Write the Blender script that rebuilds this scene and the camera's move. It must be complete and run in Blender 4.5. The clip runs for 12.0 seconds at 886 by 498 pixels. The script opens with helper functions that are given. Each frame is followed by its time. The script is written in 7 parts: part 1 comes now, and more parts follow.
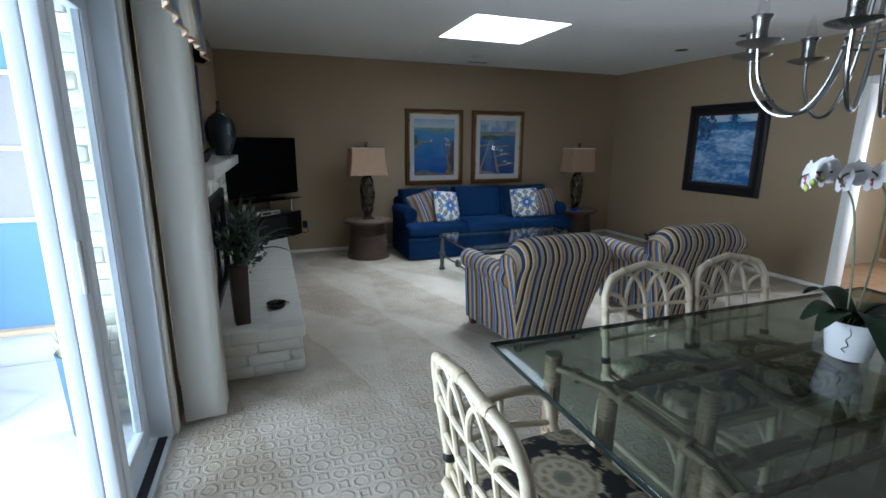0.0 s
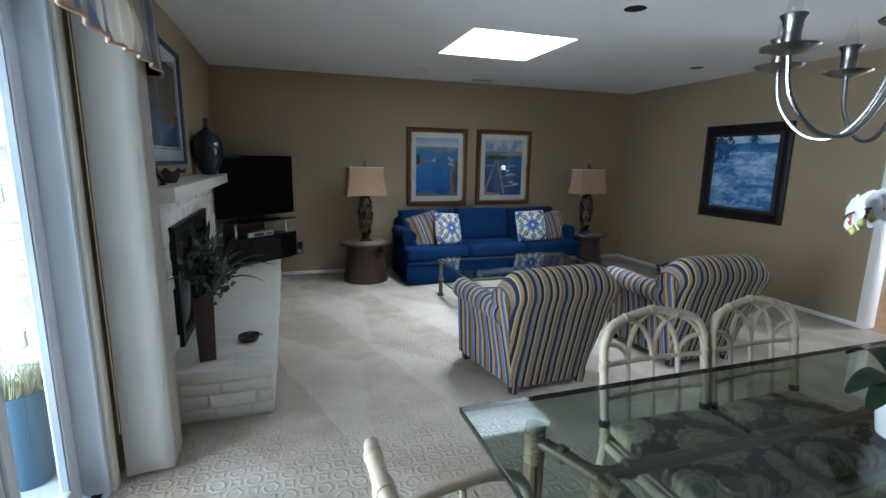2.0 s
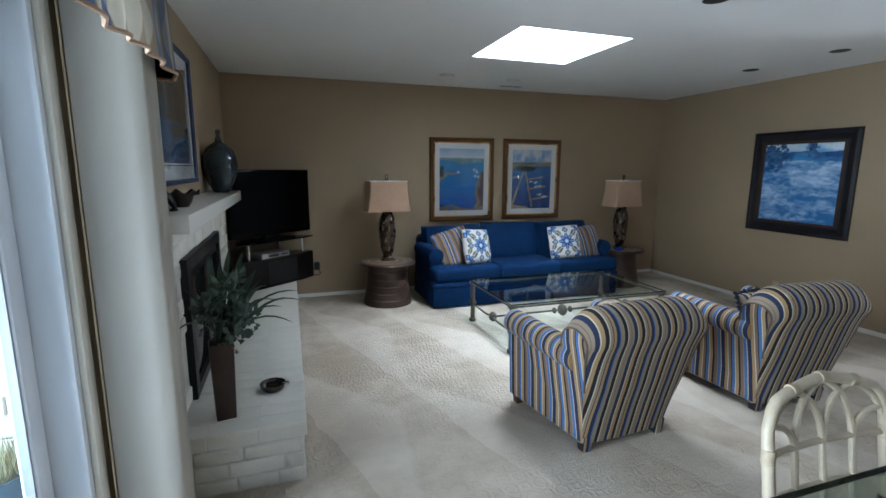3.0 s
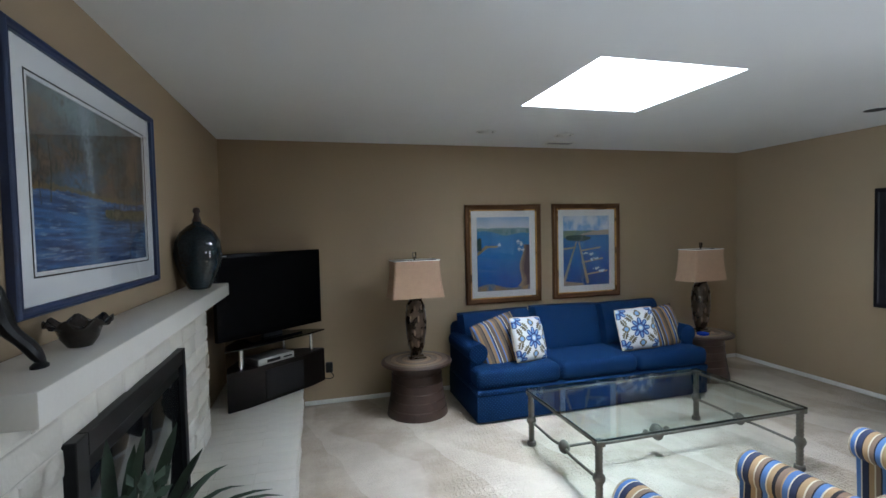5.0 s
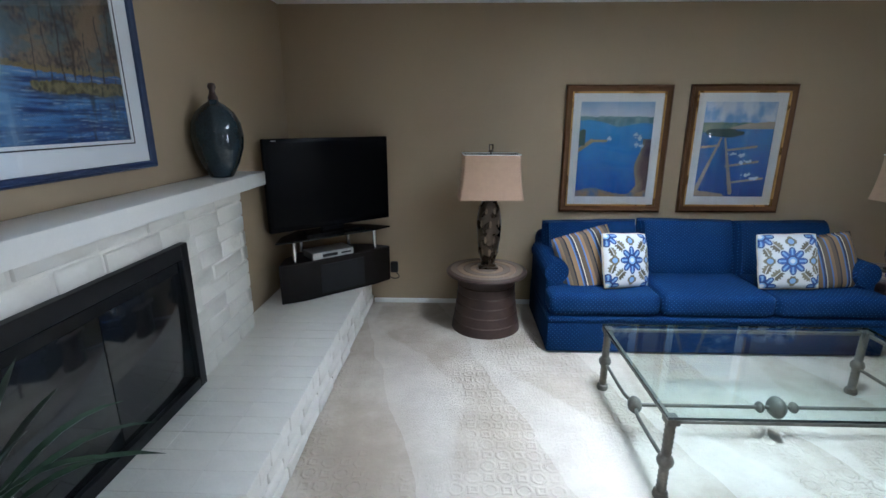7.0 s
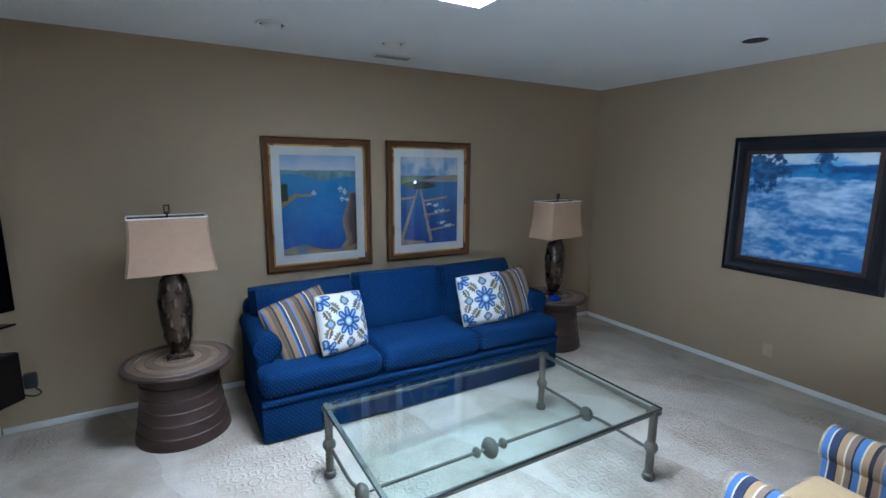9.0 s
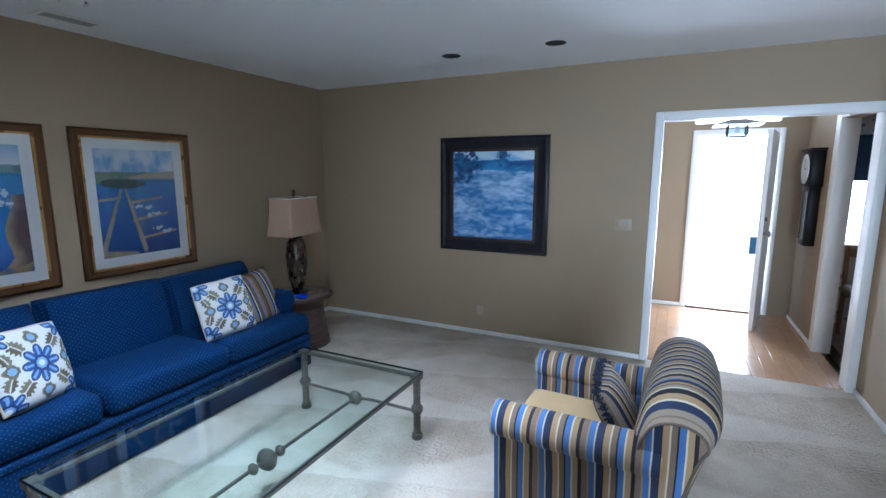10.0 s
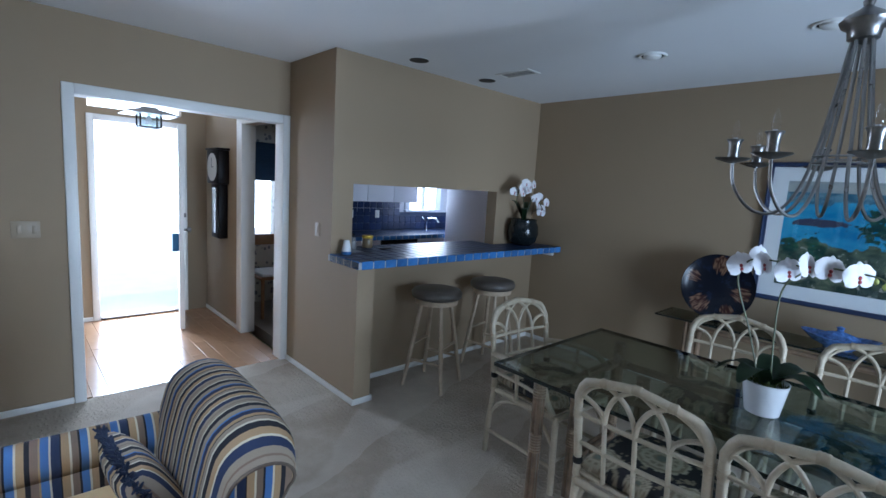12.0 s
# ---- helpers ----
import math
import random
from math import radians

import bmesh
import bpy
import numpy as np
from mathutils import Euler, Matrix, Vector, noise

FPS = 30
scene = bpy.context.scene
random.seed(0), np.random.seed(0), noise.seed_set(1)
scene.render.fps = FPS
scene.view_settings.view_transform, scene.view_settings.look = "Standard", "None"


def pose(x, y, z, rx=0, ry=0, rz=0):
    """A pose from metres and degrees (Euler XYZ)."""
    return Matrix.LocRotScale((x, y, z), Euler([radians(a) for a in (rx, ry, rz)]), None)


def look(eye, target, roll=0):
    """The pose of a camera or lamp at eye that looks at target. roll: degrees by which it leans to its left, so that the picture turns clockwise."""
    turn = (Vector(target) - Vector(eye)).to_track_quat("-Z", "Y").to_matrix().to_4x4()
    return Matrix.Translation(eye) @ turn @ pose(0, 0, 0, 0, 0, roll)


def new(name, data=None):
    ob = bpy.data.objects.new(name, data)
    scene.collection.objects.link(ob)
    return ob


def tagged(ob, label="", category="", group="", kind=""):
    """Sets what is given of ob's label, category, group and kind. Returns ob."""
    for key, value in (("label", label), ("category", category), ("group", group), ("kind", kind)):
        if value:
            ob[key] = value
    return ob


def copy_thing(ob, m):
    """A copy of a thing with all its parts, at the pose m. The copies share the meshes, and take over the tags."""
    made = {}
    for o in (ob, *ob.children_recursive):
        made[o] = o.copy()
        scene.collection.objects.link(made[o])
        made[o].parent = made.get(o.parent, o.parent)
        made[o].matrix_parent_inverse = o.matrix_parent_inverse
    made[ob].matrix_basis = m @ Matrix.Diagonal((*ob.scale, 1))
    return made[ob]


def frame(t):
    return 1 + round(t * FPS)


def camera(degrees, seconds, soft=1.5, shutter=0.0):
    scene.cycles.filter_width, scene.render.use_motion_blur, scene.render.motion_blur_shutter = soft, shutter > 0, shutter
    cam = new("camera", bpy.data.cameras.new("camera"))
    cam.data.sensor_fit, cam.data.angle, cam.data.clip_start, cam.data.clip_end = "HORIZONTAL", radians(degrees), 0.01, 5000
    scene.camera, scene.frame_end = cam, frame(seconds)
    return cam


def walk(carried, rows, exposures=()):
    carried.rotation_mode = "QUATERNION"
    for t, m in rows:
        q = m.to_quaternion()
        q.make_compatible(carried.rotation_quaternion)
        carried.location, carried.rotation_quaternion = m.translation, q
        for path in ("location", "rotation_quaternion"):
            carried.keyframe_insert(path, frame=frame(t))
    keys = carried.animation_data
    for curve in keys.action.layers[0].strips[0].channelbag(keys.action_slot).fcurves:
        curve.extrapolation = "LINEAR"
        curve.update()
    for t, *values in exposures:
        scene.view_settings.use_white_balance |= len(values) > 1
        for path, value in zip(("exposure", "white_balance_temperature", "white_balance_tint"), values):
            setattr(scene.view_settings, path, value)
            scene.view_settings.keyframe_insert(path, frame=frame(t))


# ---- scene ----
cam = camera(86.7, 12.0)
PATH = [
    (0, (0.524, 0.256, 1.422), (1.193, 2.088, 0.977), 0.4),
    (0.5, (0.534, 0.243, 1.432), (1.192, 2.088, 1.025), 0.8),
    (1, (0.579, 0.25, 1.456), (1.253, 2.096, 1.083), 0.9),
    (1.5, (0.712, 0.316, 1.458), (1.381, 2.164, 1.086), 0.2),
    (2, (0.775, 0.477, 1.443), (1.392, 2.343, 1.07), 0.9),
    (2.5, (0.704, 0.705, 1.461), (1.304, 2.58, 1.11), 0.8),
    (2.7, (0.665, 0.81, 1.472), (1.278, 2.682, 1.122), 0.5),
    (4.3, (0.599, 1.763, 1.524), (1.178, 3.673, 1.391), -1.0),
    (4.5, (0.626, 1.831, 1.552), (1.206, 3.743, 1.461), -0.9),
    (5, (0.794, 2.008, 1.598), (1.321, 3.936, 1.52), -1.3),
    (5.5, (0.979, 2.145, 1.621), (1.32, 4.11, 1.473), -0.9),
    (6, (1.119, 2.365, 1.617), (1.192, 4.338, 1.297), -0.7),
    (6.5, (1.278, 2.488, 1.616), (1.208, 4.422, 1.111), -0.1),
    (6.7, (1.316, 2.535, 1.587), (1.237, 4.461, 1.054), 0.1),
    (8.3, (1.802, 2.608, 1.615), (2.225, 4.508, 1.157), 0.8),
    (8.5, (1.792, 2.655, 1.627), (2.351, 4.528, 1.203), 1.1),
    (9, (1.677, 2.863, 1.645), (2.659, 4.57, 1.299), 0.4),
    (9.5, (1.586, 2.932, 1.591), (2.958, 4.356, 1.292), 0.1),
    (10, (1.523, 3.007, 1.56), (3.296, 3.875, 1.24), 0.0),
    (10.1, (1.528, 3.011, 1.539), (3.342, 3.796, 1.232), 0.1),
    (10.5, (1.561, 3.151, 1.584), (3.52, 3.373, 1.248), 0.8),
    (11, (1.646, 3.226, 1.57), (3.565, 2.769, 1.243), 2.0),
    (11.5, (1.799, 3.294, 1.555), (3.559, 2.393, 1.257), 2.8),
    (12, (1.957, 3.449, 1.545), (3.402, 2.092, 1.28), 3.5),
]
EXPOSURES = [(0, -0.49, 5680, 8), (2.7, -0.14, 5700, 8), (4.4, 0.05, 5960, 10), (5, 0.12, 5850, 10), (6.5, 0.36, 5600, 10), (8.5, 0.37, 5200, 9), (9.5, 0.24, 5080, 10), (10.5, 0.02, 5220, 10), (12, -0.34, 5120, 10)]
walk(cam, [(t, look(eye, target, roll)) for t, eye, target, roll in PATH], EXPOSURES)

# ---- light ----
world = bpy.data.worlds.new("sky")
scene.world = world
world.use_nodes = True
wn = world.node_tree
sky = wn.nodes.new("ShaderNodeTexSky")
sky.sky_type, sky.sun_disc = "NISHITA", False
sky.sun_elevation, sky.sun_rotation = radians(58), radians(210)
wn.nodes["Background"].inputs["Strength"].default_value = 0.12
wn.links.new(sky.outputs[0], wn.nodes["Background"].inputs["Color"])


def lamp(name, kind, energy, m, color=(1, 1, 1), size=1.0, size_y=1.0, angle=0.5):
    data = bpy.data.lights.new(name, kind)
    data.energy, data.color = energy, color
    if kind == "AREA":
        data.shape, data.size, data.size_y = "RECTANGLE", size, size_y
    else:
        data.angle = radians(angle)
    ob = new(name, data)
    ob.matrix_world = m
    return ob


lamp("sun", "SUN", 1.5, look((-4, -7, 13), (0, 0, 0)), (1.0, 0.95, 0.9), angle=0.6)
# daylight through the sliding door, the entry door and the kitchen window
lamp("patio_daylight", "AREA", 215, look((-2.0, 1.6, 1.45), (1.8, 1.5, 0.6)), (0.84, 0.94, 1.0), 2.0, 1.2)
lamp("patio_bounce", "AREA", 165, look((-1.9, 1.6, 0.3), (3.2, 1.4, 2.8)), (0.80, 0.92, 1.0), 1.9, 0.6)
lamp("entry_daylight", "AREA", 95, look((7.9, 2.44, 1.0), (5, 2.44, 1.4)), (0.88, 0.94, 1.0), 0.75, 1.8)
lamp("kitchen_daylight", "AREA", 24, look((7.06, -0.97, 1.45), (5, -0.3, 1.2)), (0.88, 0.93, 1.0), 0.66, 0.5)


# ---- node helpers ----
class Ex:
    """Arithmetic on shader sockets."""

    def __init__(self, tree, s):
        self.t, self.s = tree, s

    def op(self, kind, *others):
        n = self.t.nodes.new("ShaderNodeMath")
        n.operation = kind
        for i, o in enumerate((self, *others)):
            if isinstance(o, Ex):
                self.t.links.new(o.s, n.inputs[i])
            else:
                n.inputs[i].default_value = o
        return Ex(self.t, n.outputs[0])

    def __add__(self, o): return self.op("ADD", o)
    def __sub__(self, o): return self.op("SUBTRACT", o)
    def __mul__(self, o): return self.op("MULTIPLY", o)
    def fract(self): return self.op("FRACT")
    def abs(self): return self.op("ABSOLUTE")
    def max(self, o): return self.op("MAXIMUM", o)
    def min(self, o): return self.op("MINIMUM", o)
    def less(self, o): return self.op("LESS_THAN", o)


def material(name):
    m = bpy.data.materials.new(name)
    m.use_nodes = True
    return m, m.node_tree, m.node_tree.nodes["Principled BSDF"]


def node(t, kind, **values):
    n = t.nodes.new(kind)
    for k, v in values.items():
        n.inputs[k].default_value = v
    return n


def noise_tex(t, scale, detail=3.0, coords=None):
    n = node(t, "ShaderNodeTexNoise", Scale=scale, Detail=detail)
    if coords is not None:
        t.links.new(coords, n.inputs["Vector"])
    return n


def mix(t, fac, a, b):
    n = t.nodes.new("ShaderNodeMix")
    n.data_type = "RGBA"
    for i, v in ((0, fac), (6, a), (7, b)):
        if isinstance(v, bpy.types.NodeSocket):
            t.links.new(v, n.inputs[i])
        elif i == 0:
            n.inputs[i].default_value = v
        else:
            n.inputs[i].default_value = (*v, 1)
    return n.outputs[2]


def bumped(t, p, height, strength, distance=0.01):
    b = node(t, "ShaderNodeBump", Strength=strength, Distance=distance)
    t.links.new(height, b.inputs["Height"])
    t.links.new(b.outputs[0], p.inputs["Normal"])


def coord(t, kind="Object"):
    return t.nodes.new("ShaderNodeTexCoord").outputs[kind]


def surface(name, color, rough=0.5, metal=0.0, var=0.12, scale=3.0, fine=90.0, bump=0.15, piece=0.0, rvar=0.1, distance=0.004, spec=0.5):
    """A paint, wood, metal or cloth with blotches, grain and fine relief; piece: how far single pieces differ."""
    m, t, p = material(name)
    c = coord(t)
    big, small = noise_tex(t, scale, 4, c), noise_tex(t, fine, 2, c)
    f = Ex(t, big.outputs["Fac"]) * 0.7 + Ex(t, small.outputs["Fac"]) * 0.3
    if piece:
        info = t.nodes.new("ShaderNodeObjectInfo")
        f = f + (Ex(t, info.outputs["Random"]) - 0.5) * piece
    ramp = t.nodes.new("ShaderNodeMapRange")
    ramp.inputs["From Min"].default_value, ramp.inputs["From Max"].default_value = 0.25, 0.75
    t.links.new(f.s, ramp.inputs["Value"])
    lo = [min(1, max(0, v * (1 - var))) for v in color]
    hi = [min(1, v * (1 + var)) for v in color]
    t.links.new(mix(t, ramp.outputs[0], lo, hi), p.inputs["Base Color"])
    r = Ex(t, big.outputs["Fac"]) * (2 * rvar) + (rough - rvar)
    t.links.new(r.s, p.inputs["Roughness"])
    p.inputs["Metallic"].default_value = metal
    p.inputs["Specular IOR Level"].default_value = spec
    if bump:
        bumped(t, p, f.s, bump, distance)
    return m


def pictured(name, rough=0.5, bump=0.1):
    """Takes its colours from the mesh's own pattern."""
    m, t, p = material(name)
    a = t.nodes.new("ShaderNodeAttribute")
    a.attribute_name = "pattern"
    n = noise_tex(t, 220, 3, coord(t))
    f = Ex(t, n.outputs["Fac"]) * 0.35 + 0.82
    mul = t.nodes.new("ShaderNodeVectorMath")
    mul.operation = "SCALE"
    t.links.new(a.outputs["Color"], mul.inputs[0])
    t.links.new(f.s, mul.inputs["Scale"])
    t.links.new(mul.outputs[0], p.inputs["Base Color"])
    p.inputs["Roughness"].default_value = rough
    if bump:
        bumped(t, p, n.outputs["Fac"], bump, 0.003)
    return m


def glowing(name, color, strength):
    m, t, p = material(name)
    p.inputs["Base Color"].default_value = (0.9, 0.9, 0.9, 1)
    p.inputs["Emission Color"].default_value = (*color, 1)
    p.inputs["Emission Strength"].default_value = strength
    return m


def clear_glass(name, tint=(0.93, 0.98, 0.96), rough=0.0, power=5.0, base=0.045):
    """Thin pane: lets light straight through, mirrors at a slant."""
    m, t, p = material(name)
    t.nodes.remove(p)
    out = t.nodes["Material Output"]
    through_it = node(t, "ShaderNodeBsdfTransparent", Color=(*tint, 1))
    gloss = node(t, "ShaderNodeBsdfGlossy", Roughness=rough)
    lw = t.nodes.new("ShaderNodeLayerWeight")
    fr = Ex(t, lw.outputs["Facing"]).op("POWER", power) * 0.9 + base
    mx = t.nodes.new("ShaderNodeMixShader")
    t.links.new(fr.s, mx.inputs[0])
    t.links.new(through_it.outputs[0], mx.inputs[1])
    t.links.new(gloss.outputs[0], mx.inputs[2])
    t.links.new(mx.outputs[0], out.inputs[0])
    return m


def stripes(name, axis, period, bands, rough=0.85):
    """Woven stripes along one axis of the thing; bands: (end, colour) from 0 to 1."""
    m, t, p = material(name)
    sep = t.nodes.new("ShaderNodeSeparateXYZ")
    t.links.new(coord(t), sep.inputs[0])
    wob = noise_tex(t, 6, 2, coord(t))
    v = Ex(t, sep.outputs[axis]) + Ex(t, wob.outputs["Fac"]) * 0.008
    f = (v * (1 / period) + 20.0).fract()
    ramp = t.nodes.new("ShaderNodeValToRGB")
    ramp.color_ramp.interpolation = "CONSTANT"
    els = ramp.color_ramp.elements
    els.remove(els[1])
    start = 0.0
    for i, (end, col) in enumerate(bands):
        e = els[0] if i == 0 else els.new(start)
        e.position, e.color = start, (*col, 1)
        start = end
    t.links.new(f.s, ramp.inputs[0])
    n = noise_tex(t, 400, 2, coord(t))
    t.links.new(mix(t, (Ex(t, n.outputs["Fac"]) * 0.3).s, ramp.outputs[0], (0.07, 0.055, 0.045)), p.inputs["Base Color"])
    p.inputs["Roughness"].default_value = rough
    p.inputs["Specular IOR Level"].default_value = 0.15
    bumped(t, p, n.outputs["Fac"], 0.25, 0.002)
    return m


# ---- materials ----
TAN = surface("tan_wall_paint", (0.315, 0.235, 0.147), 0.7, var=0.05, scale=1.2, fine=150, bump=0.12)
CEIL = surface("ceiling_paint", (0.80, 0.80, 0.80), 0.85, var=0.03, scale=1.5, fine=180, bump=0.25)
WHITE = surface("white_trim_paint", (0.78, 0.77, 0.74), 0.4, var=0.04, bump=0.06)
VINYL = surface("white_vinyl", (0.62, 0.645, 0.68), 0.35, var=0.02, bump=0.03)
BRICK = surface("painted_white_brick", (0.74, 0.71, 0.64), 0.5, var=0.06, scale=9, fine=60, bump=0.5, piece=0.15, distance=0.012)
MORTAR = surface("painted_mortar", (0.71, 0.68, 0.61), 0.8, var=0.1, scale=12, bump=0.5)
MANTEL = surface("mantel_paint", (0.74, 0.72, 0.67), 0.32, var=0.05, scale=4, bump=0.08)
BLACK = surface("black_metal", (0.007, 0.007, 0.008), 0.45, var=0.3, bump=0.1, spec=0.25)
BLACKGLOSS = surface("black_gloss", (0.004, 0.004, 0.005), 0.16, var=0.2, bump=0.0, rvar=0.02, spec=0.25)
TVBLACK = surface("television_black", (0.0025, 0.0025, 0.003), 0.22, var=0.2, bump=0.0, rvar=0.02, spec=0.05)
SMOKE = surface("smoked_glass", (0.010, 0.011, 0.012), 0.07, var=0.3, bump=0.0, rvar=0.03)
ESPRESSO = surface("espresso_wood", (0.007, 0.0048, 0.0042), 0.4, var=0.35, scale=7, bump=0.1, spec=0.14)
DARKWOOD = surface("dark_brown_wood", (0.042, 0.024, 0.018), 0.45, var=0.4, scale=10, bump=0.3, spec=0.3)
BRONZE = surface("dark_bronze", (0.06, 0.042, 0.028), 0.28, 0.7, var=0.5, scale=14, bump=0.25)
IRON = surface("pewter_iron", (0.13, 0.115, 0.095), 0.5, 0.6, var=0.35, scale=18, bump=0.5)
NICKEL = surface("brushed_nickel", (0.27, 0.262, 0.255), 0.3, 1.0, var=0.15, scale=12, bump=0.1)
STEEL = surface("silver_plastic", (0.42, 0.42, 0.42), 0.35, 0.5, var=0.1, bump=0.05)
CHROME = surface("chrome", (0.75, 0.75, 0.76), 0.12, 1.0, var=0.05, bump=0)
GOLDLIP = surface("gold_lip", (0.50, 0.30, 0.11), 0.28, 0.9, var=0.15, scale=6, bump=0.05)
GILT = surface("bronze_gilt_frame", (0.125, 0.06, 0.025), 0.3, 0.6, var=0.08, scale=4, bump=0.02, rvar=0.02)
FRAMEDARK = surface("dark_frame", (0.009, 0.008, 0.011), 0.4, var=0.4, scale=8, bump=0.1, spec=0.3)
NAVYFRAME = surface("navy_frame", (0.02, 0.034, 0.085), 0.4, var=0.3, scale=8, bump=0.2)
MATBOARD = surface("mat_board", (0.80, 0.81, 0.82), 0.8, var=0.02, bump=0.05)
SHADE = surface("linen_shade", (0.37, 0.24, 0.155), 0.85, var=0.08, scale=30, fine=300, bump=0.3)
RATTAN = surface("cream_rattan", (0.47, 0.395, 0.285), 0.42, var=0.2, scale=14, fine=80, bump=0.25)
RATTANWRAP = surface("rattan_binding", (0.42, 0.34, 0.235), 0.5, var=0.25, scale=40, bump=0.6)
CANE = surface("aged_brown_rattan", (0.20, 0.132, 0.082), 0.4, var=0.45, scale=12, fine=60, bump=0.35)
CANEWRAP = surface("brown_rattan_binding", (0.27, 0.19, 0.12), 0.5, var=0.35, scale=50, bump=0.7)
POT = surface("white_ceramic", (0.80, 0.80, 0.82), 0.25, var=0.03, bump=0.04)
LEAF = surface("dark_green_leaf", (0.022, 0.05, 0.02), 0.32, var=0.45, scale=14, bump=0.2)
SILKLEAF = surface("silk_leaf", (0.016, 0.04, 0.018), 0.5, var=0.5, scale=20, bump=0.2, piece=0.5)
STEM = surface("plant_stem", (0.10, 0.11, 0.05), 0.5, var=0.4, scale=30, bump=0.2)
PETAL = surface("white_petal", (0.78, 0.76, 0.78), 0.55, var=0.06, scale=40, bump=0.15)
PETALRED = surface("red_flower_lip", (0.35, 0.05, 0.06), 0.5, var=0.4, scale=60, bump=0.1)
BUD = surface("green_bud", (0.45, 0.48, 0.12), 0.5, var=0.3, scale=60, bump=0.1)
MOSS = surface("moss", (0.07, 0.09, 0.02), 0.9, var=0.6, scale=60, bump=0.9)
BLINDCLOTH = surface("woven_blind", (0.78, 0.75, 0.69), 0.85, var=0.08, scale=3, fine=260, bump=0.5)
bt = BLINDCLOTH.node_tree
bmix, btr = bt.nodes.new("ShaderNodeMixShader"), node(bt, "ShaderNodeBsdfTranslucent", Color=(0.80, 0.77, 0.72, 1))
bmix.inputs[0].default_value = 0.4
bt.links.new(bt.nodes["Principled BSDF"].outputs[0], bmix.inputs[1])
bt.links.new(btr.outputs[0], bmix.inputs[2])
bt.links.new(bmix.outputs[0], bt.nodes["Material Output"].inputs[0])
CUSHTAN = surface("tan_cushion_cloth", (0.52, 0.37, 0.19), 0.85, var=0.08, scale=14, fine=300, bump=0.3)
GREYSEAT = surface("brown_grey_vinyl", (0.085, 0.072, 0.06), 0.42, var=0.2, scale=12, bump=0.3)
STOOLWOOD = surface("bleached_wood", (0.46, 0.36, 0.25), 0.45, var=0.2, scale=20, bump=0.25)
BLUETILE = surface("blue_glazed_tile", (0.06, 0.17, 0.42), 0.15, var=0.25, scale=16, bump=0.15, piece=0.5, rvar=0.05)
WALLTILE = surface("blue_wall_tile", (0.012, 0.026, 0.085), 0.3, var=0.3, scale=16, bump=0.15, piece=0.6, rvar=0.05)
NAVYTILE = surface("navy_glazed_tile", (0.012, 0.026, 0.075), 0.36, var=0.3, scale=16, bump=0.15, piece=0.6, rvar=0.05, spec=0.3)
GROUT = surface("grey_grout", (0.44, 0.47, 0.51), 0.85, var=0.1, scale=30, bump=0.3)
CABINET = surface("white_cabinet", (0.74, 0.74, 0.80), 0.4, var=0.03, bump=0.05)
LAMINATE = surface("warm_wood_plank", (0.42, 0.25, 0.14), 0.24, var=0.10, scale=6, fine=40, bump=0.02, piece=0.2, rvar=0.04)
VASEGLASS = surface("smoky_blue_glaze", (0.016, 0.025, 0.031), 0.08, var=0.7, scale=7, bump=0.05, rvar=0.03)
CARNIVAL = surface("iridescent_bronze_glass", (0.055, 0.045, 0.04), 0.16, 0.7, var=0.6, scale=20, bump=0.4)
PALE = surface("pale_marble", (0.55, 0.56, 0.58), 0.3, var=0.2, scale=9, bump=0.1)
PORCELAIN = surface("blue_white_porcelain", (0.09, 0.18, 0.45), 0.15, var=0.85, scale=38, bump=0.1, rvar=0.05)
COBALT = surface("cobalt_glass", (0.01, 0.05, 0.45), 0.12, var=0.3, scale=20, bump=0.1, rvar=0.05)
CONCRETE = surface("pale_concrete", (0.62, 0.63, 0.645), 0.85, var=0.1, scale=3, bump=0.3)
GREYMAT = surface("grey_slab", (0.46, 0.48, 0.52), 0.85, var=0.15, scale=5, bump=0.3)
BLUEPANEL = surface("blue_panel", (0.14, 0.28, 0.54), 0.6, var=0.08, scale=1.5, bump=0.1)
SCREEN = surface("grey_screen", (0.30, 0.29, 0.30), 0.55, var=0.15, scale=2, bump=0.1)
SANDSILL = surface("tan_sill", (0.58, 0.46, 0.32), 0.7, var=0.1, bump=0.1)
PLANTER = surface("teal_blue_planter", (0.05, 0.10, 0.15), 0.6, var=0.15, scale=10, bump=0.2)
DRYGRASS = surface("dry_grass", (0.36, 0.34, 0.20), 0.8, var=0.5, scale=30, bump=0.3)
ALU = surface("grey_aluminium", (0.35, 0.36, 0.38), 0.4, 0.6, var=0.1, bump=0.1)
SLATEBLUE = surface("blue_sling_cloth", (0.05, 0.16, 0.30), 0.7, var=0.15, scale=20, bump=0.3)
HOLE = surface("black_can_interior", (0.008, 0.008, 0.008), 0.6, var=0.3, bump=0.1)
PLATE = surface("ivory_plastic", (0.365, 0.285, 0.19), 0.4, var=0.04, bump=0.03)
CLOCKDIAL = surface("clock_dial", (0.75, 0.74, 0.70), 0.5, var=0.04, bump=0.03)
BLUESHADE = surface("blue_roman_shade", (0.012, 0.035, 0.075), 0.8, var=0.2, scale=15, bump=0.4)
PINE = surface("honey_chair_wood", (0.30, 0.15, 0.06), 0.4, var=0.3, scale=14, bump=0.2)
LAWN = surface("lawn", (0.10, 0.14, 0.04), 0.9, var=0.5, scale=20, bump=0.5)
BULB = clear_glass("clear_bulb", (0.97, 0.97, 0.97))
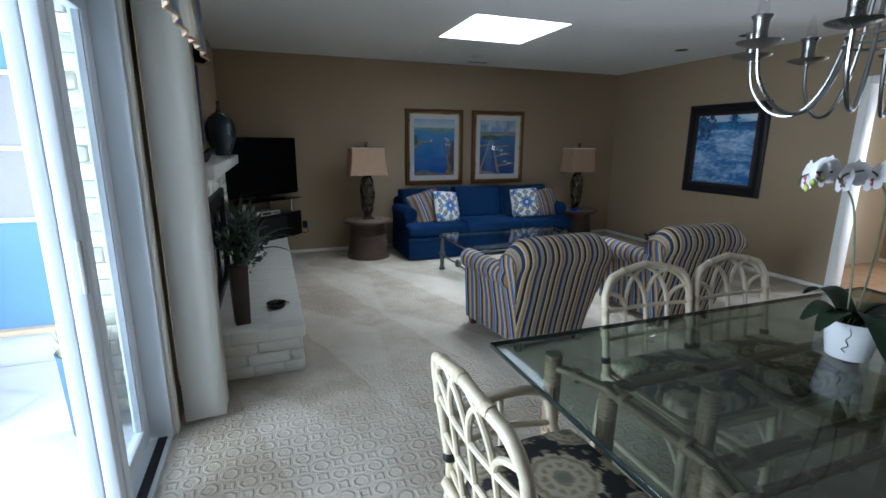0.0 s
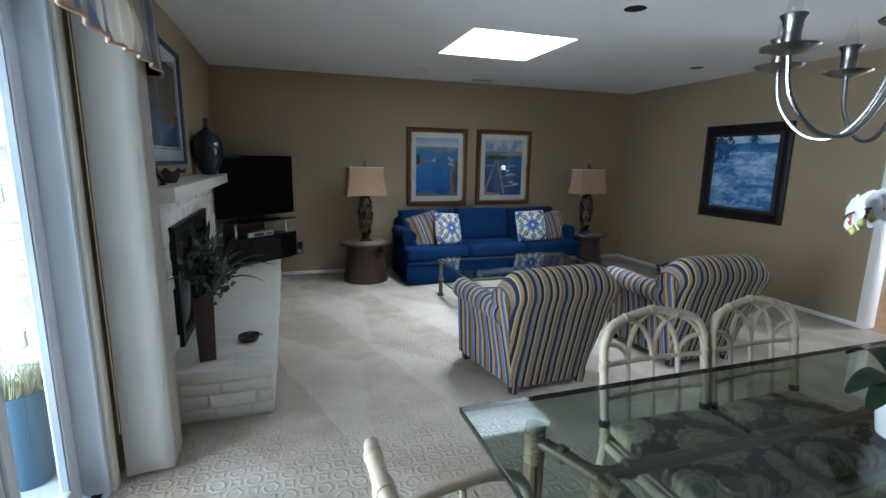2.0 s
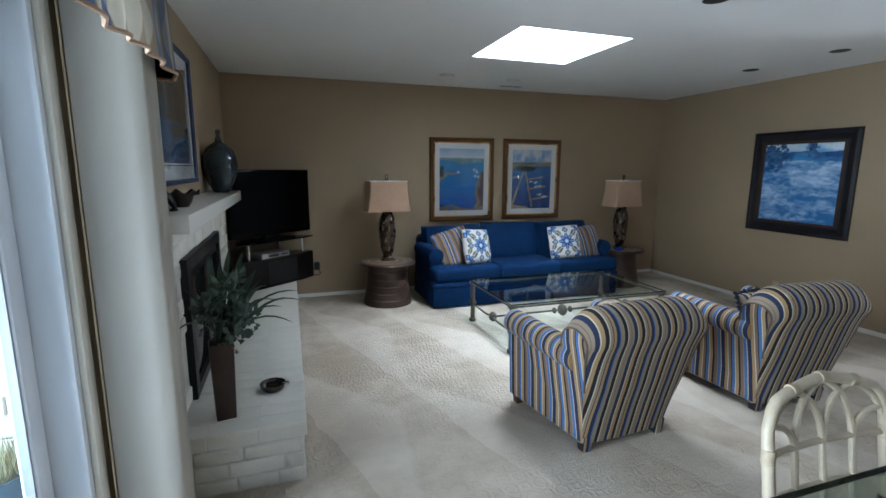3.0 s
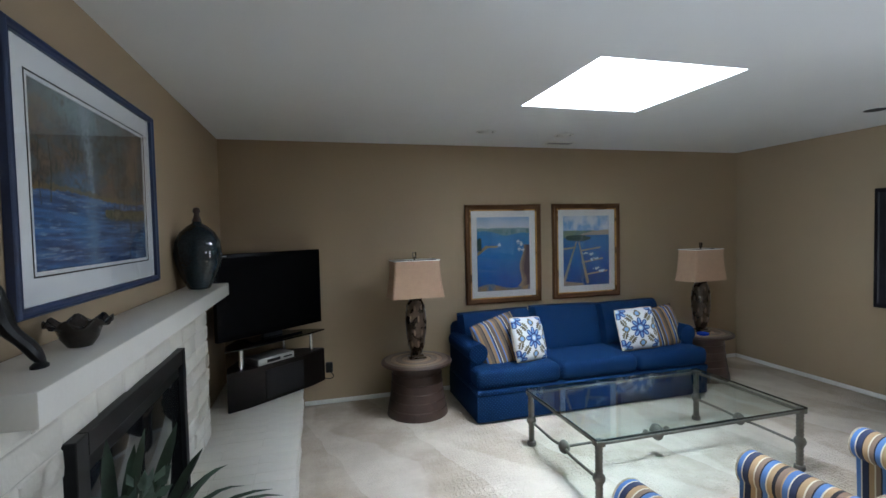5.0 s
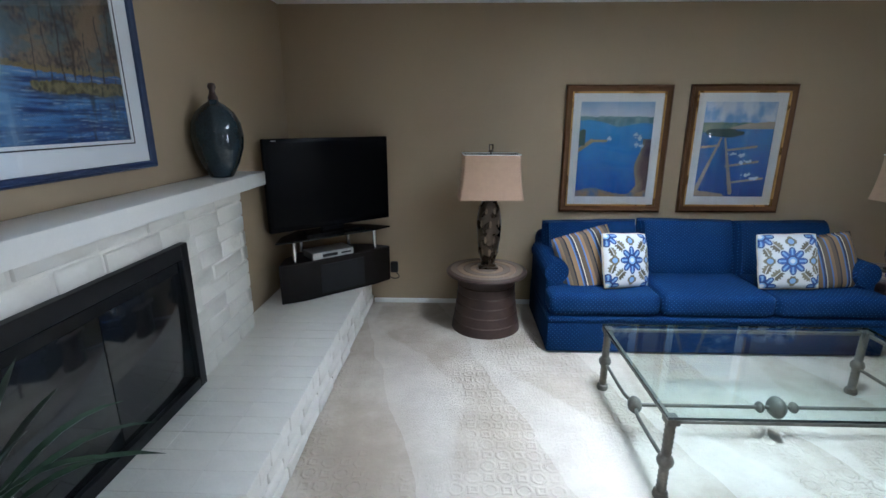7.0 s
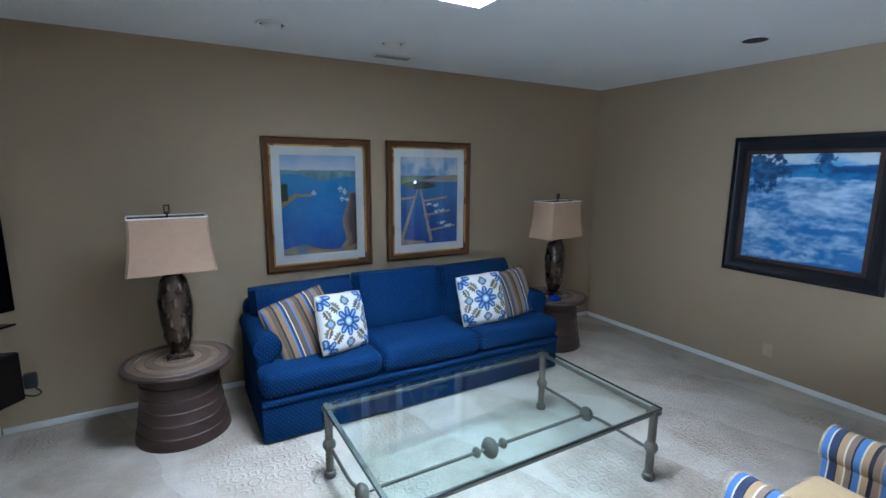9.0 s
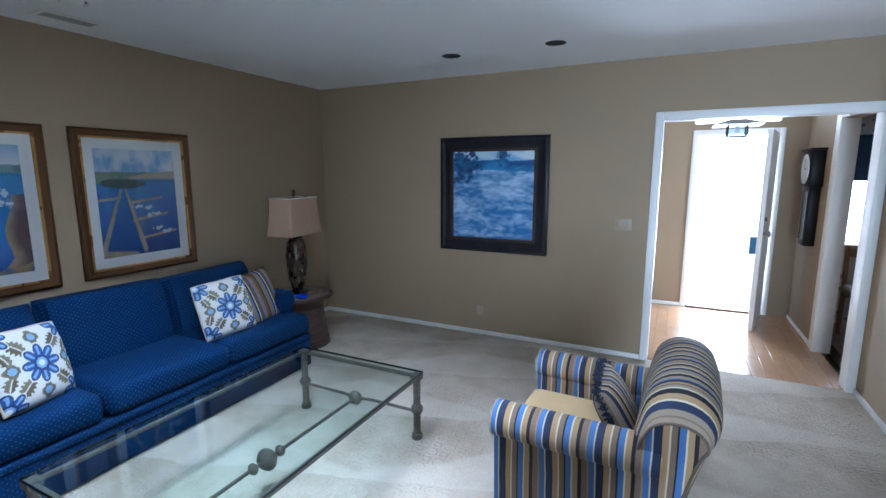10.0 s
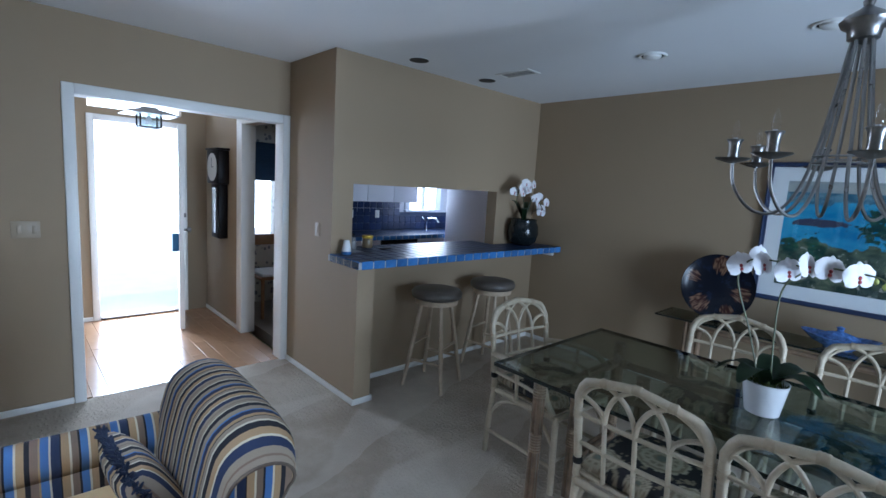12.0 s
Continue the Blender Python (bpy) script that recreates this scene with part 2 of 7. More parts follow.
PANE = clear_glass("window_pane", (0.90, 0.95, 0.97))
PICGLASS = clear_glass("picture_glass", (0.985, 0.99, 0.99))
TABLEGLASS = clear_glass("table_glass", (0.66, 0.72, 0.68), 0.0, 4.6, 0.03)
COFFEEGLASS = clear_glass("coffee_table_glass", (0.925, 0.985, 0.985))
GLASSEDGE = surface("green_glass_edge", (0.006, 0.014, 0.013), 0.1, var=0.2, bump=0, rvar=0.03)
SKYGLOW = glowing("skylight_diffuser", (0.86, 0.94, 1.0), 84.0)
DAYGLOW = glowing("daylight_board_glow", (0.95, 0.98, 1.0), 7.0)
PICTURE = pictured("printed_picture", 0.22, 0.02)
PAINTING = pictured("painted_canvas", 0.35, 0.25)
PRINTCLOTH = pictured("printed_cloth", 0.85, 0.3)
PLATEGLAZE = pictured("glazed_plate", 0.2, 0.06)
PLATEGLAZE.node_tree.nodes["Principled BSDF"].inputs["Specular IOR Level"].default_value = 0.22

NAVY, LBLUE, SAND, CREAM, BROWN, INK = (0.017, 0.028, 0.068), (0.07, 0.15, 0.34), (0.34, 0.225, 0.115), (0.56, 0.49, 0.36), (0.19, 0.13, 0.088), (0.010, 0.012, 0.018)
BANDS = [(0.07, INK), (0.17, SAND), (0.20, CREAM), (0.31, LBLUE), (0.34, INK), (0.44, BROWN), (0.47, CREAM), (0.58, SAND), (0.60, INK), (0.72, NAVY), (0.75, CREAM), (0.86, LBLUE), (0.89, SAND), (1.0, BROWN)]
GREIGE = (0.27, 0.215, 0.155)
BACKBANDS = [(0.09, INK), (0.12, CREAM), (0.19, GREIGE), (0.21, BROWN), (0.28, GREIGE), (0.38, NAVY), (0.41, CREAM), (0.50, SAND), (0.59, INK), (0.62, CREAM), (0.69, GREIGE), (0.71, INK), (0.78, SAND), (0.87, NAVY), (0.90, LBLUE), (1.0, GREIGE)]
STRIPE_X = stripes("striped_cloth_across", 0, 0.21, BACKBANDS)
STRIPE_Y = stripes("striped_cloth_along", 1, 0.195, BANDS)
BROWN2, SAND2 = (0.085, 0.06, 0.04), (0.20, 0.125, 0.06)
STRIPE_P = stripes("striped_pillow_cloth", 0, 0.165, [(0.16, BROWN2), (0.22, INK), (0.40, SAND2), (0.46, LBLUE), (0.56, NAVY), (0.60, CREAM), (0.80, BROWN2), (0.86, LBLUE), (1.0, SAND2)])


def carpet_material():
    m, t, p = material("patterned_cream_carpet")
    c = coord(t)
    sep = t.nodes.new("ShaderNodeSeparateXYZ")
    t.links.new(c, sep.inputs[0])
    px, py = Ex(t, sep.outputs[0]), Ex(t, sep.outputs[1])

    def ramp(value, lo, hi, to_lo=0.0, to_hi=1.0, smooth=True):
        n = node(t, "ShaderNodeMapRange")
        for k, v in (("From Min", lo), ("From Max", hi), ("To Min", to_lo), ("To Max", to_hi)):
            n.inputs[k].default_value = v
        if smooth:
            n.interpolation_type = "SMOOTHSTEP"
        t.links.new(value.s, n.inputs["Value"])
        return Ex(t, n.outputs[0])

    # raised octagons with small squares between them
    k = 1 / 0.076
    x, y = px * k + 200.0, py * k + 200.0
    u, v = (x.fract() - 0.5).abs(), (y.fract() - 0.5).abs()
    par = ((x.op("FLOOR") + y.op("FLOOR")) * 0.5).fract()
    octo = u.max(v).max((u + v) * 0.72)
    odd = par.less(0.25)
    gap = (octo - 0.40).abs() * odd + (u.max(v) - 0.24).abs() * (odd * -1.0 + 1.0)
    wave = noise_tex(t, 60, 2, c)
    gap = gap + (Ex(t, wave.outputs["Fac"]) - 0.5) * 0.11
    line = ramp(gap, 0.115, 0.045)
    edge = line * -1.0 + 1.0
    # strokes of the vacuum cleaner: long wedges, brushed two ways
    wob = noise_tex(t, 2.4, 3, c)
    wv = (Ex(t, wob.outputs["Fac"]) - 0.5) * 0.15
    across = (px * 0.94 + py * 0.30 + wv) * (1 / 0.66) + 40.3
    along = (px * -0.30 + py * 0.94 + wv) * (1 / 2.1) + 40.62
    shift = across.op("FLOOR") * 0.37
    tri = ((along + shift).fract() - 0.5).abs() * 1.25 + 0.08
    stroke = ramp(tri - across.fract(), -0.035, 0.05)
    # the relief stands up where nobody walks, and is trodden flat elsewhere
    soft = noise_tex(t, 0.9, 3, c)
    dx, dy = px - 0.75, py - 1.0
    dist = (dx * dx + dy * dy).op("SQRT") - (Ex(t, soft.outputs["Fac"]) - 0.5) * 3.0
    patch = noise_tex(t, 1.3, 2, c)
    elsewhere = ramp(Ex(t, patch.outputs["Fac"]), 0.40, 0.62, 0.10, 0.75) * (stroke * -0.7 + 1.0)
    fade = ramp(dist, 1.1, 2.6, 1.0, 0.0).max(elsewhere)
    pile = noise_tex(t, 420, 2, c)
    tuft = noise_tex(t, 45, 3, c)
    h = line * fade * 0.85 + Ex(t, pile.outputs["Fac"]) * 0.5 + Ex(t, tuft.outputs["Fac"]) * 0.35
    bumped(t, p, h.s, 1.0, 0.015)
    stain = noise_tex(t, 1.7, 6, c)
    stain.inputs["Roughness"].default_value = 0.62
    base = mix(t, ramp(Ex(t, stain.outputs["Fac"]), 0.34, 0.66).s, (0.47, 0.39, 0.30), (0.66, 0.58, 0.475))
    base = mix(t, (stroke * 0.32).s, base, (0.80, 0.73, 0.635))
    dark = edge * fade * 0.055 + Ex(t, pile.outputs["Fac"]) * 0.16
    t.links.new(mix(t, dark.s, base, (0.27, 0.22, 0.165)), p.inputs["Base Color"])
    p.inputs["Roughness"].default_value = 0.95
    p.inputs["Specular IOR Level"].default_value = 0.1
    return m


def dotted_sofa_cloth():
    m, t, p = material("navy_dotted_cloth")
    c = coord(t)
    sep = t.nodes.new("ShaderNodeSeparateXYZ")
    t.links.new(c, sep.inputs[0])
    k = 1 / 0.03
    a = (Ex(t, sep.outputs[0]) + (Ex(t, sep.outputs[1]) + Ex(t, sep.outputs[2])) * 1.0) * k + 400.0
    b = (Ex(t, sep.outputs[0]) - (Ex(t, sep.outputs[1]) + Ex(t, sep.outputs[2])) * 1.0) * k + 400.0
    d = (a.fract() - 0.5).abs().max((b.fract() - 0.5).abs())
    n = noise_tex(t, 350, 2, c)
    big = noise_tex(t, 3, 3, c)
    base = mix(t, big.outputs["Fac"], (0.0015, 0.0105, 0.036), (0.003, 0.020, 0.067))
    t.links.new(mix(t, (d.less(0.10) * 0.28).s, base, (0.13, 0.27, 0.50)), p.inputs["Base Color"])
    p.inputs["Roughness"].default_value = 0.85
    p.inputs["Specular IOR Level"].default_value = 0.08
    bumped(t, p, n.outputs["Fac"], 0.25, 0.002)
    return m


def valance_cloth():
    m, t, p = material("striped_leafy_valance_cloth")
    c = coord(t)
    sep = t.nodes.new("ShaderNodeSeparateXYZ")
    t.links.new(c, sep.inputs[0])
    y, z = Ex(t, sep.outputs[1]), Ex(t, sep.outputs[2])
    f = (y * 7.5 + 30.0).fract()
    ogee = ((z * 24.0).op("SINE") * 0.17 + 0.27)
    leaf = ((f - 0.5).abs() - ogee).less(0.0)
    st = (y * 7.5 + 30.35).fract()
    bands = mix(t, (st - 0.5).abs().less(0.14).s, (0.32, 0.265, 0.195), (0.13, 0.18, 0.27))
    n = noise_tex(t, 300, 2, c)
    col = mix(t, (leaf * ((st - 0.5).abs().less(0.10) * -0.6 + 1.0)).s, bands, (0.50, 0.47, 0.41))
    t.links.new(mix(t, (Ex(t, n.outputs["Fac"]) * 0.4).s, col, (0.25, 0.2, 0.15)), p.inputs["Base Color"])
    p.inputs["Roughness"].default_value = 0.85
    bumped(t, p, n.outputs["Fac"], 0.3, 0.002)
    return m


def wallpaper_material():
    m, t, p = material("floral_wallpaper")
    v = node(t, "ShaderNodeTexVoronoi", Scale=16)
    t.links.new(coord(t), v.inputs["Vector"])
    n = noise_tex(t, 30, 3, coord(t))
    f = (Ex(t, v.outputs["Distance"]) + Ex(t, n.outputs["Fac"]) * 0.3).less(0.45)
    t.links.new(mix(t, f.s, (0.62, 0.60, 0.55), (0.22, 0.24, 0.26)), p.inputs["Base Color"])
    p.inputs["Roughness"].default_value = 0.7
    return m


CARPET, NAVYCLOTH, VALANCE, WALLPAPER = carpet_material(), dotted_sofa_cloth(), valance_cloth(), wallpaper_material()


# ---- mesh helpers ----
def box(bm, x0, x1, y0, y1, z0, z1, bevel=0.0, seg=2):
    m = Matrix.LocRotScale(((x0 + x1) / 2, (y0 + y1) / 2, (z0 + z1) / 2), None, (x1 - x0, y1 - y0, z1 - z0))
    r = bmesh.ops.create_cube(bm, size=1, matrix=m)
    if bevel:
        es = {e for v in r["verts"] for e in v.link_edges}
        bmesh.ops.bevel(bm, geom=list(es), offset=bevel, segments=seg, profile=0.5, affect="EDGES", clamp_overlap=True)
    return bm


def boxed(x0, x1, y0, y1, z0, z1, bevel=0.0, seg=2):
    return box(bmesh.new(), x0, x1, y0, y1, z0, z1, bevel, seg)


def lathe(bm, profile, segs=24, m=Matrix(), closed=True):
    rings = []
    for r, z in profile:
        rings.append([bm.verts.new(m @ Vector((r * math.cos(2 * math.pi * i / segs), r * math.sin(2 * math.pi * i / segs), z))) for i in range(segs)])
    for a, b in zip(rings, rings[1:]):
        for i in range(segs):
            bm.faces.new((a[i], a[(i + 1) % segs], b[(i + 1) % segs], b[i]))
    if closed:
        bm.faces.new(rings[0][::-1])
        bm.faces.new(rings[-1])
    return bm


def tube(bm, points, radius, segs=8, caps=True, flat=1.0):
    """A round bar along points; radius: one, or one a point."""
    pts = [Vector(p) for p in points]
    rad = radius if isinstance(radius, (list, tuple)) else [radius] * len(pts)
    rings, side = [], None
    for i, p in enumerate(pts):
        d = (pts[min(i + 1, len(pts) - 1)] - pts[max(i - 1, 0)]).normalized()
        if side is None:
            side = d.orthogonal().normalized()
        side = (side - d * side.dot(d)).normalized()
        up = d.cross(side)
        rings.append([bm.verts.new(p + rad[i] * (side * math.cos(2 * math.pi * k / segs) + up * math.sin(2 * math.pi * k / segs) * flat)) for k in range(segs)])
    for a, b in zip(rings, rings[1:]):
        for k in range(segs):
            bm.faces.new((a[k], a[(k + 1) % segs], b[(k + 1) % segs], b[k]))
    if caps:
        bm.faces.new(rings[0][::-1])
        bm.faces.new(rings[-1])
    return bm


def curve_points(points, n=6):
    """Points of a smooth line through the points."""
    P = [Vector(p) for p in points]
    out = []
    for i in range(len(P) - 1):
        a, b, c, d = P[max(i - 1, 0)], P[i], P[i + 1], P[min(i + 2, len(P) - 1)]
        for k in range(n):
            u = k / n
            out.append(0.5 * ((2 * b) + (c - a) * u + (2 * a - 5 * b + 4 * c - d) * u * u + (3 * b - a - 3 * c + d) * u ** 3))
    return out + [P[-1]]


def pillow_shape(bm, w, d, h, n=16, edge=0.32, m=Matrix(), sag=0.0):
    """A stuffed cushion about the origin, w by d, h thick."""
    grid = {}
    for s in (1, -1):
        for i in range(n + 1):
            for j in range(n + 1):
                u, v = 2 * i / n - 1, 2 * j / n - 1
                rim = max(abs(u), abs(v)) == 1
                if s == -1 and rim:
                    grid[s, i, j] = grid[1, i, j]
                    continue
                t = max(0.0, (1 - abs(u) ** 3) * (1 - abs(v) ** 3)) ** edge
                k = 1 - 0.06 * (u * u + v * v - abs(u * v))
                grid[s, i, j] = bm.verts.new(m @ Vector((u * w / 2 * (k + 0.05), v * d / 2 * (k + 0.05), s * t * h / 2 - sag * (1 - u * u) * (1 - v * v))))
    for s in (1, -1):
        for i in range(n):
            for j in range(n):
                q = [grid[s, i, j], grid[s, i + 1, j], grid[s, i + 1, j + 1], grid[s, i, j + 1]]
                bm.faces.new(q if s == 1 else q[::-1])
    return bm


def mesh_of(bm, name, mat, smooth=None):
    bmesh.ops.recalc_face_normals(bm, faces=bm.faces)
    me = bpy.data.meshes.new(name)
    bm.to_mesh(me)
    bm.free()
    me.materials.append(mat)
    if smooth is not None:
        me.polygons.foreach_set("use_smooth", [True] * len(me.polygons))
        me.set_sharp_from_angle(angle=radians(smooth))
    return me


def part(name, bm, mat, parent=None, label="", smooth=40, m=None):
    ob = new(name, mesh_of(bm, name, mat, smooth))
    ob.parent = parent
    if m is not None:
        ob.matrix_basis = m
    if label:
        ob["label"] = label
    return ob


def thing(name, label, category, m=Matrix(), group=""):
    ob = new(name)
    ob.empty_display_size = 0.1
    ob.matrix_basis = m
    return tagged(ob, label, category, group)


def structure(name, bm, mat, label, category, smooth=30):
    return tagged(part(name, bm, mat, None, "", smooth), label, category, kind="structure")


def piece(name, mesh, parent, m):
    ob = new(name, mesh)
    ob.parent = parent
    ob.matrix_basis = m
    return ob


def paint(ob, f):
    """Gives each corner of a mesh the colour f(x, y, z)."""
    me = ob.data
    at = me.color_attributes.new("pattern", "FLOAT_COLOR", "POINT")
    vals = np.ones((len(me.vertices), 4), dtype=np.float32)
    for i, v in enumerate(me.vertices):
        vals[i, :3] = f(*v.co)
    at.data.foreach_set("color", vals.ravel())
    return ob


def sheet(w, h, nx, ny):
    """A flat upright sheet facing -y, its lower left corner at the origin."""
    bm = bmesh.new()
    vs = [[bm.verts.new((w * i / nx, 0, h * j / ny)) for i in range(nx + 1)] for j in range(ny + 1)]
    for j in range(ny):
        for i in range(nx):
            bm.faces.new((vs[j][i], vs[j][i + 1], vs[j + 1][i + 1], vs[j + 1][i]))
    return bm


# ---- rooms ----
XE, YN, YS, H = 5.66, 6.50, -0.61, 2.44        # east, north and south faces, ceiling
XB = 4.95                                      # face of the wall over the bar
YR = 1.745                                     # return wall beside the entry
structure("floor", boxed(-0.02, XE + 0.02, YS - 0.1, YN + 0.1, -0.12, 0.0), CARPET, "cream carpet with raised octagon pattern, vacuum marks", "floor")


def wall(name, boxes, label, mat=TAN):
    bm = bmesh.new()
    for b in boxes:
        box(bm, *b)
    return structure(name, bm, mat, label, "wall")


wall("wall_north", [(-0.2, XE + 0.2, YN, YN + 0.14, -0.1, H + 0.1)], "tan painted wall behind the sofa")
wall("wall_west", [(-0.16, 0, 2.68, YN, -0.1, H + 0.1), (-0.16, 0, YS - 0.2, 0.42, -0.1, H + 0.1), (-0.16, 0, 0.42, 2.68, 2.03, H + 0.1)], "tan painted wall with the sliding door and fireplace")
wall("wall_south", [(-0.2, 5.07, YS - 0.14, YS, -0.1, H + 0.1)], "tan painted dining wall with a large painting")
wall("wall_east", [(XE, XE + 0.12, 3.12, YN, -0.1, H + 0.1), (XE, XE + 0.12, YR, 3.12, 1.965, H + 0.1), (XE, XE + 0.12, YR - 0.135, 1.80, -0.1, 1.965)], "tan painted wall with the entry opening")
wall("wall_bar", [(XB, XB + 0.12, YS, 1.575, 1.522, H + 0.1), (XB, XB + 0.12, YS, -0.03, 0.965, 1.522),
                  (XB, XB + 0.12, 1.575, YR, 0.965, H + 0.1)], "tan wall with the kitchen pass-through")
wall("wall_return", [(XB + 0.12, XE, 1.64, YR, 0.965, H + 0.1)], "tan return wall beside the entry opening")
wall("wall_bar_base", [(4.59, XE, 1.61, YR, -0.1, 0.965), (4.905, 5.05, YS, 1.61, -0.1, 0.965)], "tan knee wall under the tiled bar")

bm = bmesh.new()
for b in [(-0.2, 2.19, YS - 0.2, YN + 0.2), (3.11, 8.0, -2.1, YN + 0.2), (2.19, 3.11, YS - 0.2, 4.065), (2.19, 3.11, 5.0, YN + 0.2)]:
    box(bm, b[0], b[1], b[2], b[3], H, H + 0.14)
structure("ceiling", bm, CEIL, "off-white textured plaster ceiling with a skylight", "ceiling")
# this well's depth is made up, to narrow the skylight's beam onto the floor
bm = bmesh.new()
for b in [(2.15, 2.186, 4.03, 5.04), (3.114, 3.15, 4.03, 5.04), (2.186, 3.114, 4.03, 4.061), (2.186, 3.114, 5.004, 5.04)]:
    box(bm, b[0], b[1], b[2], b[3], H + 0.002, H + 1.02)
# unseen overhang, added to stop direct sun entering by the sliding door
structure("eave", boxed(-0.85, -0.2, -3, 9, H + 0.02, H + 0.16), WHITE, "unseen white eave added to keep the sun out of the room", "eave")
structure("skylight_well", bm, CEIL, "white skylight well, made deep to narrow the light", "skylight")
structure("skylight", boxed(2.12, 3.18, 4.0, 5.07, H + 0.98, H + 1.01), SKYGLOW, "bright white diffusing skylight pane", "skylight")


def skirting(name, x0, x1, y0, y1, h=0.042):
    structure(name, boxed(x0, x1, y0, y1, 0, h, 0.005), WHITE, "white painted baseboard", "baseboard")


skirting("baseboard", 0.66, XE, YN - 0.014, YN)
skirting("baseboard", XE - 0.014, XE, 3.18, YN - 0.014)
skirting("baseboard", 4.576, XE - 0.014, YR, YR + 0.014)
skirting("baseboard", 4.576, 4.59, 1.595, YR)
skirting("baseboard", 4.576, 4.905, 1.596, 1.61)
skirting("baseboard", 4.891, 4.905, YS, 1.596)
skirting("baseboard", 0.0, 4.891, YS, YS + 0.014)

# entry casing
bm = bmesh.new()
for b in [(XE - 0.018, XE + 0.14, 3.116, 3.178, 0, 2.027), (XE - 0.018, XE + 0.14, 1.745, 1.803, 0, 2.027), (XE - 0.018, XE + 0.14, 1.803, 3.116, 1.962, 2.027)]:
    box(bm, *b, 0.006)
structure("door_casing", bm, WHITE, "white painted casing of the entry opening", "door casing")

# sliding door
slider = tagged(new("door_1"), "white vinyl sliding patio door, standing open", "sliding door", kind="structure")
bm = bmesh.new()
for b in [(-0.17, -0.012, 2.615, 2.68, 0, 2.03), (-0.17, -0.012, 0.42, 0.47, 0, 2.03), (-0.17, -0.012, 0.47, 2.615, 1.975, 2.03)]:
    box(bm, *b, 0.004)
part("jamb", bm, VINYL, slider)
bm = bmesh.new()
for b in [(-0.012, 0.008, 2.64, 2.70, 0, 2.05), (-0.012, 0.008, 0.42, 2.64, 2.0, 2.06)]:
    box(bm, *b, 0.004)
part("casing", bm, surface("aged_cream_trim", (0.64, 0.60, 0.51), 0.5, var=0.08, bump=0.08), slider, "aged cream inner trim")
part("track", boxed(-0.17, -0.015, 0.47, 2.615, -0.01, 0.012, 0.003), VINYL, slider)
part("track_groove", boxed(-0.075, -0.035, 0.47, 2.615, 0.0125, 0.016), BLACK, slider)


def leaf(y0, y1, x):
    bm = bmesh.new()
    s = min(0.075, (y1 - y0) * 0.42)
    for b in [(x, x + 0.045, y0, y0 + s, 0.02, 1.97), (x, x + 0.045, y1 - s, y1, 0.02, 1.97), (x, x + 0.045, y0 + s, y1 - s, 0.02, 0.11), (x, x + 0.045, y0 + s, y1 - s, 1.90, 1.97)]:
        box(bm, *b, 0.006)
    f = part("sash", bm, VINYL, slider)
    bm = bmesh.new()
    for b in [(x + 0.012, x + 0.036, y0 + s, y0 + s + 0.008, 0.11, 1.90), (x + 0.012, x + 0.036, y1 - s - 0.008, y1 - s, 0.11, 1.90)]:
        box(bm, *b)
    part("gasket", bm, ALU, f)
    g = part("pane", boxed(x + 0.02, x + 0.026, y0 + s - 0.005, y1 - s + 0.005, 0.105, 1.905), PANE, f)
    g.visible_shadow = False


leaf(1.985, 2.612, -0.15)
leaf(1.975, 2.10, -0.095)
part("lock_handle", boxed(-0.05, -0.035, 1.945, 1.965, 0.95, 1.12, 0.004), STEEL, slider)

# ---- fireplace ----
def brick_mesh(seed, l=0.2, h=0.08, d=0.03):
    """A painted brick, its face towards +x, soft worn edges."""
    rnd = random.Random(seed)
    bm = boxed(-d, 0.0, -l / 2, l / 2, -h / 2, h / 2)
    es = [e for e in bm.edges if any(v.co.x > -0.001 for v in e.verts)]
    bmesh.ops.bevel(bm, geom=es, offset=0.008, segments=1, affect="EDGES")
    for v in bm.verts:
        v.co += Vector((rnd.uniform(-0.004, 0.004), rnd.uniform(-0.004, 0.004), rnd.uniform(-0.003, 0.003)))
    return mesh_of(bm, "brick", BRICK, 50)


def courses(parent, at, length, z0, z1, h, lens, seed, skip=None, turn=0.0, joint=0.006):
    """Rows of bricks on an upright face; at(s) gives the foot of the face s metres along."""
    rnd = random.Random(seed)
    stock = {l: [brick_mesh(seed * 50 + i * 7 + k, l, h - joint) for k in range(3)] for i, l in enumerate(lens)}
    z, row = z0, 0
    while z + h <= z1 + 0.01:
        s = -(row % 2) * lens[0] * 0.5
        while s < length - 0.02:
            l = rnd.choice(lens)
            a, b = max(s, 0.0), min(s + l, length)
            if b - a > 0.03 and not (skip and skip(a, b, z, z + h)):
                x, y = at((a + b) / 2)
                m = pose(x, y, z + h / 2, 0, rnd.uniform(-1.2, 1.2), turn + rnd.uniform(-0.8, 0.8)) @ Matrix.Diagonal((1, max(0.1, (b - a - joint) / l), 1, 1)) @ Matrix.Translation((rnd.uniform(-0.003, 0.005), 0, 0))
                piece("brick", rnd.choice(stock[l]), parent, m)
            s += l
        z += h
        row += 1


fire = thing("fireplace", "white-painted brick fireplace with dark glass doors", "fireplace")
bm = boxed(0.001, 0.107, 3.235, 5.285, 0.30, 1.205)
part("mortar_bed", bm, MORTAR, fire)
FB = (3.505, 4.64, 0.30, 1.035)
courses(fire, lambda s: (0.112, 3.225 + s), 2.07, 0.305, 1.21, 0.0905, [0.28, 0.22, 0.34], 3, lambda a, b, z0, z1: FB[0] - 3.225 < (a + b) / 2 < FB[1] - 3.225 and z0 < FB[3] - 0.03)
courses(fire, lambda s: (0.0 + s, 5.305), 0.11, 0.305, 1.21, 0.0905, [0.11], 9, turn=90)
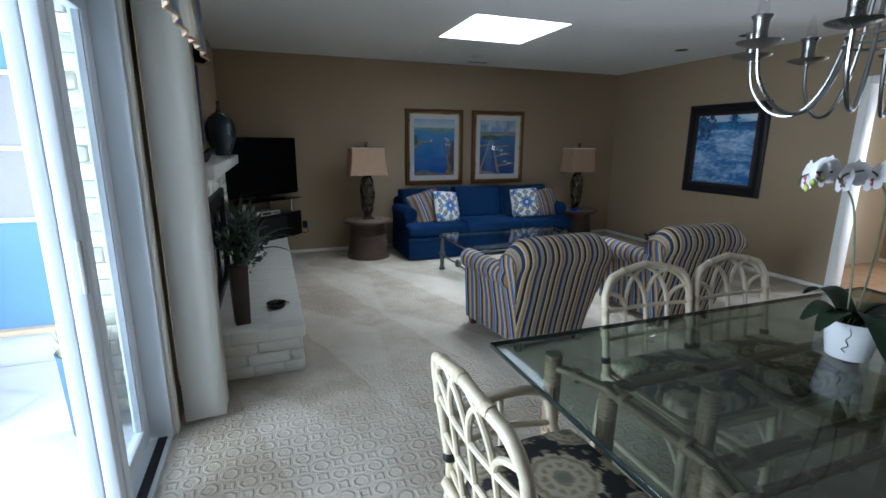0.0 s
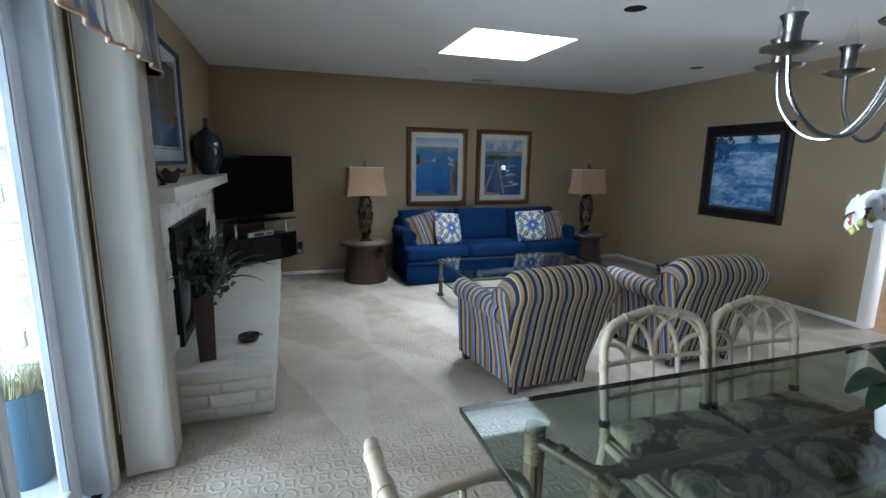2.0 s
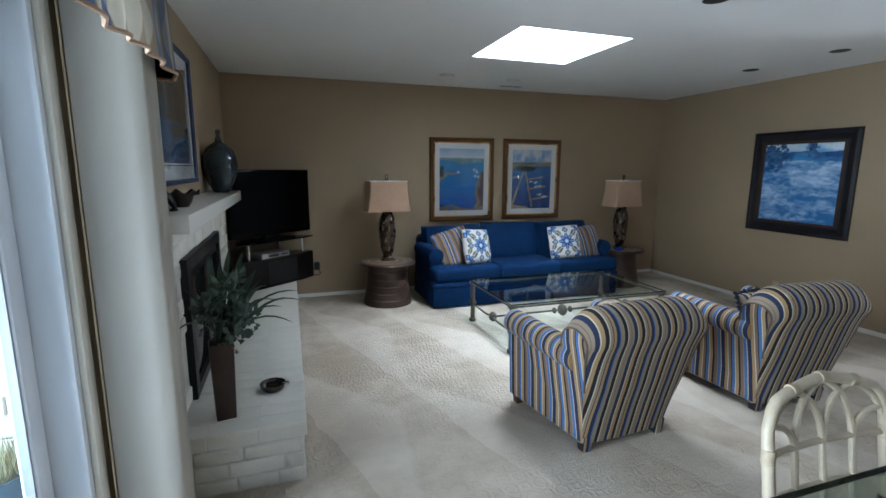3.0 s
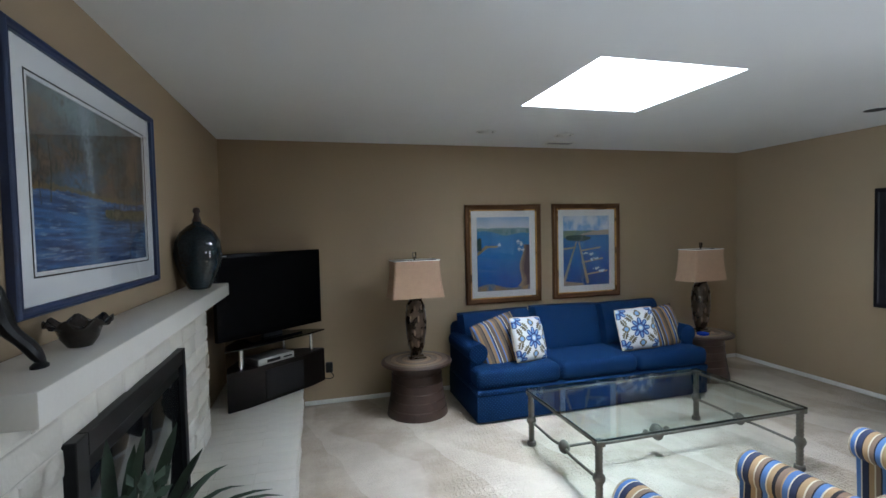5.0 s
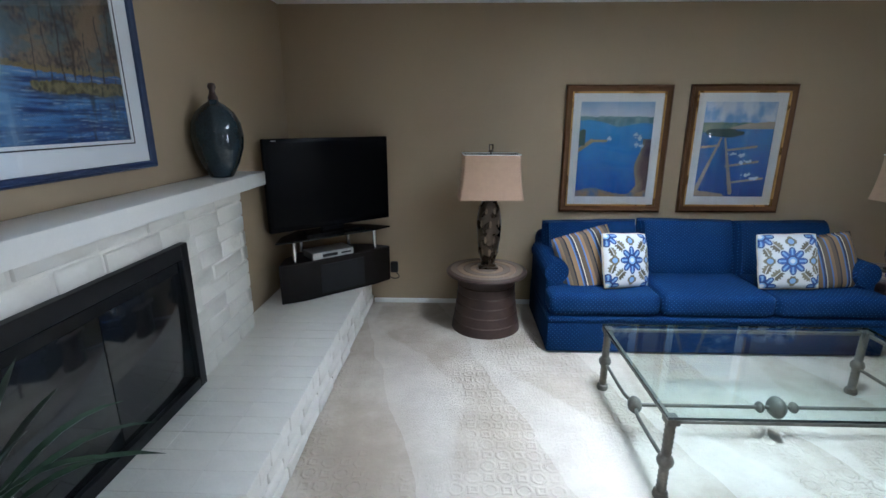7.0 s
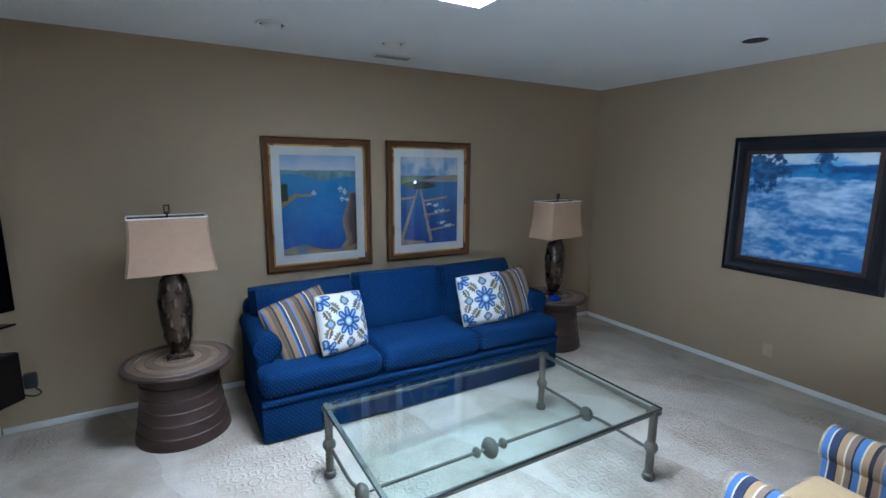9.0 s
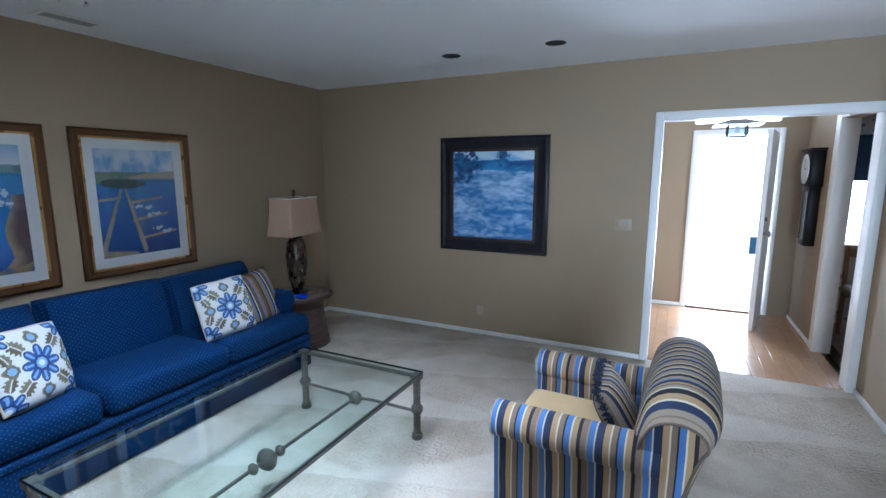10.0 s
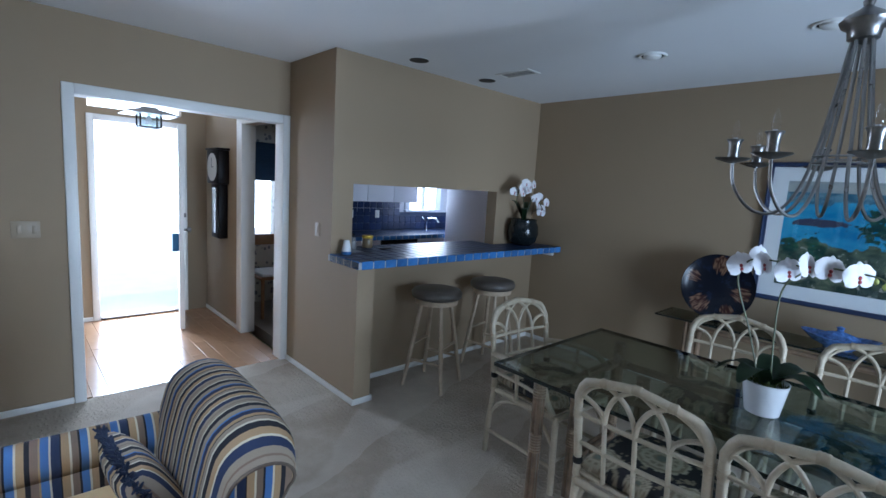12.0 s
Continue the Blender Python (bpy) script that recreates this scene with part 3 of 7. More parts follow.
courses(fire, lambda s: (0.0 + s, 3.215), 0.11, 0.305, 1.21, 0.0905, [0.11], 10, turn=-90)
part("mantel_shelf", boxed(0.001, 0.235, 3.15, 5.385, 1.205, 1.285, 0.006), MANTEL, fire, "painted off-white mantel shelf")
fbx = part("firebox_frame", bmesh.new(), BLACK, fire, "black metal firebox surround")
bm = bmesh.new()
y0, y1, z0, z1 = FB
for b in [(0.10, 0.142, y0, y0 + 0.075, z0 + 0.005, z1), (0.10, 0.142, y1 - 0.055, y1, z0 + 0.005, z1), (0.10, 0.142, y0 + 0.075, y1 - 0.055, z1 - 0.07, z1), (0.10, 0.142, y0 + 0.075, y1 - 0.055, z0 + 0.005, z0 + 0.06)]:
    box(bm, *b, 0.004)
bm.to_mesh(fbx.data)
bm.free()
ym = (y0 + y1) / 2
for k in range(2):
    a, b = (y0 + 0.077, ym - 0.003) if k == 0 else (ym + 0.003, y1 - 0.057)
    g = part("glass_door", boxed(0.115, 0.122, a, b, z0 + 0.062, z1 - 0.072, 0.001), SMOKE, fire, "smoked glass door")
bm = bmesh.new()
for i in range(9):
    box(bm, 0.124, 0.128, y0 + 0.10, y1 - 0.08, z1 - 0.125 + i * 0.005, z1 - 0.122 + i * 0.005)
part("vent_louvre", bm, BLACK, fire)

hearth = thing("hearth", "raised hearth of white-painted brick along the wall", "hearth")
part("mortar_bed", boxed(0.001, 0.640, 3.140, YN - 0.002, 0.0, 0.2985), MORTAR, hearth)
courses(hearth, lambda s: (0.648, 3.132 + s), YN - 3.14, 0.002, 0.225, 0.075, [0.21, 0.28, 0.24], 4)
courses(hearth, lambda s: (0.165 + s, 3.132), 0.47, 0.002, 0.225, 0.075, [0.21, 0.25, 0.18], 5, turn=-90)
part("end_infill", boxed(0.001, 0.17, 3.134, 3.16, 0.0, 0.29), MORTAR, hearth)
# bricks on top, laid across the hearth in three rows
rnd = random.Random(8)
tops = []
for i in range(4):
    bm = boxed(-0.1076, 0.1076, -0.0558, 0.0558, -0.07, 0, 0.003, 1)
    for v in bm.verts:
        v.co += Vector((rnd.uniform(-0.001, 0.001), rnd.uniform(-0.001, 0.001), rnd.uniform(-0.001, 0.001)))
    tops.append(mesh_of(bm, "brick", BRICK, 18))
y = 3.186
while y < YN - 0.04:
    for k in range(3):
        piece("brick", rnd.choice(tops), hearth, pose(0.552 - 0.2155 * k + rnd.uniform(-0.002, 0.003), y, 0.301 + rnd.uniform(-0.0008, 0.0008), 0, 0, rnd.uniform(-0.6, 0.6)))
    y += 0.112

# ---- things by the fire ----
vase = thing("tall_vase", "tall dark brown square vase on the hearth", "vase", pose(0.295, 3.30, 0.301, 0, 0, 12))
bm = bmesh.new()
box(bm, -0.052, 0.052, -0.052, 0.052, 0, 0.375, 0.004)
for v in bm.verts:
    k = 0.82 + 0.18 * v.co.z / 0.375
    v.co.x *= k
    v.co.y *= k
part("body", bm, DARKWOOD, vase)
part("lip", boxed(-0.05, 0.05, -0.05, 0.05, 0.375, 0.379, 0.001), BLACK, vase)

plant = thing("artificial_plant", "dark green artificial plant with long blades in the tall vase", "plant", pose(0.295, 3.30, 0.675))
rnd = random.Random(21)


def blade(bm, base, tip, w, lift):
    b, t = Vector(base), Vector(tip)
    side = (t - b).cross(Vector((0, 0, 1))).normalized()
    prev = None
    for i in range(9):
        u = i / 8
        p = b.lerp(t, u) + Vector((0, 0, lift * math.sin(math.pi * u * 0.8)))
        ww = w * (0.5 + 1.2 * u) * (1 - u) ** 0.6 + 0.0006
        row = [bm.verts.new(p - side * ww), bm.verts.new(p + Vector((0, 0, -ww * 0.5))), bm.verts.new(p + side * ww)]
        if prev:
            bm.faces.new((prev[0], prev[1], row[1], row[0]))
            bm.faces.new((prev[1], prev[2], row[2], row[1]))
        prev = row


for tip, w, lift in (((0.05, 0.10, 0.40), 0.022, 0.03), ((0.10, 0.20, 0.37), 0.024, 0.03), ((0.0, 0.17, 0.34), 0.02, 0.02), ((0.16, 0.22, 0.26), 0.02, 0.06), ((0.12, 0.04, 0.33), 0.022, 0.03),
                     ((0.36, 0.12, 0.12), 0.014, 0.12), ((0.24, 0.42, -0.02), 0.015, 0.14), ((0.38, 0.24, 0.02), 0.015, 0.14), ((0.28, -0.04, 0.10), 0.013, 0.1), ((-0.11, -0.10, 0.26), 0.016, 0.04),
                     ((-0.13, -0.20, 0.08), 0.013, 0.1), ((0.08, -0.26, 0.10), 0.013, 0.1), ((-0.04, 0.10, 0.39), 0.02, 0.02), ((0.20, 0.36, 0.10), 0.016, 0.12), ((0.33, 0.03, -0.02), 0.013, 0.12), ((0.19, 0.10, 0.24), 0.02, 0.05)):
    bm = bmesh.new()
    blade(bm, (rnd.uniform(-0.02, 0.03), rnd.uniform(-0.01, 0.03), -0.02), tip, w * 1.25, lift)
    part("blade", bm, SILKLEAF, plant)
bm = bmesh.new()
for k in range(11):
    a, r = rnd.uniform(0, 6.28), rnd.uniform(0.02, 0.11)
    top = Vector((r * math.cos(a) + 0.04, r * math.sin(a) + 0.0, rnd.uniform(0.06, 0.31)))
    for j in range(38):
        d = Vector((rnd.gauss(0, 1), rnd.gauss(0, 1), rnd.gauss(0.3, 1))).normalized()
        p = top + d * rnd.uniform(0.005, 0.05) - Vector((0, 0, 0.02 + rnd.uniform(0, 0.05)))
        s = d.orthogonal().normalized() * rnd.uniform(0.009, 0.015)
        l = d * rnd.uniform(0.028, 0.05)
        q = [bm.verts.new(p), bm.verts.new(p + l * 0.55 + s), bm.verts.new(p + l + Vector((0, 0, 0.008))), bm.verts.new(p + l * 0.55 - s)]
        bm.faces.new(q)
    tube(bm, [(0, 0, -0.02), top * 0.5 + Vector((0, 0, -0.03)), top], 0.003, 5)
part("leaf_clump", bm, surface("silk_succulent", (0.045, 0.075, 0.05), 0.55, var=0.5, scale=40, bump=0.2), plant, "grey-green leafy rosettes")

dish = thing("ash_dish", "low round metal dish on the hearth", "dish", pose(0.50, 3.53, 0.302))
part("bowl", lathe(bmesh.new(), [(0.05, 0), (0.062, 0.012), (0.066, 0.035), (0.060, 0.036), (0.054, 0.016), (0.001, 0.012)], 28), CARNIVAL, dish)
part("rim_clip", boxed(0.05, 0.085, -0.022, 0.0, 0.02, 0.036, 0.004), CHROME, dish, "bright metal rim")

jar = thing("mantel_vase", "large smoky blue-green glazed bottle vase on the mantel", "vase", pose(0.125, 5.08, 1.286))
prof = [(0.055, 0), (0.062, 0.008), (0.095, 0.07), (0.122, 0.15), (0.130, 0.215), (0.122, 0.28), (0.095, 0.335), (0.055, 0.372), (0.028, 0.388), (0.022, 0.40)]
part("body", lathe(bmesh.new(), prof, 40), VASEGLASS, jar, smooth=60)
part("stopper", lathe(bmesh.new(), [(0.026, 0.398), (0.024, 0.41), (0.016, 0.43), (0.014, 0.445), (0.021, 0.46), (0.016, 0.478), (0.004, 0.482)], 20), DARKWOOD, jar, "dark carved stopper", smooth=60)

bowl = thing("ruffled_bowl", "ruffled dark iridescent glass bowl on the mantel", "bowl", pose(0.125, 3.60, 1.286) @ Matrix.Scale(0.8, 4))
bm = lathe(bmesh.new(), [(0.038, 0), (0.042, 0.006), (0.058, 0.03), (0.066, 0.055), (0.075, 0.075), (0.105, 0.09), (0.101, 0.094), (0.068, 0.08), (0.055, 0.05), (0.02, 0.02), (0.002, 0.018)], 48)
for v in bm.verts:
    r = math.hypot(v.co.x, v.co.y)
    if r > 0.07:
        v.co.z += 0.014 * math.sin(7 * math.atan2(v.co.y, v.co.x)) * (r - 0.07) / 0.03
part("dish", bm, CARNIVAL, bowl, smooth=60)

stat = thing("abstract_sculpture", "small dark leaning abstract sculpture on the mantel", "sculpture", pose(0.10, 3.335, 1.286) @ Matrix.Diagonal((0.55, 0.8, 1.05, 1)))
pts = [(-0.05, -0.06, 0.005), (-0.045, -0.05, 0.06), (-0.05, -0.035, 0.12), (-0.05, -0.05, 0.17)]
part("figure", tube(bmesh.new(), curve_points([(0.08, 0.05, 0.008), (0.05, 0.02, 0.05), (0.0, -0.01, 0.10), (-0.03, -0.01, 0.15), (-0.045, 0.0, 0.2)], 5), [0.006, 0.012, 0.016, 0.02, 0.022, 0.022, 0.021, 0.02, 0.02, 0.022, 0.026, 0.03, 0.032, 0.032, 0.031, 0.03, 0.028, 0.026, 0.022, 0.016, 0.006], 10, flat=1.3), BLACK, stat)
part("foot", lathe(bmesh.new(), [(0.032, 0), (0.032, 0.006), (0.02, 0.012), (0.005, 0.014)], 20, Matrix.Translation((0.065, 0.04, 0))), BLACK, stat)


# ---- framed pictures ----
def fbm(x, y, s=1.0, o=4):
    return noise.fractal(Vector((x * s, y * s, 3.7)), 0.8, 2.1, o)


def lerp3(a, b, t):
    t = max(0.0, min(1.0, t))
    return tuple(p + (q - p) * t for p, q in zip(a, b))


def seg_d(px, py, ax, ay, bx, by):
    t = max(0, min(1, ((px - ax) * (bx - ax) + (py - ay) * (by - ay)) / ((bx - ax) ** 2 + (by - ay) ** 2)))
    return math.hypot(px - ax - t * (bx - ax), py - ay - t * (by - ay))


def framed(name, label, w, h, rail, deep, frame_mat, mat_w, f, m, canvas=PICTURE, inner=None, res=120, glass=True):
    """A picture facing -y, its lower left corner at the origin of m; f(u, v) is its colour."""
    t = thing(name, label, "picture", m)
    bm = bmesh.new()
    rings = []
    for k, y in ((0, 0), (0, -0.7 * deep), (0.06, -0.82 * deep), (0.16, -0.9 * deep), (0.22, -deep), (0.34, -deep), (0.42, -0.86 * deep), (0.7, -0.72 * deep), (0.86, -0.7 * deep), (0.9, -0.78 * deep), (1, -0.74 * deep), (1, -0.003)):
        o = rail * k
        rings.append([bm.verts.new(q) for q in ((o, y, o), (w - o, y, o), (w - o, y, h - o), (o, y, h - o))])
    for a, b in zip(rings, rings[1:]):
        for i in range(4):
            bm.faces.new((a[i], a[(i + 1) % 4], b[(i + 1) % 4], b[i]))
    fr = part("frame", bm, frame_mat, t, smooth=25)
    if inner:
        bm = bmesh.new()
        a, c = rail * 0.98, rail * 1.22
        for b in [(a, c, 0, 1), (w - c, w - a, 0, 1)]:
            box(bm, b[0], b[1], -deep * 0.8, -0.004, a, h - a)
        box(bm, c, w - c, -deep * 0.8, -0.004, a, c)
        box(bm, c, w - c, -deep * 0.8, -0.004, h - c, h - a)
        part("inner_lip", bm, inner, fr)
    pw, ph = w - 2 * rail - 2 * mat_w, h - 2 * rail - 2 * mat_w
    if mat_w:
        bm = bmesh.new()
        for b in [(rail, rail + mat_w, rail, h - rail), (w - rail - mat_w, w - rail, rail, h - rail), (rail + mat_w, w - rail - mat_w, rail, rail + mat_w), (rail + mat_w, w - rail - mat_w, h - rail - mat_w, h - rail)]:
            box(bm, b[0], b[1], -0.010, -0.004, b[2], b[3])
        part("mat_board", bm, MATBOARD, t)
    c = part("print", sheet(pw, ph, res, int(res * ph / pw)), canvas, t, m=pose(rail + mat_w, -0.006, rail + mat_w), smooth=None)
    paint(c, lambda x, y, z: f(x / pw, z / ph))
    if glass:
        g = part("glass", boxed(rail * 0.9, w - rail * 0.9, -0.0145, -0.0125, rail * 0.9, h - rail * 0.9), PICGLASS, t)
        g.visible_shadow = False
    return t


def lake(u, v):
    n = fbm(u * 3, v * 3, 2)
    if v > 0.85 + 0.02 * n:
        c = lerp3((0.34, 0.50, 0.74), (0.66, 0.72, 0.80), (1 - v) * 7 + n * 0.3)
    elif v > 0.765 + 0.05 * math.sin(u * 5 + 1.0) * (u < 0.55) + 0.02 * (u > 0.55) * math.sin(u * 9):
        c = lerp3((0.12, 0.26, 0.30), (0.30, 0.44, 0.48), n + 0.5)
    else:
        c = lerp3((0.008, 0.08, 0.36), (0.06, 0.27, 0.55), v * 1.15 + n * 0.14)
    shore = 0.80 + 0.10 * v + 0.03 * math.sin(v * 14)
    if v < 0.62 and u > shore + 0.18 * max(0, 0.12 - v) * -4:
        c = lerp3((0.34, 0.27, 0.19), (0.10, 0.07, 0.09), (u - shore) * 9 + n * 0.4)
    if v < 0.06 + 0.03 * math.sin(u * 7) + 0.02 * n:
        c = lerp3((0.34, 0.24, 0.14), (0.10, 0.20, 0.34), n + 0.45)
    if seg_d(u, v, 0.0, 0.50, 0.18, 0.60) < 0.022 or seg_d(u, v, 0.18, 0.60, 0.38, 0.60) < 0.014:
        c = (0.40, 0.29, 0.15)
    if u < 0.09 and 0.55 < v < 0.70 + 0.05 * n:
        c = (0.05, 0.10, 0.08)
    for bx, by in ((0.42, 0.62), (0.78, 0.66), (0.84, 0.63), (0.80, 0.56), (0.87, 0.55)):
        if abs(u - bx) < 0.035 - 0.8 * abs(v - by) and abs(v - by) < 0.012 + 0.02 * (fbm(u * 30, v * 30) > 0):
            c = (0.62, 0.68, 0.74)
    return c


def marina(u, v):
    n = fbm(u * 3 + 7, v * 3, 2)
    if v > 0.79 + 0.01 * n:
        c = lerp3((0.22, 0.40, 0.70), (0.66, 0.72, 0.80), n + 0.45 + (v - 0.9) * 2)
    elif v > 0.76 + 0.06 * math.sin(u * 3.4 - 1.4) - 0.02:
        c = lerp3((0.09, 0.20, 0.20), (0.24, 0.30, 0.20), n + 0.5)
    elif v > 0.72:
        c = (0.42, 0.36, 0.28)
    else:
        c = lerp3((0.006, 0.05, 0.25), (0.05, 0.22, 0.48), v + n * 0.2)
    if math.hypot((u - 0.32) / 0.26, (v - 0.68) / 0.045) < 1 + 0.3 * n:
        c = (0.02, 0.06, 0.05)
    for a in ((0.28, 0.62, 0.02, 0.08), (0.34, 0.62, 0.52, 0.05), (0.0, 0.53, 0.27, 0.55), (0.38, 0.50, 0.80, 0.54), (0.40, 0.33, 0.85, 0.38), (0.46, 0.15, 0.95, 0.20), (0.0, 0.04, 0.40, 0.0)):
        wide = 0.012 + 0.030 * (0.65 - v) if a[0] < 0.35 and a[3] < 0.1 else 0.012
        if seg_d(u, v, *a) < wide:
            c = lerp3((0.42, 0.33, 0.24), (0.30, 0.24, 0.20), n + 0.4)
    for bx, by in ((0.50, 0.46), (0.62, 0.45), (0.60, 0.37), (0.70, 0.38), (0.74, 0.24), (0.85, 0.20)):
        if math.hypot((u - bx) / 0.075, (v - by) / 0.022) < 0.7 + 0.9 * fbm(u * 25, v * 25):
            c = (0.60, 0.68, 0.74)
    return c


def meadow(u, v):
    n, s = fbm(u * 1.6, v * 5, 2.2, 5), fbm(u * 7, v * 16, 2, 4)
    if v > 0.88 + 0.02 * n:
        c = lerp3((0.16, 0.45, 0.80), (0.72, 0.84, 0.92), 0.65 + n)
    elif v > 0.76 + 0.02 * n:
        c = lerp3((0.015, 0.09, 0.28), (0.06, 0.30, 0.62), 0.45 + n + s * 0.4)
    else:
        c = lerp3((0.04, 0.20, 0.50), (0.56, 0.72, 0.90), 0.36 + n * 0.75 + s * 0.45 - 0.7 * max(0, 0.35 - v) - 0.4 * max(0, v - 0.65))
    for cx, cy, r in ((0.16, 0.84, 0.18), (0.62, 0.94, 0.09)):
        if math.hypot((u - cx), (v - cy) * 0.9) < r * (0.8 + 0.9 * fbm(u * 8, v * 8, 2)):
            c = lerp3((0.01, 0.05, 0.16), (0.04, 0.18, 0.40), s + 0.4)
    return c


def waterfall(u, v):
    n, s = fbm(u * 3, v * 2, 2.2, 5), fbm(u * 14, v * 9, 3, 4)
    d = fbm(u * 30, v * 14, 2.5, 4)
    shore = 0.43 + 0.012 * math.sin(u * 7) + 0.012 * s
    if v < shore:
        c = lerp3((0.010, 0.045, 0.19), (0.085, 0.25, 0.54), 0.46 + fbm(u * 2.5, v * 24, 2, 5) * 1.0 + 0.5 * (v - 0.22))
        glint = fbm(u * 6, v * 60, 2, 4)
        if glint > 0.25:
            c = lerp3(c, (0.34, 0.45, 0.60), (glint - 0.25) * 2.2)
        c = lerp3(c, (0.26, 0.42, 0.60), 0.5 * math.exp(-((u - 0.42 + 0.02 * s) / 0.05) ** 2))
        if v < 0.31 and u > 0.55:
            c = lerp3(c, (0.025, 0.03, 0.05), 0.75 * max(0.0, fbm(u * 24 + 3, v * 2.2, 2, 4) + 0.15) * min(1, (u - 0.55) * 5))
        bank = seg_d(u, v, 0.56, 0.335, 1.0, 0.345) - 0.030 - 0.022 * n - 0.012 * (u - 0.5)
        if bank < 0:
            c = lerp3((0.07, 0.06, 0.025), (0.26, 0.21, 0.09), 0.45 + d + bank * -6)
        elif bank < 0.05 and v < 0.335:
            c = lerp3(c, (0.03, 0.035, 0.04), 0.6 * (1 - bank / 0.05))
    else:
        c = lerp3((0.026, 0.027, 0.030), (0.26, 0.185, 0.12), 0.46 + n * 0.9 + d * 0.7)
        autumn = fbm(u * 7 + 5, v * 7, 2.4, 4)
        c = lerp3(c, (0.20, 0.145, 0.08), max(0.0, autumn - 0.1) * 0.9)
        c = lerp3(c, (0.10, 0.165, 0.20), min(0.75, max(0.0, fbm(u * 4 + 9, v * 5, 2.0, 4) + 0.12) * 1.9 * (1.2 - 0.5 * u)))
        sky = max(0.0, min(1.0, (v - 0.70) / 0.25)) * math.exp(-((u - 0.33) / 0.22) ** 2)
        c = lerp3(c, (0.30, 0.42, 0.47), sky * (0.95 + s * 0.9))
        fall_x = 0.43 - 0.10 * (v - 0.45) + 0.012 * s
        c = lerp3(c, (0.46, 0.56, 0.63), (0.8 + d * 0.6) * math.exp(-((u - fall_x) / (0.022 + 0.07 * max(0, v - 0.5))) ** 2))
        mist = math.exp(-((u - 0.33) / 0.13) ** 2 - ((v - 0.52) / 0.08) ** 2)
        c = lerp3(c, (0.13, 0.27, 0.44), mist * (0.8 + s))
        if v < shore + 0.03 + 0.012 * d:
            c = lerp3(c, (0.27, 0.19, 0.07), 0.75)
    for tx, wd in ((0.745, 0.010), (0.82, 0.006), (0.69, 0.007), (0.90, 0.009), (0.63, 0.005), (0.57, 0.004), (0.12, 0.008), (0.05, 0.006), (0.96, 0.006), (0.78, 0.004)):
        top = 0.98 - 0.3 * (tx * 7.3 % 1)
        if abs(u - tx - 0.005 * math.sin(v * 17 + tx * 40)) < 0.55 * wd * (1.15 - 0.5 * v) and 0.34 + 0.05 * (tx * 5.1 % 1) < v < top:
            c = lerp3(c, (0.030, 0.024, 0.022), 0.85)
    return tuple(0.72 * q for q in c)


def bay(u, v):
    n, s = fbm(u * 3, v * 3, 2.2, 5), fbm(u * 9, v * 9, 2, 4)
    if v > 0.90:
        c = lerp3((0.25, 0.30, 0.33), (0.45, 0.45, 0.42), 0.5 + n)
    elif v > 0.80 + 0.05 * n:
        c = lerp3((0.04, 0.13, 0.20), (0.16, 0.28, 0.34), 0.5 + s)
    elif v > 0.40 + 0.12 * n:
        c = lerp3((0.02, 0.20, 0.42), (0.10, 0.42, 0.62), 0.45 + n * 0.7)
        if math.hypot((u - 0.18) / 0.13, (v - 0.62) / 0.035) < 1 + 0.3 * s:
            c = (0.06, 0.06, 0.10)
    else:
        c = lerp3((0.01, 0.035, 0.03), (0.16, 0.19, 0.12), 0.4 + n * 0.6 + s * 0.6)
    for cx, cy, rx, ry in ((0.48, 0.60, 0.17, 0.13), (0.42, 0.72, 0.05, 0.08), (0.05, 0.38, 0.04, 0.09), (0.16, 0.38, 0.06, 0.11), (0.75, 0.55, 0.10, 0.08)):
        if math.hypot((u - cx) / rx, (v - cy) / ry) < 0.75 + 0.9 * fbm(u * 12, v * 12, 2):
            c = lerp3((0.008, 0.04, 0.035), (0.04, 0.12, 0.07), s + 0.4)
    if v < 0.38 and fbm(u * 16 + 3, v * 16, 2) > 0.55:
        c = (0.42, 0.40, 0.34)
    return c


framed("framed_lake_print", "framed print of a blue lake cove, white mat, bronze frame", 0.834, 1.008, 0.052, 0.032, GILT, 0.075, lake, pose(2.248, YN - 0.002, 0.842), inner=GOLDLIP)
framed("framed_marina_print", "framed print of marina docks, white mat, bronze frame", 0.82, 1.008, 0.052, 0.032, GILT, 0.078, marina, pose(3.218, YN - 0.002, 0.845), inner=GOLDLIP)
framed("framed_meadow_painting", "blue and white meadow painting in a wide dark frame", 1.05, 1.062, 0.108, 0.035, FRAMEDARK, 0.0, meadow, pose(XE - 0.002, 5.045, 0.824, 0, 0, -90), canvas=PAINTING, inner=DARKWOOD)
wf = framed("framed_waterfall_print", "large woodland waterfall print, white mat, navy frame", 1.185, 0.82, 0.03, 0.03, NAVYFRAME, 0.095, waterfall, pose(0.002, 3.51, 1.378, 0, 0, 90), canvas=PAINTING, res=260)
bm = bmesh.new()
for b in [(0.108, 0.113, 0.108, 0.712), (1.072, 1.077, 0.108, 0.712), (0.113, 1.072, 0.108, 0.113), (0.113, 1.072, 0.707, 0.712)]:
    box(bm, b[0], b[1], -0.0115, -0.0102, b[2], b[3])
part("mat_fillet", bm, BLACK, wf, "dark fillet line round the print")
framed("framed_bay_painting", "large bay view with trees, white mat, dark frame", 1.45, 0.985, 0.032, 0.03, NAVYFRAME, 0.095, bay, pose(2.885, YS + 0.002, 0.872, 0, 0, 180), canvas=PAINTING, res=200)

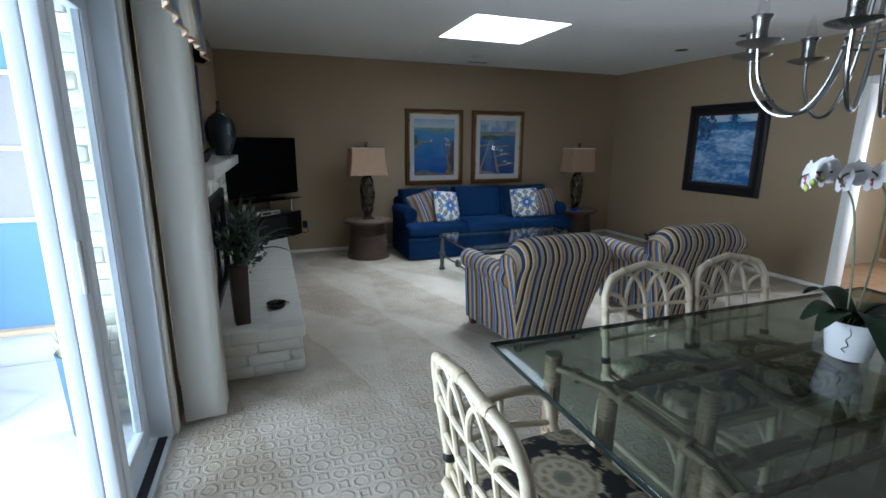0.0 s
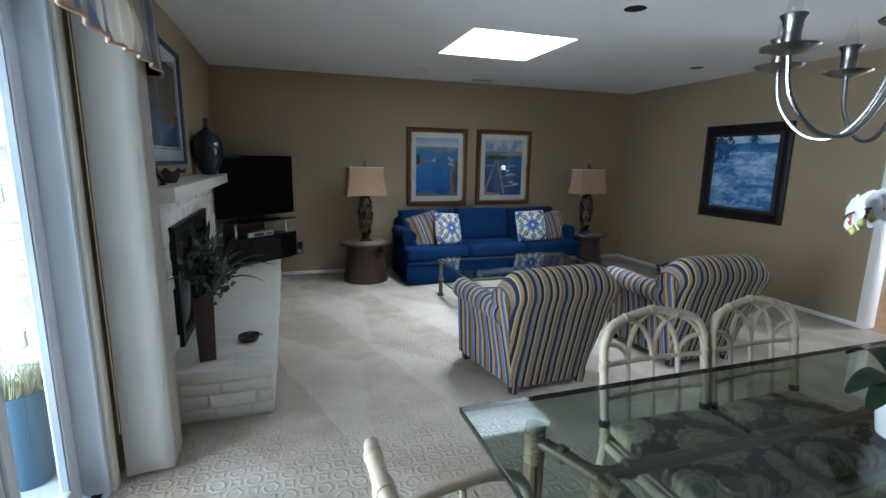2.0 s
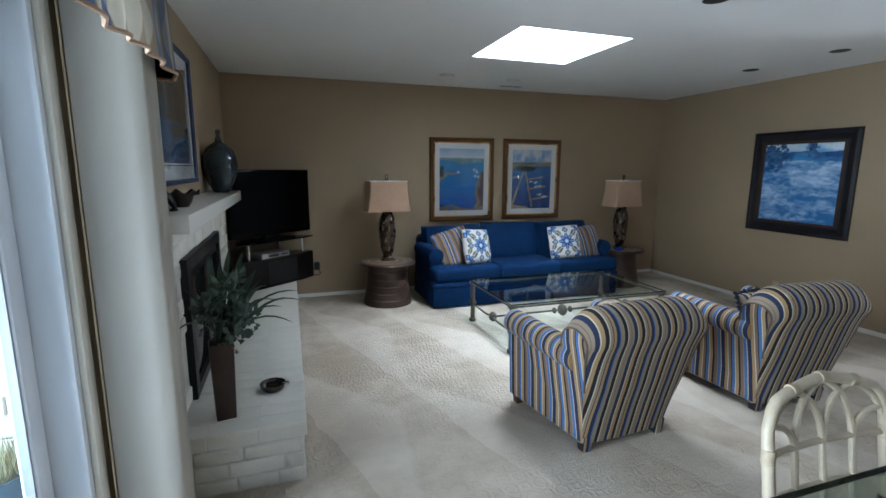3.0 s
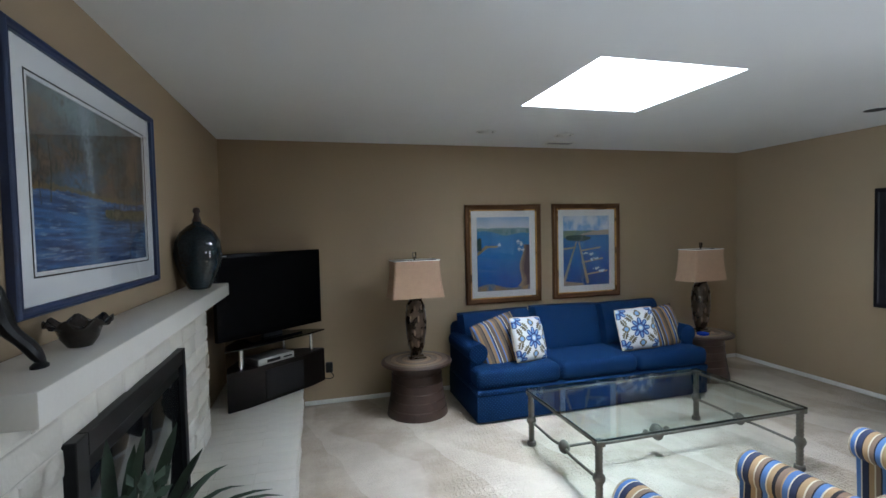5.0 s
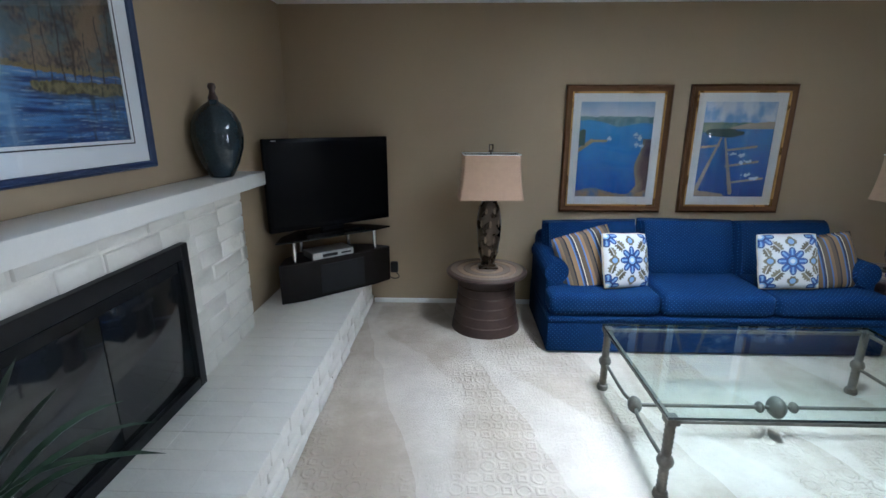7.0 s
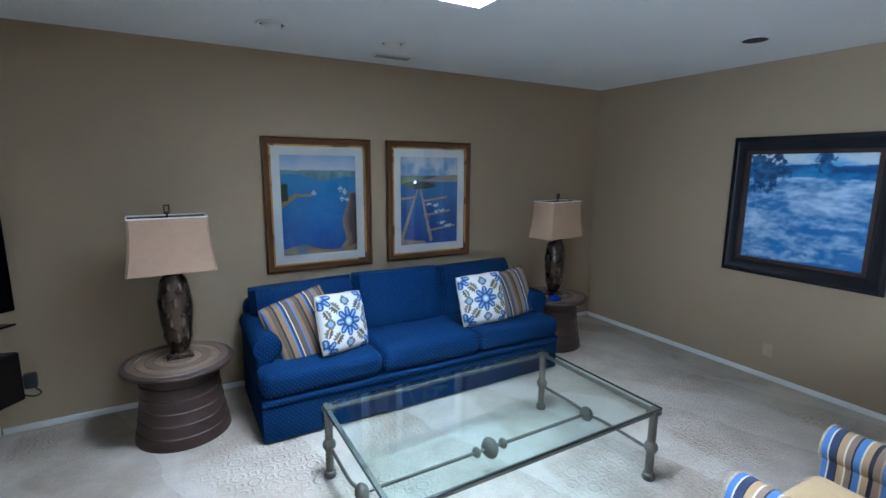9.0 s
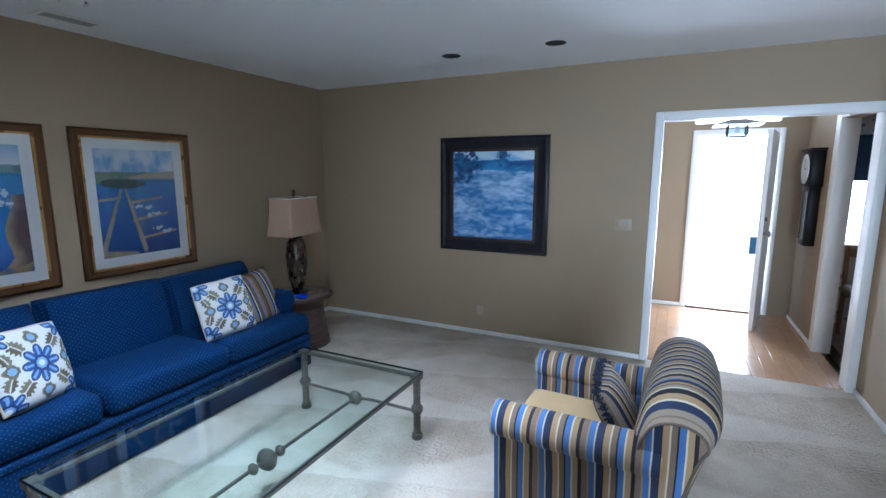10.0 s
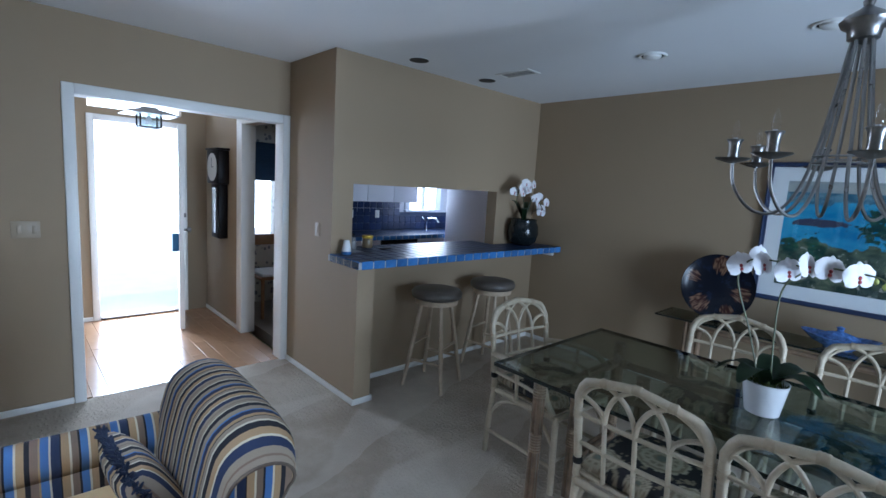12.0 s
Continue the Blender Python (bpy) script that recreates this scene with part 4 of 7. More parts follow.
# ---- television corner ----
TVROT = 40.5
corner = pose(0.50, 5.955, 0.302, 0, 0, TVROT)
st = thing("tv_stand", "dark espresso corner television stand with glass shelf", "tv stand", corner)
def prism(bm, pts, z0, z1, bevel=0.0):
    lo = [bm.verts.new((x, y, z0)) for x, y in pts]
    hi = [bm.verts.new((x, y, z1)) for x, y in pts]
    fs = [bm.faces.new(lo[::-1]), bm.faces.new(hi)]
    n = len(pts)
    for i in range(n):
        fs.append(bm.faces.new((lo[i], lo[(i + 1) % n], hi[(i + 1) % n], hi[i])))
    if bevel:
        bmesh.ops.bevel(bm, geom=list({e for f in fs for e in f.edges}), offset=bevel, segments=2, affect="EDGES")
    return bm


foot = [(-0.46, 0.0), (-0.30, -0.03), (0.30, -0.03), (0.46, 0.0), (0.36, 0.16), (0.20, 0.28), (-0.20, 0.28), (-0.36, 0.16)]
part("cabinet", prism(bmesh.new(), foot, 0.0, 0.29, 0.006), ESPRESSO, st)
# black sheet on the solid front stands in for the shade of an open bay
part("open_bay", boxed(-0.16, 0.20, -0.034, -0.029, 0.03, 0.25), BLACK, st)
part("glass_shelf", prism(bmesh.new(), [(x * 1.02, y * 1.02) for x, y in foot], 0.445, 0.455, 0.003), BLACKGLOSS, st, "black glass top shelf")
for x, y in ((-0.33, 0.02), (0.33, 0.02), (-0.2, 0.22), (0.2, 0.22)):
    part("post", lathe(bmesh.new(), [(0.016, 0.29), (0.016, 0.445)], 16, Matrix.Translation((x, y, 0))), CHROME, st)
dv = thing("dvd_player", "silver disc player on the stand", "disc player", corner @ pose(-0.045, 0.04, 0.2905))
part("case", boxed(-0.165, 0.165, -0.06, 0.12, 0, 0.05, 0.004), STEEL, dv)
part("tray_front", boxed(-0.09, 0.03, -0.0635, -0.059, 0.012, 0.036, 0.001), BLACK, dv)
part("display", boxed(0.06, 0.14, -0.0635, -0.059, 0.018, 0.03, 0.001), BLACK, dv)
tv = thing("television", "black flat-screen television, switched off", "television", corner @ pose(0.03, 0.13, 0.4565))
bm = boxed(-0.485, 0.495, -0.03, 0.02, 0.045, 0.70, 0.008)
part("bezel", bm, TVBLACK, tv)
part("screen", boxed(-0.457, 0.467, -0.0335, -0.0295, 0.085, 0.674), TVBLACK, tv)
part("back", boxed(-0.34, 0.34, 0.02, 0.07, 0.12, 0.60, 0.02), BLACK, tv)
part("neck", boxed(-0.09, 0.09, -0.01, 0.03, 0.01, 0.09, 0.004), BLACK, tv)
part("foot", prism(bmesh.new(), [(-0.24, -0.08), (0.24, -0.08), (0.2, 0.1), (-0.2, 0.1)], 0, 0.012, 0.003), BLACKGLOSS, tv)
part("badge", boxed(-0.43, -0.395, -0.0345, -0.0335, 0.683, 0.688), STEEL, tv)
cab = thing("power_cable", "black power adapter cable hanging beside the stand", "cable")
part("adapter", boxed(0.852, 0.915, 6.215, 6.26, 0.37, 0.46, 0.012), BLACK, cab)
part("wire", tube(bmesh.new(), curve_points([(0.89, 6.235, 0.38), (0.92, 6.25, 0.33), (0.88, 6.27, 0.305), (0.80, 6.29, 0.33), (0.70, 6.27, 0.40)], 6), 0.004, 6), BLACK, cab)


# ---- lamps and end tables ----
def end_table(x, y):
    t = thing("drum_end_table", "round dark wood drum end table with ringed top", "end table", pose(x, y, 0), "end tables by the sofa")
    prof = [(0.268, 0.0)]
    for i in range(6):
        z0, z1 = i * 0.073, (i + 1) * 0.073
        r0, r1 = 0.268 - 0.05 * math.sin(z0 / 0.44 * math.pi * 0.55), 0.268 - 0.05 * math.sin(z1 / 0.44 * math.pi * 0.55)
        prof += [(r0, z0 + 0.003), (r1 + 0.004, z1 - 0.006), (r1 - 0.003, z1)]
    part("drum", lathe(bmesh.new(), prof, 48), DARKWOOD, t, smooth=35)
    part("top", lathe(bmesh.new(), [(0.29, 0.44), (0.308, 0.444), (0.312, 0.456), (0.306, 0.466), (0.29, 0.470)], 48), DARKWOOD, t)
    for i, r in enumerate((0.055, 0.105, 0.155, 0.205, 0.255)):
        bm = lathe(bmesh.new(), [(r - 0.024, 0.4695), (r - 0.021, 0.4735), (r + 0.021, 0.4735), (r + 0.024, 0.4695)], 40)
        part("inlay_ring", bm, (CANE if i % 2 else surface("pale_inlay", (0.105, 0.075, 0.052), 0.4, var=0.4, scale=14, bump=0.3)), t)
    return t


def table_lamp(x, y, turn):
    t = thing("table_lamp", "bronze pierced table lamp with beige linen shade, off", "table lamp", pose(x, y, 0.4738, 0, 0, turn), "table lamps")
    bm = bmesh.new()
    box(bm, -0.075, 0.075, -0.06, 0.06, 0, 0.014, 0.004)
    box(bm, -0.055, 0.055, -0.045, 0.045, 0.014, 0.035, 0.006)
    part("base", bm, BRONZE, t)
    prof = [(0.045, 0.035), (0.052, 0.05), (0.056, 0.06), (0.075, 0.14), (0.090, 0.25), (0.094, 0.33), (0.088, 0.42), (0.070, 0.49), (0.056, 0.515), (0.060, 0.525), (0.05, 0.535), (0.014, 0.545)]
    body = part("body", lathe(bmesh.new(), prof, 36), BRONZE, t, smooth=50)
    slot = bmesh.new()
    lathe(slot, [(0.001, -0.04), (0.008, -0.03), (0.011, 0.0), (0.008, 0.03), (0.001, 0.04)], 10)
    sm = mesh_of(slot, "slot", surface("pale_slot", (0.11, 0.07, 0.04), 0.5, var=0.3, scale=20, bump=0.1) if "pale_slot" not in bpy.data.materials else bpy.data.materials["pale_slot"], 50)
    for row, (z, r) in enumerate(((0.15, 0.074), (0.25, 0.086), (0.35, 0.089), (0.44, 0.079))):
        for k in range(8):
            a = 2 * math.pi * (k + 0.5 * (row % 2)) / 8
            piece("slot", sm, body, Matrix.Translation((r * math.cos(a), r * math.sin(a), z)) @ pose(0, 0, 0, 0, 0, math.degrees(a)) @ Matrix.Diagonal((0.5, 1, 1, 1)))
    part("rod", lathe(bmesh.new(), [(0.006, 0.54), (0.006, 0.90)], 10), BRONZE, t)
    # shade: four flared panels
    bm = bmesh.new()
    rows = []
    for i in range(7):
        u = i / 6
        k = 1 + 0.16 * (1 - u) ** 2
        w, d = 0.204 * k, 0.112 * k
        z = 0.545 + 0.325 * u
        ring = []
        for cx, cy in ((-1, -1), (1, -1), (1, 1), (-1, 1)):
            ring += [(cx * (w - 0.012), cy * d), (cx * w, cy * (d - 0.012))] if cx * cy > 0 else [(cx * w, cy * (d - 0.012)), (cx * (w - 0.012), cy * d)]
        order = sorted(ring, key=lambda q: math.atan2(q[1] / d, q[0] / w))
        rows.append([bm.verts.new((px, py, z)) for px, py in order])
    for a, b in zip(rows, rows[1:]):
        for i in range(8):
            bm.faces.new((a[i], a[(i + 1) % 8], b[(i + 1) % 8], b[i]))
    sh = part("shade", bm, SHADE, t, smooth=30)
    bm = bmesh.new()
    for sx in (-1, 1):
        box(bm, sx * 0.203 - 0.003, sx * 0.203 + 0.003, -0.109, 0.109, 0.866, 0.873)
        box(bm, -0.2, 0.2, sx * 0.111 - 0.003, sx * 0.111 + 0.003, 0.866, 0.873)
    part("rim", bm, WHITE, sh, "white lining rim")
    part("spider", tube(bmesh.new(), [(-0.2, 0, 0.868), (0.2, 0, 0.868)], 0.004, 6), BRONZE, sh)
    bm = bmesh.new()
    for b in [(-0.016, -0.009, 0.885, 0.94), (0.009, 0.016, 0.885, 0.94), (-0.009, 0.009, 0.885, 0.893), (-0.009, 0.009, 0.932, 0.94)]:
        box(bm, b[0], b[1], -0.006, 0.006, b[2], b[3], 0.001)
    part("finial", bm, BRONZE, t, "open square bronze finial")
    return t


end_table(1.63, 6.04)
end_table(4.70, 6.04)
table_lamp(1.64, 6.07, 3)
table_lamp(4.70, 6.04, 8)
cob = thing("cobalt_dish", "small cobalt blue glass dish on the end table", "dish", pose(4.56, 5.87, 0.475))
part("dish", lathe(bmesh.new(), [(0.03, 0), (0.055, 0.012), (0.06, 0.03), (0.055, 0.03), (0.03, 0.012), (0.002, 0.01)], 20), COBALT, cob)


# ---- sofa ----
sofa = thing("sofa", "navy blue dotted three-seat sofa with rolled arms", "sofa", pose(3.18, 5.58, 0))
SW = 1.15
part("skirt", boxed(-SW, SW, 0.0, 0.82, 0.012, 0.235, 0.012), NAVYCLOTH, sofa)
part("front_rail", boxed(-SW - 0.004, SW + 0.004, -0.012, 0.8, 0.235, 0.285, 0.018, 3), NAVYCLOTH, sofa)
for k in range(3):
    w = 2 * SW / 3
    bm = boxed(-SW + k * w + 0.004, -SW + (k + 1) * w - 0.004, -0.02, 0.56, 0.287, 0.445, 0.05, 4)
    for v in bm.verts:
        u = (v.co.x + SW - (k + 0.5) * w) / (w / 2)
        if v.co.z > 0.4:
            v.co.z += 0.02 * (1 - u * u) - 0.012 * abs(v.co.y - 0.25)
    part("seat_cushion", bm, NAVYCLOTH, sofa)
part("back_frame", boxed(-SW + 0.02, SW - 0.02, 0.68, 0.88, 0.235, 0.715, 0.07, 4), NAVYCLOTH, sofa)
for k in range(3):
    w = (2 * SW - 0.10) / 3
    bm = bmesh.new()
    pillow_shape(bm, w * 1.01, 0.475, 0.27, 18, 0.24, pose(-SW + 0.05 + (k + 0.5) * w, 0.62, 0.592 + (0.0, 0.012, 0.004)[k], 76, (-1.2, 0.8, -0.6)[k], (0.8, -0.5, 1.0)[k]))
    part("back_cushion", bm, NAVYCLOTH, sofa)
for sgn in (-1, 1):
    bm = boxed(sgn * SW - 0.115 if sgn > 0 else -SW, SW if sgn > 0 else -SW + 0.115, 0.16, 0.80, 0.235, 0.52, 0.03, 3)
    lathe(bm, [(0.02, 0.0), (0.082, 0.006), (0.088, 0.02), (0.088, 0.62), (0.05, 0.64)], 22, Matrix.Translation((sgn * (SW - 0.075), 0.15, 0.545)) @ pose(0, 0, 0, -90, 0, 0))
    part("arm", bm, NAVYCLOTH, sofa)
for x in (-SW + 0.08, SW - 0.08):
    part("foot", boxed(x - 0.03, x + 0.03, 0.05, 0.11, 0, 0.014), BLACK, sofa)


def throw_pillow(name, label, size, m, mat, f=None, n=72):
    t = thing(name, label, "pillow", m, "sofa pillows")
    c = part("cover", pillow_shape(bmesh.new(), size, size, 0.14, n, 0.45), mat, t, smooth=80)
    if f:
        paint(c, lambda x, y, z: f(2 * x / size, 2 * y / size))
    pts = []
    for i in range(41):
        a = 2 * math.pi * i / 40
        k = 1 / max(abs(math.cos(a)), abs(math.sin(a)))
        u, v = k * math.cos(a), k * math.sin(a)
        q = 1 - 0.06 * (u * u + v * v - abs(u * v)) + 0.05
        pts.append((u * size / 2 * q, v * size / 2 * q, 0))
    part("piping", tube(bmesh.new(), pts, 0.006, 6), mat if not f else RATTANWRAP, t)
    return t


def medallion(u, v):
    """Eight-petalled blue rosettes with olive leaves on white."""
    W, B1, B2, B3, T, T2 = (0.52, 0.51, 0.49), (0.004, 0.020, 0.10), (0.013, 0.055, 0.20), (0.16, 0.27, 0.44), (0.075, 0.058, 0.028), (0.13, 0.11, 0.062)
    c = W
    for cx, cy, ang, l in ((0.50, 0.52, 0.785, 0.34), (-0.50, 0.52, 2.356, 0.34), (0.50, -0.52, -0.785, 0.34), (-0.50, -0.52, -2.356, 0.34),
                           (0.80, 0.30, 1.2, 0.24), (-0.80, 0.30, 1.94, 0.24), (0.80, -0.30, -1.2, 0.24), (-0.80, -0.30, -1.94, 0.24)):
        x, y = (u - cx) * math.cos(ang) + (v - cy) * math.sin(ang), -(u - cx) * math.sin(ang) + (v - cy) * math.cos(ang)
        y -= 0.35 * x * x - 0.02
        w = 0.19 * l / 0.34 * max(0.0, 1 - (x / l) ** 2) * (0.85 + 0.18 * math.sin(x * 60))
        if abs(x) < l and abs(y) < w:
            c = W if abs(y) < 0.012 else (T if y > 0 else T2)
    for cx, cy, s in ((0.0, 0.72, 0.42), (0.0, -0.72, 0.42), (0.72, 0.0, 0.40), (-0.72, 0.0, 0.40)):
        r, a = math.hypot(u - cx, v - cy) / s, math.atan2(v - cy, u - cx)
        if r < 0.34 + 0.14 * abs(math.cos(2 * a)):
            c = T if 0.24 < r < 0.32 else (B3 if r < 0.24 else T2)
    for cx, cy, s in ((0.0, 0.0, 1.12), (-0.94, 0.92, 0.95), (-0.94, -0.92, 0.95), (0.94, 0.92, 0.95), (0.94, -0.92, 0.95)):
        r, a = math.hypot(u - cx, v - cy) / s, math.atan2(v - cy, u - cx)
        pet = abs(math.cos(4 * a))
        lim = 0.24 + 0.22 * pet ** 0.7
        if r < lim + 0.035:
            c = W
        if r < lim:
            c = B1 if r > lim - 0.05 or pet < 0.30 else (B3 if pet > 0.93 else B2)
            if r < 0.19:
                c = B1 if 0.13 < r else (B3 if r > 0.075 else W)
    return c


throw_pillow("striped_throw_pillow", "striped brown and blue throw pillow on the sofa", 0.43, pose(2.35, 5.86, 0.60, 68, -14, 10), STRIPE_P, n=16)
throw_pillow("floral_throw_pillow", "white throw pillow with blue and brown floral print", 0.375, pose(2.585, 5.775, 0.628, 72, 5, 22), PRINTCLOTH, medallion, 110)
throw_pillow("striped_throw_pillow", "striped brown and blue throw pillow on the sofa", 0.40, pose(4.05, 5.86, 0.60, 70, -8, 4), STRIPE_P, n=16)
throw_pillow("floral_throw_pillow", "white throw pillow with blue and brown floral print", 0.375, pose(3.70, 5.77, 0.635, 72, -3, -6), PRINTCLOTH, medallion, 110)

# ---- coffee table ----
ct = thing("coffee_table", "glass coffee table on a cast pewter metal frame", "coffee table", pose(3.035, 4.708, 0) @ Matrix.Diagonal((1, 1.03, 1.03, 1)))
CW, CD, CH = 0.765, 0.44, 0.40
for sx in (-1, 1):
    for sy in (-1, 1):
        x, y = sx * (CW - 0.025), sy * (CD - 0.025)
        bm = bmesh.new()
        prof = [(0.03, 0), (0.034, 0.01), (0.03, 0.03), (0.02, 0.035)] + [(0.0195 + 0.003 * (i % 2), 0.04 + i * 0.012) for i in range(10)] + [(0.024, 0.155), (0.034, 0.17), (0.036, 0.185), (0.030, 0.20), (0.022, 0.21)] + [(0.0195 + 0.003 * (i % 2), 0.215 + i * 0.012) for i in range(13)] + [(0.023, 0.375)]
        lathe(bm, prof, 14, Matrix.Translation((x, y, 0)))
        box(bm, x - 0.028, x + 0.028, y - 0.028, y + 0.028, 0.362, 0.392, 0.005)
        part("leg", bm, IRON, ct)
bm = bmesh.new()
for sy in (-1, 1):
    box(bm, -CW + 0.03, CW - 0.03, sy * (CD - 0.02) - 0.012, sy * (CD - 0.02) + 0.012, 0.368, 0.384, 0.003)
for sx in (-1, 1):
    box(bm, sx * (CW - 0.02) - 0.012, sx * (CW - 0.02) + 0.012, -CD + 0.03, CD - 0.03, 0.368, 0.384, 0.003)
part("top_rail", bm, IRON, ct)
ball = [(0.004, -0.045), (0.03, -0.035), (0.044, -0.012), (0.046, 0.0), (0.044, 0.012), (0.03, 0.035), (0.004, 0.045)]
for sx in (-1, 1):
    x = sx * (CW - 0.03)
    bm = tube(bmesh.new(), curve_points([(x, -CD + 0.04, 0.168), (x, -0.1, 0.168), (x - sx * 0.03, 0, 0.168), (x, 0.1, 0.168), (x, CD - 0.04, 0.168)], 6), 0.009, 8)
    s = part("side_stretcher", bm, IRON, ct)
    part("boss", lathe(bmesh.new(), [(r * 0.95, z * 0.75) for r, z in ball], 20, pose(x - sx * 0.02, 0, 0.168, 0, 90, 0)), IRON, s, smooth=60)
part("long_stretcher", tube(bmesh.new(), [(-CW + 0.05, 0, 0.168), (CW - 0.05, 0, 0.168)], 0.009, 8), IRON, ct)
for x, k in ((-0.085, 0.62), (0.0, 1.2), (0.085, 0.62)):
    part("ornament", lathe(bmesh.new(), [(r * k, z * k * 0.75) for r, z in ball], 20, pose(x, 0, 0.168, 0, 90, 0)), IRON, ct, "cast oval ornament", smooth=60)
g = part("glass_top", boxed(-CW, CW, -CD, CD, 0.3925, 0.404), COFFEEGLASS, ct, "clear bluish glass top")
bm = bmesh.new()
for b in [(-CW - 0.002, CW + 0.002, -CD - 0.003, -CD), (-CW - 0.002, CW + 0.002, CD, CD + 0.003), (-CW - 0.003, -CW, -CD, CD), (CW, CW + 0.003, -CD, CD)]:
    box(bm, b[0], b[1], b[2], b[3], 0.3925, 0.404, 0.001)
part("polished_edge", bm, GLASSEDGE, g)


# ---- armchairs ----
BROWNWELT = surface("brown_welt", (0.09, 0.065, 0.045), 0.85, var=0.2, scale=60, bump=0.2)


def armchair(x, y, turn):
    """Faces +y; origin on the floor under the middle."""
    t = thing("striped_armchair", "striped blue, brown and tan rolled-arm armchair", "armchair", pose(x, y, 0, 0, 0, turn), "striped armchairs")
    bm = boxed(-0.255, 0.255, -0.20, 0.36, 0.09, 0.30, 0.02, 2)
    part("seat_base", bm, STRIPE_X, t)
    bm = boxed(-0.255, 0.255, -0.17, 0.37, 0.30, 0.43, 0.045, 4)
    for v in bm.verts:
        if v.co.z > 0.4:
            v.co.z += 0.015 * (1 - (v.co.x / 0.26) ** 2)
    part("seat_cushion", bm, CUSHTAN, t, "plain tan seat cushion")
    for s in (-1, 1):
        bm = bmesh.new()
        # outer side slopes in towards the floor
        vs = []
        for yy in (-0.285, 0.355):
            back = yy < 0
            lo, hi = (0.284 if back else 0.345), (0.357 if back else 0.365)
            vs.append([bm.verts.new((s * (lo - 0.09), yy, 0.06)), bm.verts.new((s * lo, yy, 0.06)), bm.verts.new((s * hi, yy, 0.50)), bm.verts.new((s * 0.265, yy, 0.52))])
        for k in range(4):
            bm.faces.new((vs[0][k], vs[0][(k + 1) % 4], vs[1][(k + 1) % 4], vs[1][k]))
        bm.faces.new(vs[0][::-1])
        bm.faces.new(vs[1])
        lathe(bm, [(0.02, -0.29), (0.070, -0.285), (0.076, -0.27), (0.076, 0.352), (0.070, 0.366), (0.02, 0.372)], 20, Matrix.Translation((s * 0.325, 0, 0.535)) @ pose(0, 0, 0, -90, 0, 0))
        part("arm", bm, STRIPE_Y, t)
        part("arm_welt", tube(bmesh.new(), [(s * 0.325 + 0.073 * math.cos(a), 0.362, 0.535 + 0.073 * math.sin(a)) for a in [2 * math.pi * i / 20 for i in range(21)]], 0.005, 6), RATTANWRAP, t)
    # back with a scroll rolled over to the rear
    cy, cz, rr0 = -0.338, 0.688, 0.132
    roll = [(cy + rr0 * math.cos(q), cz + rr0 * math.sin(q)) for q in [math.radians(12 + i * 14) for i in range(15)]]
    sec = [(-0.20, 0.085), (-0.165, 0.36), (-0.168, 0.52), (-0.190, 0.64)] + roll + [(-0.432, 0.56), (-0.388, 0.38), (-0.345, 0.22), (-0.305, 0.05), (-0.22, 0.05)]
    bm = bmesh.new()
    rows = []
    us = [-1, -0.985, -0.95, -0.9, -0.85, -0.8, -0.72, -0.5, -0.25, 0, 0.25, 0.5, 0.72, 0.8, 0.85, 0.9, 0.95, 0.985, 1]
    for u in us:
        row = []
        dome = 1 - 0.26 * (max(0, abs(u) - 0.64) / 0.36) ** 2
        for k, (yy, zz) in enumerate(sec):
            half = 0.275 + 0.122 * max(0.0, min(1.0, (zz - 0.05) / 0.62))
            mid = -0.255 - 0.07 * max(0.0, min(1.0, (zz - 0.2) / 0.5))
            yy = mid + (yy - mid) * dome
            if zz > 0.60:
                zz = 0.60 + (zz - 0.60) * (dome - 0.22 * (max(0, abs(u) - 0.55) / 0.45) ** 2.2)
            row.append(bm.verts.new((u * half, yy + 0.010 * u * u, zz)))
        rows.append(row)
    n = len(sec)
    for p, q in zip(rows, rows[1:]):
        for k in range(n):
            bm.faces.new((p[k], p[(k + 1) % n], q[(k + 1) % n], q[k]))
    caps = [[v.co.copy() for v in rows[0]], [v.co.copy() for v in rows[-1]]]
    part("back", bm, STRIPE_X, t, smooth=50)
    for cap in caps:
        bm = bmesh.new()
        bm.faces.new([bm.verts.new(q) for q in cap])
        part("back_side", bm, STRIPE_Y, t)
        part("back_welt", tube(bmesh.new(), cap[2:21], 0.0055, 6), BROWNWELT, t)
    for fx, fy in ((-0.30, 0.32), (0.30, 0.32), (-0.25, -0.27), (0.25, -0.27)):
        bm = boxed(fx - 0.032, fx + 0.032, fy - 0.032, fy + 0.032, 0, 0.092, 0.004)
        for v in bm.verts:
            if v.co.z < 0.02:
                v.co.x = fx + (v.co.x - fx) * 0.75
                v.co.y = fy + (v.co.y - fy) * 0.75
        part("leg", bm, STRIPE_X if fy < 0 else DARKWOOD, t)
    return t


armchair(2.30, 3.225, 4)
armchair(3.61, 3.25, -2)
